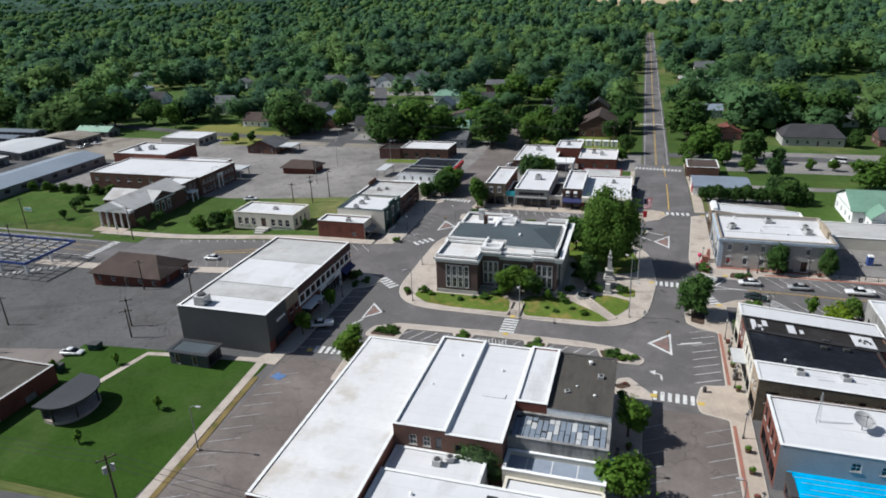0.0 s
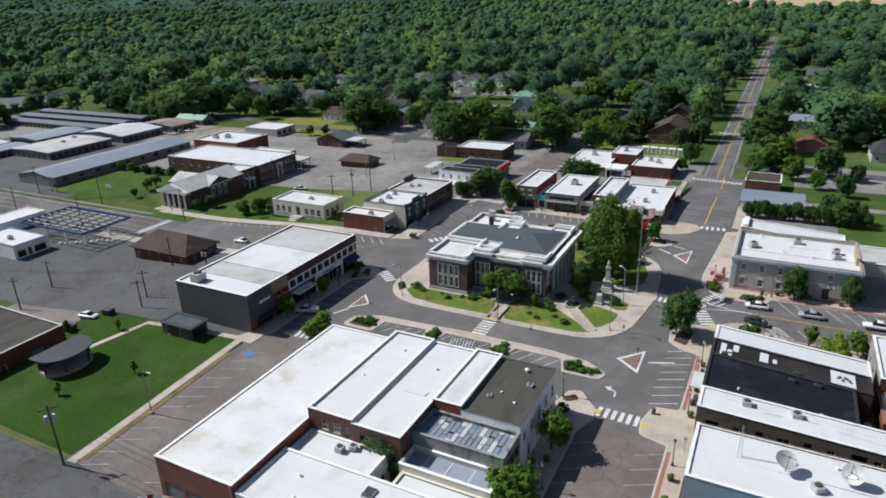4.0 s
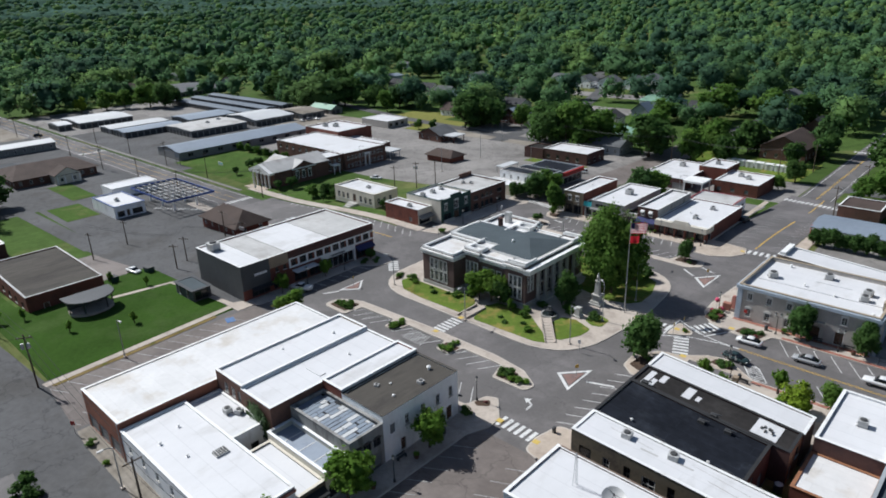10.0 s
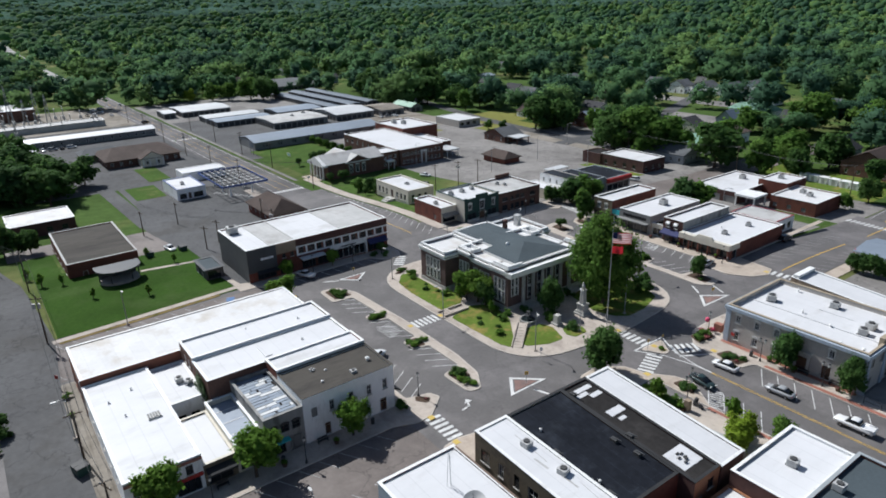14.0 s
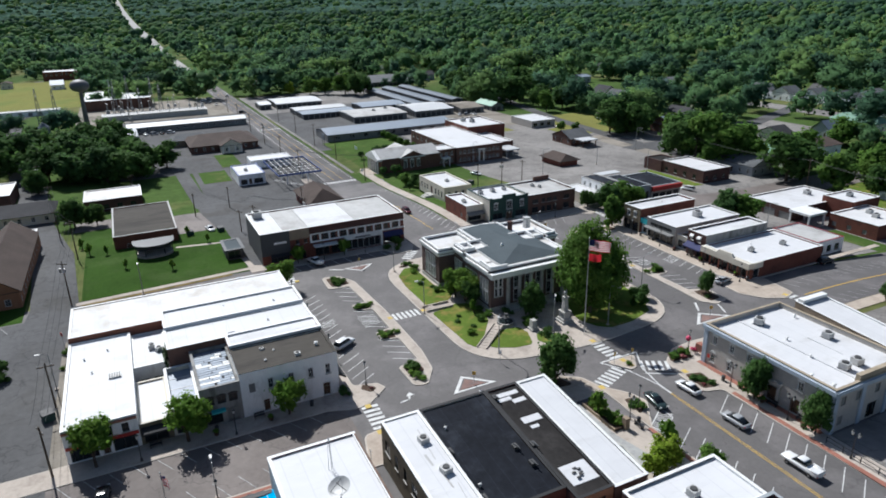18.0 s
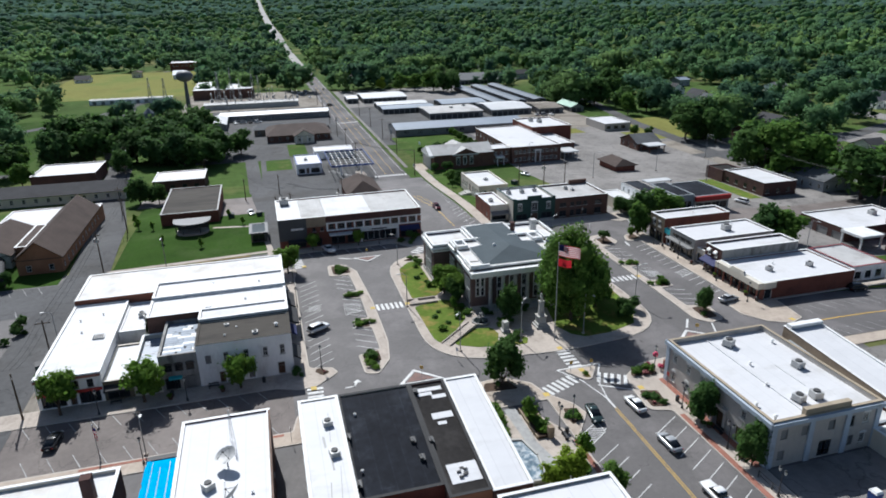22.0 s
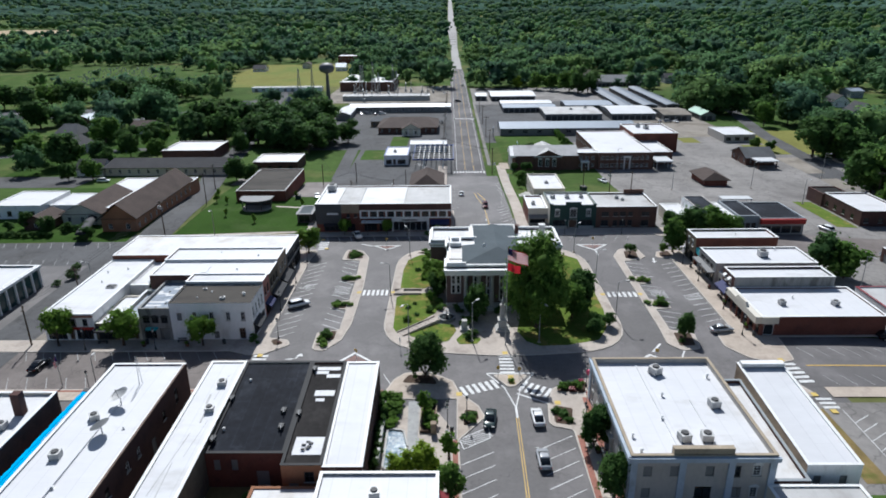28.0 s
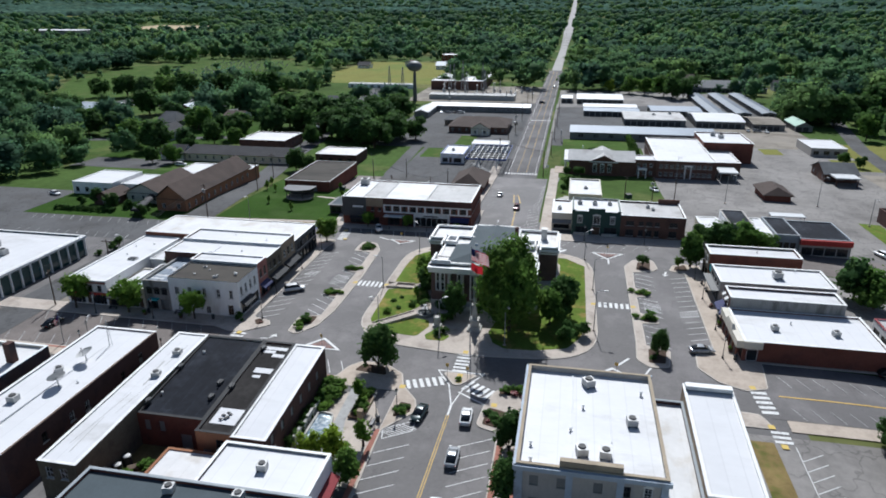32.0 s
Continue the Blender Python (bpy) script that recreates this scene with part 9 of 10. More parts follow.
for x, y, n in ((24.6, 127.4, 1), (26.0, 124.6, 2), (15.4, 146.6, 1), (26.6, 144.2, 2), (36.6, 144.4, 2), (-1.6, 178.4, 1), (-1.0, 93.6, 1), (17.2, 96.8, 1), (17.2, 105.6, 1), (17.2, 112.6, 1), (-12.4, 179.2, 1), (-26.4, 179.2, 1), (-36.6, 179.2, 1), (-12.8, 91.2, 1), (-26.8, 91.2, 1), (-39.4, 91.2, 1), (2.8, 72.6, 1), (2.8, 60.0, 1), (17.0, 84, 1), (17.0, 68.2, 1), (-58.2, 103.4, 1), (-58.2, 113.8, 1), (-58.2, 155.4, 1), (-58.2, 170.4, 1), (46.2, 144.3, 2)):
    lantern(x, y, n)


def mast_lamp(x, y, h=8.0, arm=1.6, turn=0.0):
    ob = thing("street_lamp", "tall grey street lamp with a curved arm", "street lamp", Matrix.Translation((x, y, gz(x, y) + 0.1)) @ Matrix.Rotation(turn, 4, "Z"), "tall street lamps")
    part("base", Shape().box(-0.25, -0.25, 0, 0.25, 0.25, 0.25), "concrete", ob)
    part("pole", Shape().tube((0, 0, 0.25), (0, 0, h), 0.1, 0.06, 8), "pole_grey", ob)
    part("arm", Shape().tube((0, 0, h - 0.1), (arm * 0.6, 0, h + 0.25), 0.05).tube((arm * 0.6, 0, h + 0.25), (arm, 0, h + 0.25), 0.045), "pole_grey", ob)
    part("lamp_head", Shape().box(arm - 0.1, -0.16, h + 0.16, arm + 0.65, 0.16, h + 0.32), "unit_grey", ob)


for x, y, h, a, t in ((0.9, 141.0, 8, 1.4, 0.4), (0.3, 129.0, 7.6, 1.2, 2.4), (-7.9, 156.8, 8, 1.4, 1.6), (-27, 157.0, 7, 1.2, 1.6), (0.4, 117.6, 7.6, 1.4, -0.6), (-20.0, 112.6, 7, 1.2, -1.6), (-47.0, 134, 7, 1.2, 3.1), (-43, 115.4, 7, 1.2, -2.4), (-57.6, 63.0, 7.4, 1.2, 0.0), (-44.8, 155.4, 7, 1.2, 2.2), (15.0, 68.2, 5.4, 0.6, 3.1), (-23.2, 48.4, 6.5, 1.2, -1.6), (-126.5, 259.6, 9, 1.8, 0.3), (-93.7, 236.2, 8, 1.6, 0.1), (-107.4, 199.5, 9, 1.6, 1.0), (-113.0, 228.4, 9, 1.6, 2.0), (-22.7, 212.3, 8, 1.6, 0.2), (-142, 189.5, 8, 1.4, 0.4)):
    mast_lamp(x, y, h, a, t)


def utility_pole(x, y, h=10.0, turn=0.0, transformer=False, mat="pole_wood", label="weathered wooden utility pole with a crossarm"):
    ob = thing("utility_pole", label, "utility pole", Matrix.Translation((x, y, gz(x, y))) @ Matrix.Rotation(turn, 4, "Z"), "utility poles")
    part("pole", Shape().tube((0, 0, -0.3), (0, 0, h), 0.17, 0.11, 8), mat, ob)
    part("crossarm", Shape().box(-1.2, -0.06, h - 0.7, 1.2, 0.06, h - 0.55), mat, ob)
    for k in (-0.9, 0.9):
        part("insulator", Shape().cyl(k, 0, h - 0.55, h - 0.35, 0.06, 0.04, 6), "unit_grey", ob)
    if transformer:
        for k in (-0.45, 0.45):
            part("transformer", Shape().cyl(k, -0.3, h - 2.4, h - 1.5, 0.27, 0.27, 10), "unit_grey", ob)
    return ob


POLES = [(-58.9, 49.2, 10, 1.0, True), (-90.5, 49.3, 10, 1.5, False), (-120.2, 80.4, 7.5, 0.4, False), (-95.8, 94.0, 6.4, 0.6, False), (-92.0, 89.6, 6.4, 0.6, False), (-125.8, 91.4, 7, 0.3, False), (-91.4, 107.8, 7.4, 0.2, True), (-106.6, 110.6, 7.6, 0.1, False), (-136, 141.2, 10, 0.0, False), (-17.4, 48.6, 8, 1.6, False), (0.9, 49.2, 8, 0.4, False), (-114, 44.0, 9, 1.4, False), (-150, 40, 9, 1.4, False), (-186, 34, 9, 1.4, True), (-158, 122.6, 10, 1.57, False), (-190, 122.8, 10, 1.57, False), (-225, 123, 10, 1.57, True), (-262, 123.4, 10, 1.57, False), (-300, 123.6, 10, 1.57, False), (-340, 124, 10, 1.57, False), (-176, 142.6, 10, 1.57, False), (-210, 142.8, 10, 1.57, False), (-246, 143, 10, 1.57, False), (-285, 143, 10, 1.57, False), (-10, 262, 11, 1.57, False), (-48, 262, 11, 1.57, False), (-92, 258, 11, 1.57, False), (-97, 176, 9, 0.5, True), (-94, 182, 9, 0.5, False), (-99, 168, 9, 0.5, False), (16.4, 222, 10, 0, False), (16.4, 258, 10, 0, False), (11, 300, 10, 0, False), (-4, 280, 10, 0, False)]
for x, y, h, t, tr in POLES:
    utility_pole(x, y, h, t, tr)


def wires(name, spots, n=3, sag=0.7):
    """Slack cables from pole to pole."""
    ob = thing(name, "thin dark overhead cables slung between poles", "cables")
    for a, b in zip(spots, spots[1:]):
        pa, pb = Vector((a[0], a[1], gz(a[0], a[1]) + a[2] - 0.4)), Vector((b[0], b[1], gz(b[0], b[1]) + b[2] - 0.4))
        d = (pb - pa).normalized()
        side = Vector((-d.y, d.x, 0)) * 0.9
        for k in range(n):
            s, off = Shape(), side * (k - (n - 1) / 2)
            pts = [pa.lerp(pb, t / 6) + off - Vector((0, 0, sag * 4 * (t / 6) * (1 - t / 6))) for t in range(7)]
            for p in pts:
                s.v += [tuple(p + Vector((0, 0, 0.03))), tuple(p + side * 0.03 - Vector((0, 0, 0.015))), tuple(p - side * 0.03 - Vector((0, 0, 0.015)))]
            s.f = [(3 * i + j, 3 * i + (j + 1) % 3, 3 * i + 3 + (j + 1) % 3, 3 * i + 3 + j) for i in range(6) for j in range(3)]
            part("cable", s, "wire", ob)


wires("overhead_cables", [(-150, 40, 9), (-114, 44, 9), (-90.5, 49.3, 10), (-58.9, 49.2, 10), (-17.4, 48.6, 8), (0.9, 49.2, 9)])
wires("overhead_cables", [(-340, 124, 10), (-300, 123.6, 10), (-262, 123.4, 10), (-225, 123, 10), (-190, 122.8, 10), (-158, 122.6, 10), (-136, 141.2, 10)])
wires("overhead_cables", [(11, 300, 10), (-10, 262, 11), (-48, 262, 11), (-92, 258, 11), (-126.5, 259.6, 9)], 2, 1.4)
wires("overhead_cables", [(-120.2, 80.4, 10), (-92, 89.6, 9), (-95.8, 94, 9.5), (-91.4, 107.8, 7.4), (-106.6, 110.6, 7.6)], 2)

# ---- memorials and flags ----
ob = thing("memorial_column", "pale stone memorial column on a stepped base", "monument", Matrix.Translation((-4.3, 134.8, 0.16)))
part("base", Shape().box(-1.3, -1.3, 0, 1.3, 1.3, 0.4).box(-1.0, -1.0, 0.4, 1.0, 1.0, 0.8).box(-0.75, -0.75, 0.8, 0.75, 0.75, 2.0).box(-0.9, -0.9, 2.0, 0.9, 0.9, 2.25), "stone_pale", ob)
part("shaft", Shape().prism([(-0.5, -0.5), (0.5, -0.5), (0.5, 0.5), (-0.5, 0.5)], 2.25, 4.9, 0.72).box(-0.48, -0.48, 4.9, 0.48, 0.48, 5.15), "stone_pale", ob)
part("finial", Shape().cyl(0, 0, 5.15, 6.3, 0.28, 0.22, 10).dome(0, 0, 6.42, 0.2, 0.2, 0.26, 10, 5, -0.7).cyl(0, 0, 5.6, 6.1, 0.34, 0.2, 10), "stone_pale", ob, "plain carved figure shape", None, True)
ob = thing("memorial_stone", "pale granite memorial block on a plinth", "monument", Matrix.Translation((-4.2, 127.7, 0.16)))
part("plinth", Shape().box(-0.8, -0.8, 0, 0.8, 0.8, 0.4), "stone_pale", ob)
part("block", Shape().prism([(-0.55, -0.55), (0.55, -0.55), (0.55, 0.55), (-0.55, 0.55)], 0.4, 2.0, 0.9), "stone_pale", ob)
ob = thing("fountain", "round tiered stone fountain with water", "fountain", Matrix.Translation((-8.6, 124.4, 0.16)))
s = Shape()
n = 20
for r, z in ((1.7, 0), (1.7, 0.6), (1.4, 0.6), (1.4, 0.2)):
    s.v += [(r * math.cos(2 * math.pi * k / n), r * math.sin(2 * math.pi * k / n), z) for k in range(n)]
s.f = [(j * n + k, j * n + (k + 1) % n, (j + 1) * n + (k + 1) % n, (j + 1) * n + k) for j in range(3) for k in range(n)]
part("basin", s, "concrete_stained", ob, "dark stone basin")
part("water", Shape().cyl(0, 0, 0.3, 0.42, 1.39, 1.39, 20), "water_dark", ob, "dark still water")
part("pedestal", Shape().cyl(0, 0, 0.42, 1.2, 0.22, 0.14, 10).cyl(0, 0, 1.2, 1.4, 0.3, 0.75, 14).cyl(0, 0, 1.4, 2.0, 0.12, 0.08, 8).cyl(0, 0, 2.0, 2.12, 0.15, 0.4, 12), "steel_dark", ob)


def wavy(w, h, x0, z0, mat, y=0.0, amp=0.28):
    """A strip of cloth in the wind."""
    s, n = Shape(), 12
    for i in range(n + 1):
        u = i / n
        off = amp * u * math.sin(u * 7.0 + z0 * 0.5)
        s.v += [(x0 + w * u, y + off, z0 - 0.35 * u * w * 0.45), (x0 + w * u, y + off, z0 + h - 0.35 * u * w * 0.45)]
    s.f = [(2 * i, 2 * i + 2, 2 * i + 3, 2 * i + 1) for i in range(n)]
    return s


def flagpole(x, y, h, k=1.0, second=True, turn=0.0, z=0.16):
    ob = thing("flagpole", "tall pale flagpole flying a striped flag" + (" and a red flag" if second else ""), "flagpole", Matrix.Translation((x, y, z)) @ Matrix.Rotation(turn, 4, "Z"))
    part("pole", Shape().tube((0, 0, 0), (0, 0, h), 0.11, 0.05, 10), "steel", ob)
    part("ball", Shape().dome(0, 0, h + 0.08, 0.12, 0.12, 0.12, 10, 5, -1.2), "steel", ob, "", None, True)
    fl = part("striped_flag", wavy(3.6 * k, 2.1 * k / 13, 0.08, h - 2.3 * k, "flag_red"), "flag_red", ob, "red and white striped flag with a blue corner")
    for j in range(1, 13):
        mt = "flag_red" if j % 2 == 0 else "flag_white"
        part("stripe", wavy(3.6 * k, 2.1 * k / 13, 0.08, h - 2.3 * k + 2.1 * k / 13 * j, mt, 0.0, 0.28), mt, fl)
    part("canton", wavy(1.5 * k, 1.13 * k, 0.08, h - 2.3 * k + 0.97 * k, "flag_blue", -0.03), "flag_blue", fl)
    part("canton", wavy(1.5 * k, 1.13 * k, 0.08, h - 2.3 * k + 0.97 * k, "flag_blue", 0.03), "flag_blue", fl)
    if second:
        part("red_flag", wavy(2.2, 1.4, 0.08, h - 4.2, "flag_red"), "flag_red", ob, "red flag")
        part("emblem", Shape().cyl(0, 0, -0.02, 0.02, 0.3, 0.3, 14), "flag_blue", ob, "round blue emblem", Matrix.Translation((1.0, 0.1, h - 3.7)) @ Matrix.Rotation(radians(90), 4, "X"))


flagpole(1.7, 134.9, 18.6, 1.0, True, radians(62))
flagpole(14.6, 62.4, 5.6, 0.5, False, radians(20))

# garden walls, pool, benches
ob = thing("water_feature", "curved garden pool with pale stone walls and blue water", "pool", Matrix.Translation((0, 0, 0.17)))
pool = rounded([(27.0, 116.2), (35.4, 116.2), (35.6, 118.4), (31.0, 119.0), (27.4, 118.2)], 0.6)
part("water", Shape().prism(pool, 0.0, 0.3), "water", ob, "rippled blue-grey water")
s = Shape()
for i in range(len(pool)):
    a, b = Vector(pool[i - 1]), Vector(pool[i])
    d = (b - a)
    if d.length > 0.05:
        nrm = Vector((d.y, -d.x)).normalized() * 0.28
        s.prism([tuple(a), tuple(a + nrm), tuple(b + nrm), tuple(b)], 0, 0.5)
part("rim", s, "stone_pale", ob, "pale stone rim")
for k in range(4):
    part("back_wall", Shape().box(25.4 + 2.4 * k, 115.2, 0, 27.6 + 2.4 * k, 115.6, 1.3 + 0.25 * (k % 2)), "stone_pale", ob, "pale stone wall")
ob = thing("planter_bed", "raised planter bed with a low brick wall", "planter", Matrix.Translation((0, 0, 0.16)))
part("wall", Shape().box(20.0, 120.6, 0, 27.4, 120.8, 0.5).box(20.0, 122.8, 0, 27.4, 123.0, 0.5), "brick_tan", ob)
part("soil", Shape().box(20.0, 120.8, 0, 27.4, 122.8, 0.4), "mulch", ob)
part("pillar", Shape().box(27.0, 122.2, 0, 27.8, 123.0, 1.8), "brick_tan", ob, "tan brick pillar")


def bench(x, y, turn):
    ob = thing("bench", "dark metal street bench", "bench", Matrix.Translation((x, y, 0.16)) @ Matrix.Rotation(turn, 4, "Z"), "street benches")
    for k in range(3):
        part("seat_slat", Shape().box(-0.8, -0.2 + 0.15 * k, 0.42, 0.8, -0.08 + 0.15 * k, 0.46), "steel_dark", ob)
    for k in range(2):
        part("back_slat", Shape().box(-0.8, 0.26, 0.55 + 0.16 * k, 0.8, 0.3, 0.67 + 0.16 * k), "steel_dark", ob)
    for x_ in (-0.7, 0.7):
        part("leg", Shape().box(x_ - 0.04, -0.2, 0, x_ + 0.04, 0.3, 0.42), "steel_dark", ob)


for x, y, t in ((28.0, 124.6, 3.1), (33.0, 145.6, 0), (37.8, 145.8, 0), (17.6, 101, -1.6), (17.6, 109, -1.6), (-9, 180.6, 0), (-18, 180.6, 0), (-31, 180.6, 0), (0.2, 76.4, 1.6), (0.4, 62.0, 1.6)):
    bench(x, y, t)


def planter_pot(x, y, flowers):
    ob = thing("planter_pot", "brown barrel planter pot with %s on the pavement" % ("red flowers" if flowers else "green leaves"), "planter", Matrix.Translation((x, y, 0.16)), "pavement planters")
    part("pot", Shape().cyl(0, 0, 0, 0.5, 0.3, 0.4, 12).cyl(0, 0, 0.5, 0.56, 0.43, 0.43, 12), "door_brown", ob)
    part("plant", SHRUBS["red" if flowers else "light"], "", ob, "", Matrix.Translation((0, 0, 0.5)) @ Matrix.Scale(0.6, 4))


for k, (x, y) in enumerate(((17.6, 96.0), (17.5, 99.6), (17.5, 103.2), (17.5, 107.2), (17.5, 111.2), (17.2, 81.0), (17.2, 76.6), (17.2, 71.8), (27.6, 145.2), (31.8, 145.0), (38.8, 144.8), (-4.4, 180.2), (-14.4, 180.2), (-22.6, 180.2), (1.6, 77.8), (1.6, 70.0))):
    planter_pot(x, y, k % 3 == 1)


def bin_(x, y, col="steel_dark"):
    ob = thing("litter_bin", "dark metal litter bin on the pavement", "litter bin", Matrix.Translation((x, y, 0.16)), "litter bins")
    part("drum", Shape().cyl(0, 0, 0, 0.85, 0.28, 0.3, 10), col, ob)
    part("lid", Shape().cyl(0, 0, 0.85, 1.0, 0.32, 0.16, 10), col, ob)


for x, y in ((12.6, 94.6), (-1.4, 180.4), (27.2, 125.2), (17.4, 99.2), (24.8, 144.6), (0.8, 84.2), (0.7, 70.2), (-34.6, 180.4)):
    bin_(x, y)


def dumpster(x, y, turn, mat="paint_green", z=0.0):
    ob = thing("dumpster", "dark green steel refuse dumpster", "dumpster", Matrix.Translation((x, y, gz(x, y) + z)) @ Matrix.Rotation(turn, 4, "Z"), "dumpsters")
    part("bin", Shape().prism([(-0.95, -0.8), (0.95, -0.8), (0.95, 0.8), (-0.95, 0.8)], 0.15, 1.35, 1.08), mat, ob)
    for k in (-0.5, 0.5):
        part("lid", Shape().box(k - 0.48, -0.86, 1.36, k + 0.48, 0.86, 1.44), "unit_dark", ob)
    for a in (-0.8, 0.8):
        for b_ in (-0.6, 0.6):
            part("wheel", Shape().cyl(a, b_, 0, 0.15, 0.1, 0.1, 8), "tyre", ob)


for x, y, t in ((-14.4, 47.8, 0.3), (-97.0, 76.6, 0.1), (46.4, 94.6, 0.2), (-108, 170, 0.4), (-96, 84.6, 0.1), (-62.6, 200, 0.2)):
    dumpster(x, y, t)
slab("verge", [(-41, 47.6), (-1, 47.4), (-1, 51.0), (-41, 51.0)], 0.02, 0.09, "gravel", "bare tan dirt strip behind the store")
slab("courtyard", [(38.3, 94.4), (49.6, 94.4), (49.6, 101), (41.6, 101), (41.6, 109.4), (38.3, 109.4)], 0.02, 0.1, "dry_grass", "weedy brown back court")
for key, x, y, k in (("bush", 43.0, 98.4, 1.3), ("light", 45.0, 96.4, 1.2), ("bush", 40.6, 100.2, 1.0), ("bush", -36.0, 49.2, 0.8), ("light", -30.0, 49.0, 0.7)):
    shrub(key, x, y, k)


def sign(x, y, h, turn, face="sign_white", w=0.6, hh=0.7, label="small road sign on a post", z=0.15):
    ob = thing("road_sign", label, "road sign", Matrix.Translation((x, y, gz(x, y) + z)) @ Matrix.Rotation(turn, 4, "Z"), "road signs")
    part("post", Shape().tube((0, 0, 0), (0, 0, h), 0.04), "steel", ob)
    part("plate", Shape().box(-w / 2, -0.05, h - hh, w / 2, -0.02, h), face, ob)


for x, y, h, t, f, w, hh in ((7.2, 109.0, 2.4, 1.0, "paint_yellow", 0.6, 0.6), (-49.4, 109.2, 2.4, 2.0, "paint_yellow", 0.6, 0.6), (7.6, 160.0, 2.4, 1.2, "paint_yellow", 0.6, 0.6), (-49.0, 160.8, 2.4, 4.0, "paint_yellow", 0.6, 0.6), (13.0, 136.2, 2.2, 1.6, "paint_yellow", 0.5, 0.6), (12.6, 132.8, 2.2, 1.6, "paint_yellow", 0.5, 0.6), (3.2, 116.2, 2.4, 0.6, "sign_white", 0.5, 0.7), (-40.4, 48.6, 2.3, 0.6, "paint_red", 0.7, 0.7), (18.0, 87.6, 2.4, 0.0, "sign_white", 0.5, 0.6), (20.6, 145.6, 2.4, 0, "paint_red", 0.6, 0.6), (-142, 142.4, 3.0, 1.6, "sign_white", 0.9, 0.9)):
    sign(x, y, h, t, f, w, hh)
ob = thing("roadside_sign", "tall two-post business sign panel", "sign", Matrix.Translation((-206, 146, gz(-206, 146))))
for x in (-1.6, 1.6):
    part("post", Shape().tube((x, 0, 0), (x, 0, 5.5), 0.1), "steel_dark", ob)
part("panel", Shape().box(-1.9, -0.15, 3.2, 1.9, 0.15, 5.5), "metal_roof_blue", ob, "blue-grey sign panel")
ob = thing("banner_sign", "white lawn banner sign with unreadable bars", "sign", Matrix.Translation((-190, 156, gz(-190, 156))))
part("panel", Shape().box(-1.6, -0.05, 0.4, 1.6, 0.05, 1.7), "sign_white", ob)
part("lettering_bar", Shape().box(-1.2, -0.08, 0.9, 1.2, -0.055, 1.2), "teal", ob)
ob = thing("corner_display", "red and pink parade display beside the grey building", "display", Matrix.Translation((16.2, 148.6, 0.16)))
part("frame", Shape().box(-0.7, -0.5, 0, 0.7, 0.5, 1.4), "brick_paving", ob, "rust red frame")
part("balloon", Shape().dome(-1.4, -1.6, 2.2, 0.45, 0.45, 0.5, 12, 6, -1.3), "flower_pink", ob, "bright pink balloon", None, True)
part("stand", Shape().tube((-1.4, -1.6, 0), (-1.4, -1.6, 1.9), 0.04), "steel", ob)
part("figure_shape", Shape().prism([(0.2, 0.9), (1.2, 0.9), (1.2, 1.9), (0.2, 1.9)], 0, 2.6, 0.5), "brick_pink", ob, "pink covered shape")

# fence by the east lot
ob = thing("railing", "dark metal railing along the east lot", "railing", Matrix.Translation((42.6, 144.4, 0.1)))
for k in range(9):
    part("post", Shape().box(k * 2.4 - 0.05, -0.05, 0, k * 2.4 + 0.05, 0.05, 1.1), "steel_dark", ob)
part("rail", Shape().box(0, -0.03, 1.04, 19.2, 0.03, 1.1), "steel_dark", ob)
part("rail", Shape().box(0, -0.03, 0.5, 19.2, 0.03, 0.55), "steel_dark", ob)
ob = thing("portable_toilet", "blue portable toilet cabin", "toilet", Matrix.Translation((50.6, 154.0, 0.04)))
part("cabin", Shape().box(-0.55, -0.55, 0, 0.55, 0.55, 2.1), "paint_blue", ob)
part("roof", Shape().prism([(-0.6, -0.6), (0.6, -0.6), (0.6, 0.6), (-0.6, 0.6)], 2.1, 2.35, 0.7), "sign_white", ob)
draped("lot", 42, 147, 80, 163, "lot_grey", 0.05, "pale empty concrete lot")

ob = thing("covered_walkway", "long dark awning over the walk to the chapel door", "awning", Matrix.Translation((-71.6, 24.2, gz(-71, 24))) @ Matrix.Rotation(radians(16), 4, "Z"))
for k in range(5):
    for y in (-1.1, 1.1):
        part("post", Shape().tube((0.4 + 4.2 * k, y, 0), (0.4 + 4.2 * k, y, 2.2), 0.06), "steel_dark", ob)
s = Shape()
for k in range(8):
    a0, a1 = math.pi * k / 8, math.pi * (k + 1) / 8
    s.face((0, 1.3 * math.cos(a0), 2.2 + 0.8 * math.sin(a0)), (18, 1.3 * math.cos(a0), 2.2 + 0.8 * math.sin(a0)), (18, 1.3 * math.cos(a1), 2.2 + 0.8 * math.sin(a1)), (0, 1.3 * math.cos(a1), 2.2 + 0.8 * math.sin(a1)))
s.face(*[(18, 1.3 * math.cos(math.pi * k / 8), 2.2 + 0.8 * math.sin(math.pi * k / 8)) for k in range(9)])
part("cover", s, "awning_dark", ob, "dark curved canvas cover")

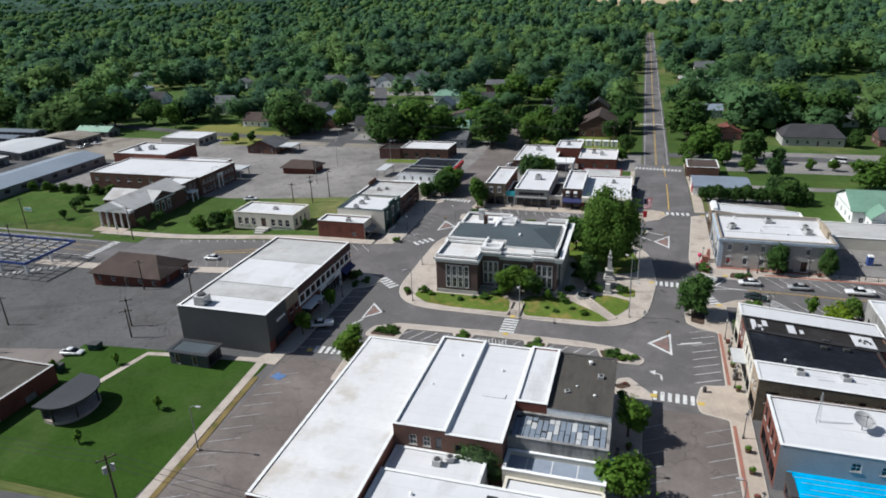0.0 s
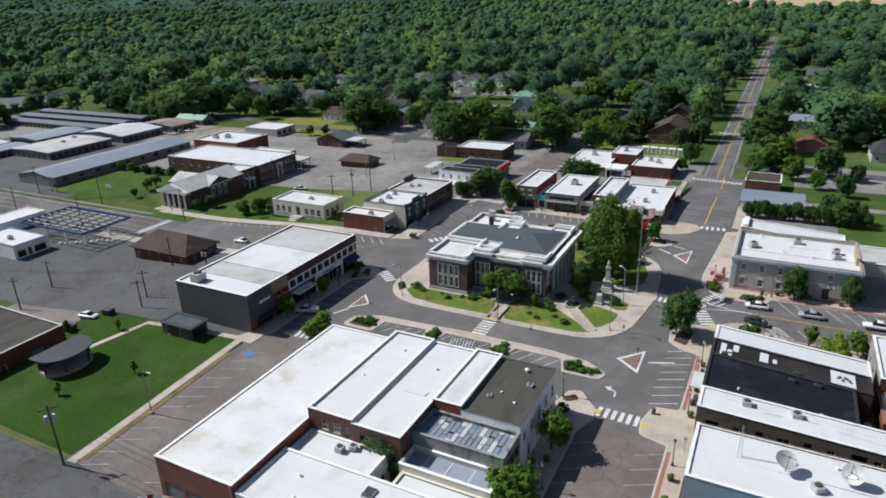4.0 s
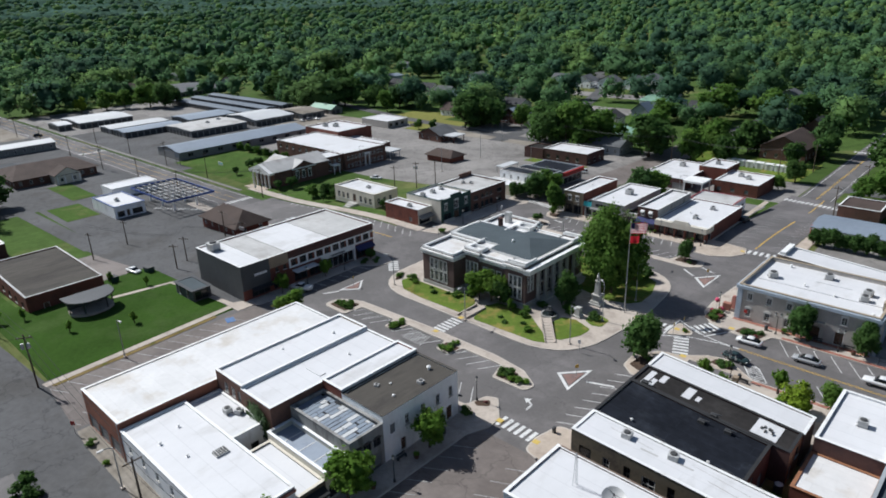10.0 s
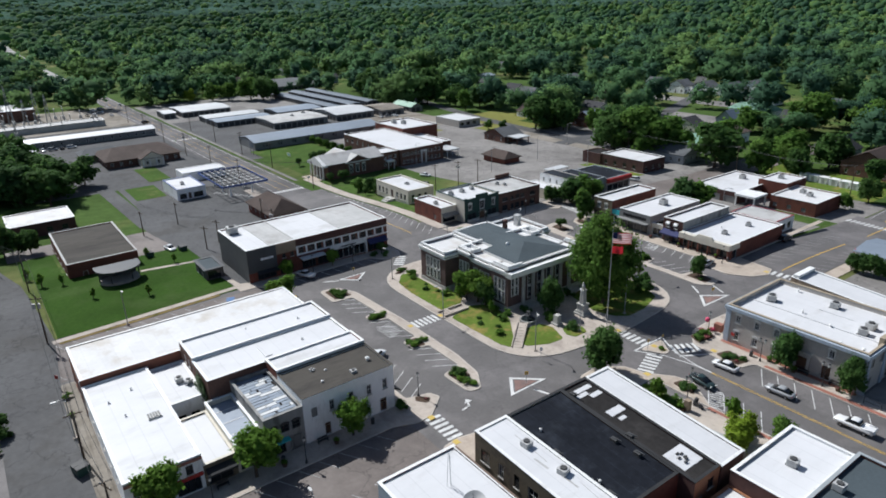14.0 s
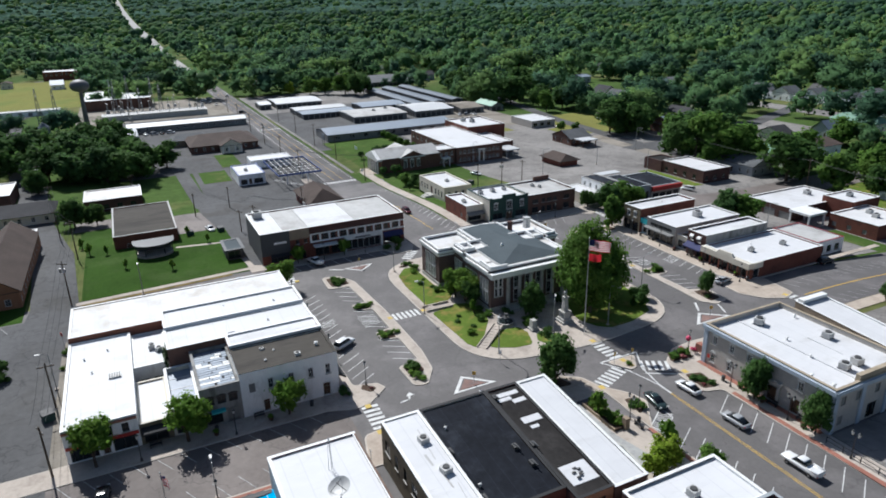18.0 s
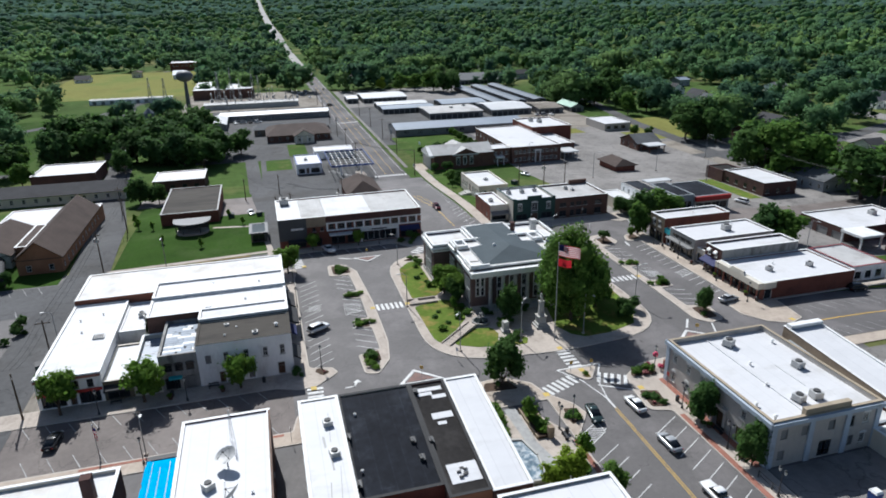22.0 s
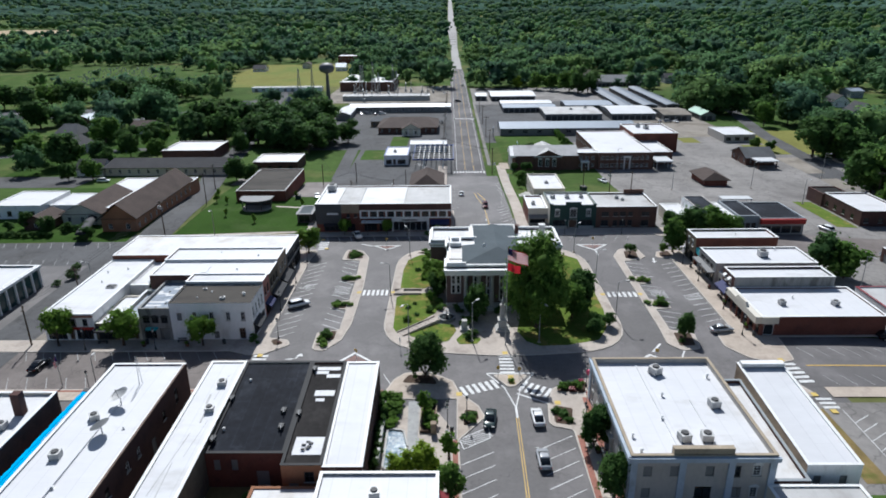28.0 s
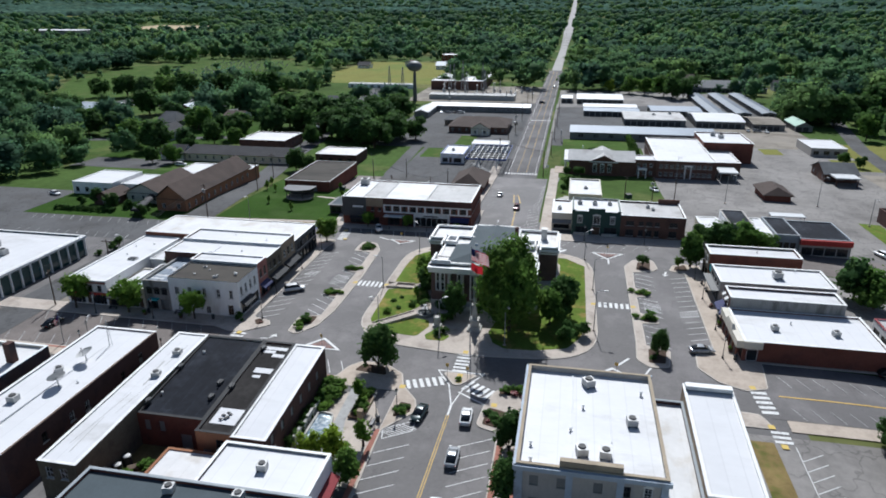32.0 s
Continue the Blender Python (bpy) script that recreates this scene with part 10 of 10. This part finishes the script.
# clutter in the yard behind the dark-roofed stores
rnd = random.Random(14)
for k in range(9):
    x, y = rnd.uniform(41.8, 48.6), rnd.uniform(95.4, 100.2)
    ob = thing("pallet_stack", "stack of weathered wooden pallets in the back yard", "pallets", Matrix.Translation((x, y, 0.04)) @ Matrix.Rotation(rnd.uniform(0, 3), 4, "Z"), "yard pallets")
    for j in range(rnd.randint(2, 5)):
        part("pallet", Shape().box(-0.6, -0.5, 0.16 * j, 0.6, 0.5, 0.16 * j + 0.12), "pole_wood", ob)
for x, y in ((42.6, 95.2), (44.4, 95.1), (47.4, 95.3), (40.2, 102.4)):
    ob = thing("yard_tank", "rusty grey tank standing in the back yard", "tank", Matrix.Translation((x, y, 0.03)))
    part("drum", Shape().cyl(0, 0, 0, 1.5, 0.55, 0.55, 14), "unit_dark", ob)
    part("cap", Shape().cyl(0, 0, 1.5, 1.6, 0.5, 0.3, 12), "unit_grey", ob)
# ---- power station and water tower ----
ob = thing("water_tower", "grey ball water tower on a single stem", "water tower", Matrix.Translation((-330, 46.5, -3)))
part("stem", Shape().tube((0, 0, 0), (0, 0, 19), 1.5, 0.9, 12), "tower_grey", ob)
part("tank", Shape().dome(0, 0, 22.4, 5.0, 5.0, 3.4, 18, 9, -1.35), "tower_grey", ob, "dull grey metal tank", None, True)
ob = thing("silo", "blue-grey cone-topped storage silo", "silo", Matrix.Translation((-300, 28, -3)))
part("drum", Shape().cyl(0, 0, 0, 6, 3.2, 2.8, 14), "metal_roof_blue", ob)
part("cone", Shape().cyl(0, 0, 6, 8.6, 2.9, 0.4, 14), "metal_roof_blue", ob)


def lattice_mast(x, y, h, w=1.2):
    ob = thing("pylon", "steel lattice pylon of the power station", "pylon", Matrix.Translation((x, y, gz(x, y))), "power station pylons")
    c = [(-w, -w), (w, -w), (w, w), (-w, w)]
    for i, p in enumerate(c):
        part("leg", Shape().tube((*p, 0), (p[0] * 0.2, p[1] * 0.2, h), 0.16, 0.1, 5), "pole_grey", ob)
    n, lattice = 5, Shape()
    for k in range(n):
        for i in range(4):
            a, b = c[i], c[(i + 1) % 4]
            f0, f1 = 1 - 0.8 * k / n, 1 - 0.8 * (k + 1) / n
            lattice.tube((a[0] * f0, a[1] * f0, h * k / n), (b[0] * f1, b[1] * f1, h * (k + 1) / n), 0.09, None, 4)
    part("lattice", lattice, "pole_grey", ob)
    for z in (0.78, 0.9):
        part("arm", Shape().box(-2.6, -0.12, h * z, 2.6, 0.12, h * z + 0.25), "pole_grey", ob)


for x, y, h in ((-356, 22, 20), (-362, 30, 19), (-384, 70, 22), (-376, 62, 20), (-390, 84, 20), (-372, 88, 17), (-364, 76, 16), (-404, 60, 18)):
    lattice_mast(x, y, h)
rnd = random.Random(8)
for k in range(26):
    x, y = rnd.uniform(-392, -338), rnd.uniform(56, 116)
    ob = thing("substation_gear", "grey switchgear stand of the power station", "switchgear", Matrix.Translation((x, y, gz(x, y))), "power station gear")
    h = rnd.uniform(4, 9)
    part("post", Shape().box(-0.18, -0.18, 0, 0.18, 0.18, h), "pole_grey", ob)
    part("crossbar", Shape().box(-2.4, -0.12, h, 2.4, 0.12, h + 0.25), "pole_grey", ob)
    part("tank", Shape().box(-0.9, -0.7, 0, 0.9, 0.7, 1.9), "unit_grey", ob)
R = (-352, 54, -340, 112)
building("plant_wall", "pale low plant building of the power station", R, 3.2, "stone_pale", "membrane_grey", 0.2, "trim_white")

# ---- vehicles ----
CARS = {}


def lofted(s, stations, power=0.45, n=16):
    """Skins rounded cross-sections along x: each station is x, half width, low and high edge."""
    i0 = len(s.v)
    for x, hw, lo, hi in stations:
        for k in range(n):
            c, e = math.cos(2 * math.pi * k / n), math.sin(2 * math.pi * k / n)
            s.v.append((x, hw * math.copysign(abs(c) ** power, c), (lo + hi) / 2 + (hi - lo) / 2 * math.copysign(abs(e) ** power, e)))
    for j in range(len(stations) - 1):
        s.f += [(i0 + j * n + k, i0 + (j + 1) * n + k, i0 + (j + 1) * n + (k + 1) % n, i0 + j * n + (k + 1) % n) for k in range(n)]
    s.f += [tuple(range(i0, i0 + n)), tuple(range(i0 + len(stations) * n - 1, i0 + (len(stations) - 1) * n - 1, -1))]


def car_meshes(kind):
    """Body, glasshouse, wheel and lamps of a kind of car; it points along +x."""
    if kind in CARS:
        return CARS[kind]
    L, W, belt, top = {"sedan": (4.6, 1.86, 0.92, 1.48), "suv": (4.8, 1.9, 1.08, 1.75), "pickup": (5.7, 1.95, 1.05, 1.8), "van": (5.6, 2.0, 1.2, 2.3)}[kind]
    prof = {"sedan": [(-2.2, 0.32), (2.15, 0.32), (2.32, 0.55), (2.22, 0.74), (1.9, 0.84), (1.2, 0.95), (-1.7, 1.02), (-2.2, 0.98), (-2.32, 0.7)],
            "suv": [(-2.35, 0.4), (2.3, 0.4), (2.4, 0.7), (2.3, 0.98), (1.1, 1.1), (-2.25, 1.12), (-2.4, 0.7)],
            "pickup": [(-2.8, 0.5), (2.75, 0.5), (2.85, 0.8), (2.75, 1.08), (1.3, 1.15), (-2.8, 1.15), (-2.85, 0.8)],
            "van": [(-2.75, 0.4), (2.7, 0.4), (2.8, 0.7), (2.65, 1.1), (1.9, 1.25), (-2.75, 1.25), (-2.8, 0.7)]}[kind]
    cab = {"sedan": (1.35, 0.4, -1.0, -2.0), "suv": (1.35, 0.7, -1.9, -2.3), "pickup": (1.25, 0.6, -0.75, -0.95), "van": (1.95, 1.3, -2.6, -2.75)}[kind]
    b, roof, g = Shape(), Shape(), Shape()
    w = W / 2
    x0, x1 = min(p[0] for p in prof), max(p[0] for p in prof)
    low, nose = prof[0][1] - 0.06, {"sedan": 0.74, "suv": 0.92, "pickup": 1.0, "van": 1.02}[kind]
    hood = {"sedan": 0.92, "suv": 1.06, "pickup": 1.12, "van": 1.2}[kind]
    tail = {"sedan": 1.0, "suv": 1.1, "pickup": 1.1, "van": 1.25}[kind]
    lofted(b, [(x0, w * 0.8, low + 0.16, tail - 0.12), (x0 + 0.14, w * 0.93, low + 0.04, tail - 0.01), (x0 + 0.7, w * 0.99, low, tail), (-0.2, w, low, tail), (cab[0] - 0.1, w, low, hood + 0.02), (cab[0] + 0.35, w * 0.97, low, hood - 0.04), (x1 - 0.3, w * 0.9, low + 0.03, nose + 0.04), (x1 - 0.07, w * 0.82, low + 0.1, nose - 0.06), (x1, w * 0.68, low + 0.18, nose - 0.18)])
    if kind == "pickup":
        b.box(-2.7, -w + 0.06, 1.02, -1.05, -w + 0.18, 1.27).box(-2.7, w - 0.18, 1.02, -1.05, w - 0.06, 1.27).box(-2.8, -w + 0.1, 1.02, -2.7, w - 0.1, 1.27)
    z0 = min(hood, tail) - 0.12
    lofted(g, [(cab[3], w * 0.74, z0, tail), (cab[2] + 0.06, w * 0.76, z0, top - 0.07), (cab[2] + 0.35, w * 0.76, z0, top - 0.02), (cab[1] - 0.3, w * 0.76, z0, top - 0.02), (cab[1], w * 0.76, z0, top - 0.08), (cab[0], w * 0.8, z0, hood)], 0.42)
    lofted(roof, [(cab[2] + 0.08, w * 0.6, top - 0.12, top - 0.04), (cab[2] + 0.3, w * 0.68, top - 0.11, top + 0.02), (cab[1] - 0.35, w * 0.68, top - 0.11, top + 0.02), (cab[1] - 0.06, w * 0.6, top - 0.14, top - 0.05)], 0.5)
    wheel = Shape().tube((0, -0.11, 0), (0, 0.11, 0), 0.34, 0.34, 14)
    rim = Shape().tube((0, -0.115, 0), (0, 0.115, 0), 0.2, 0.2, 10)
    xw = L * 0.29
    CARS[kind] = (b, roof, g.mesh("glasshouse", "car_glass", True), wheel.mesh("tyre", "tyre"), rim.mesh("rim", "rim"), xw, W, prof)
    return CARS[kind]


PAINTED = {}


def car(kind, colour, x, y, turn, label, z=None):
    b, roof, g, tyre, rim, xw, W, prof = car_meshes(kind)
    if (kind, colour) not in PAINTED:
        PAINTED[kind, colour] = (b.mesh("body", colour, True), roof.mesh("roof_panel", colour, True))
    bm_, rm_ = PAINTED[kind, colour]
    ob = thing({"sedan": "car", "suv": "car", "pickup": "pickup_truck", "van": "van"}[kind], label, {"pickup": "pickup", "van": "van"}.get(kind, "car"), Matrix.Translation((x, y, (gz(x, y) + 0.07) if z is None else z)) @ Matrix.Rotation(radians(turn), 4, "Z") @ Matrix.Scale(0.93, 4))
    part("body", bm_, "", ob)
    part("roof_panel", rm_, "", ob)
    part("glasshouse", g, "", ob, "dark tinted windows")
    for sx in (-xw, xw):
        for sy in (-W / 2 + 0.1, W / 2 - 0.1):
            w = part("wheel", tyre, "", ob, "", Matrix.Translation((sx, sy, 0.34)))
            part("rim", rim, "", w)
    fx, rx = max(p[0] for p in prof), min(p[0] for p in prof)
    for sy in (-W / 2 + 0.3, W / 2 - 0.3):
        part("headlight", Shape().box(fx - 0.14, sy - 0.2, 0.6, fx - 0.02, sy + 0.2, 0.76), "lamp_glass", ob)
        part("tail_light", Shape().box(rx + 0.0, sy - 0.18, 0.66, rx + 0.1, sy + 0.18, 0.84), "lamp_red", ob)
    part("plate", Shape().box(rx - 0.01, -0.25, 0.55, rx + 0.02, 0.25, 0.68), "sign_white", ob)


car("pickup", "car_white", -57.0, 100.8, 200, "white pickup parked before the long brick row")
car("sedan", "car_white", -99.2, 82.2, 10, "white saloon car parked on the brown lot")
car("sedan", "car_silver", -3.2, 175.2, 100, "silver car parked before the north shops")
car("suv", "car_white", -14.9, 94.4, 121, "white estate car parked in an angled bay")
car("sedan", "car_white", 24.2, 137.8, 182, "white saloon car waiting at the crossing")
car("sedan", "car_silver", 33.6, 137.4, 181, "silver saloon car driving along the east street")
car("pickup", "car_white", 44.5, 137.0, 181, "white pickup driving along the east street")
car("sedan", "car_black", 8.7, 55.2, 175, "black saloon car on the side street")
car("sedan", "car_green", 24.6, 130.8, 352, "dark green saloon car leaving the crossing")
car("pickup", "car_silver", -45.2, 233.4, 70, "silver pickup parked beside the garage")
car("suv", "car_white", -66.0, 228.6, 200, "white estate car beside the red-fronted store")
car("suv", "car_black", -0.6, 204.6, 90, "dark estate car parked behind the corner shop")
car("van", "car_white", 68.4, 258.6, 160, "white minibus on the far parking lot")
car("sedan", "car_white", -121.6, 179.6, 20, "white car on the school lot")
car("sedan", "car_white", -72.4, -12.4, 70, "white car parked beside the chapel")
car("sedan", "car_white", -101, 129.0, 180, "white car on the main street")
car("suv", "car_maroon", -84, 135.8, 0, "dark red car on the main street")
car("van", "car_white", -240, 60, 60, "white van at the lot's edge")
car("sedan", "car_black", -250, 121, 10, "dark car beside the road")
for k, (x, y, c) in enumerate(((-282, 74, "car_white"), (-281, 78, "car_silver"), (-281.5, 82, "car_black"), (-281, 86, "car_white"), (-376, 122, "car_white"), (-388, 118, "car_silver"), (-396, 121, "car_white"), (-404, 117, "car_white"), (-384, 110, "car_tan"), (-410, 122, "car_silver"), (-248, 238, "car_white"), (-247, 242, "car_silver"), (-246, 246, "car_white"), (-330, 131, "car_black"), (-420, 136, "car_white"), (-206, 255, "car_silver"), (-186, 262, "car_tan"), (-128, -2, "car_white"))):
    car("suv" if k % 2 else "sedan", c, x, y, (10, 95, 170, 85)[k % 4], "%s car parked in a yard" % {"car_white": "white", "car_silver": "silver", "car_black": "black", "car_tan": "tan"}[c])
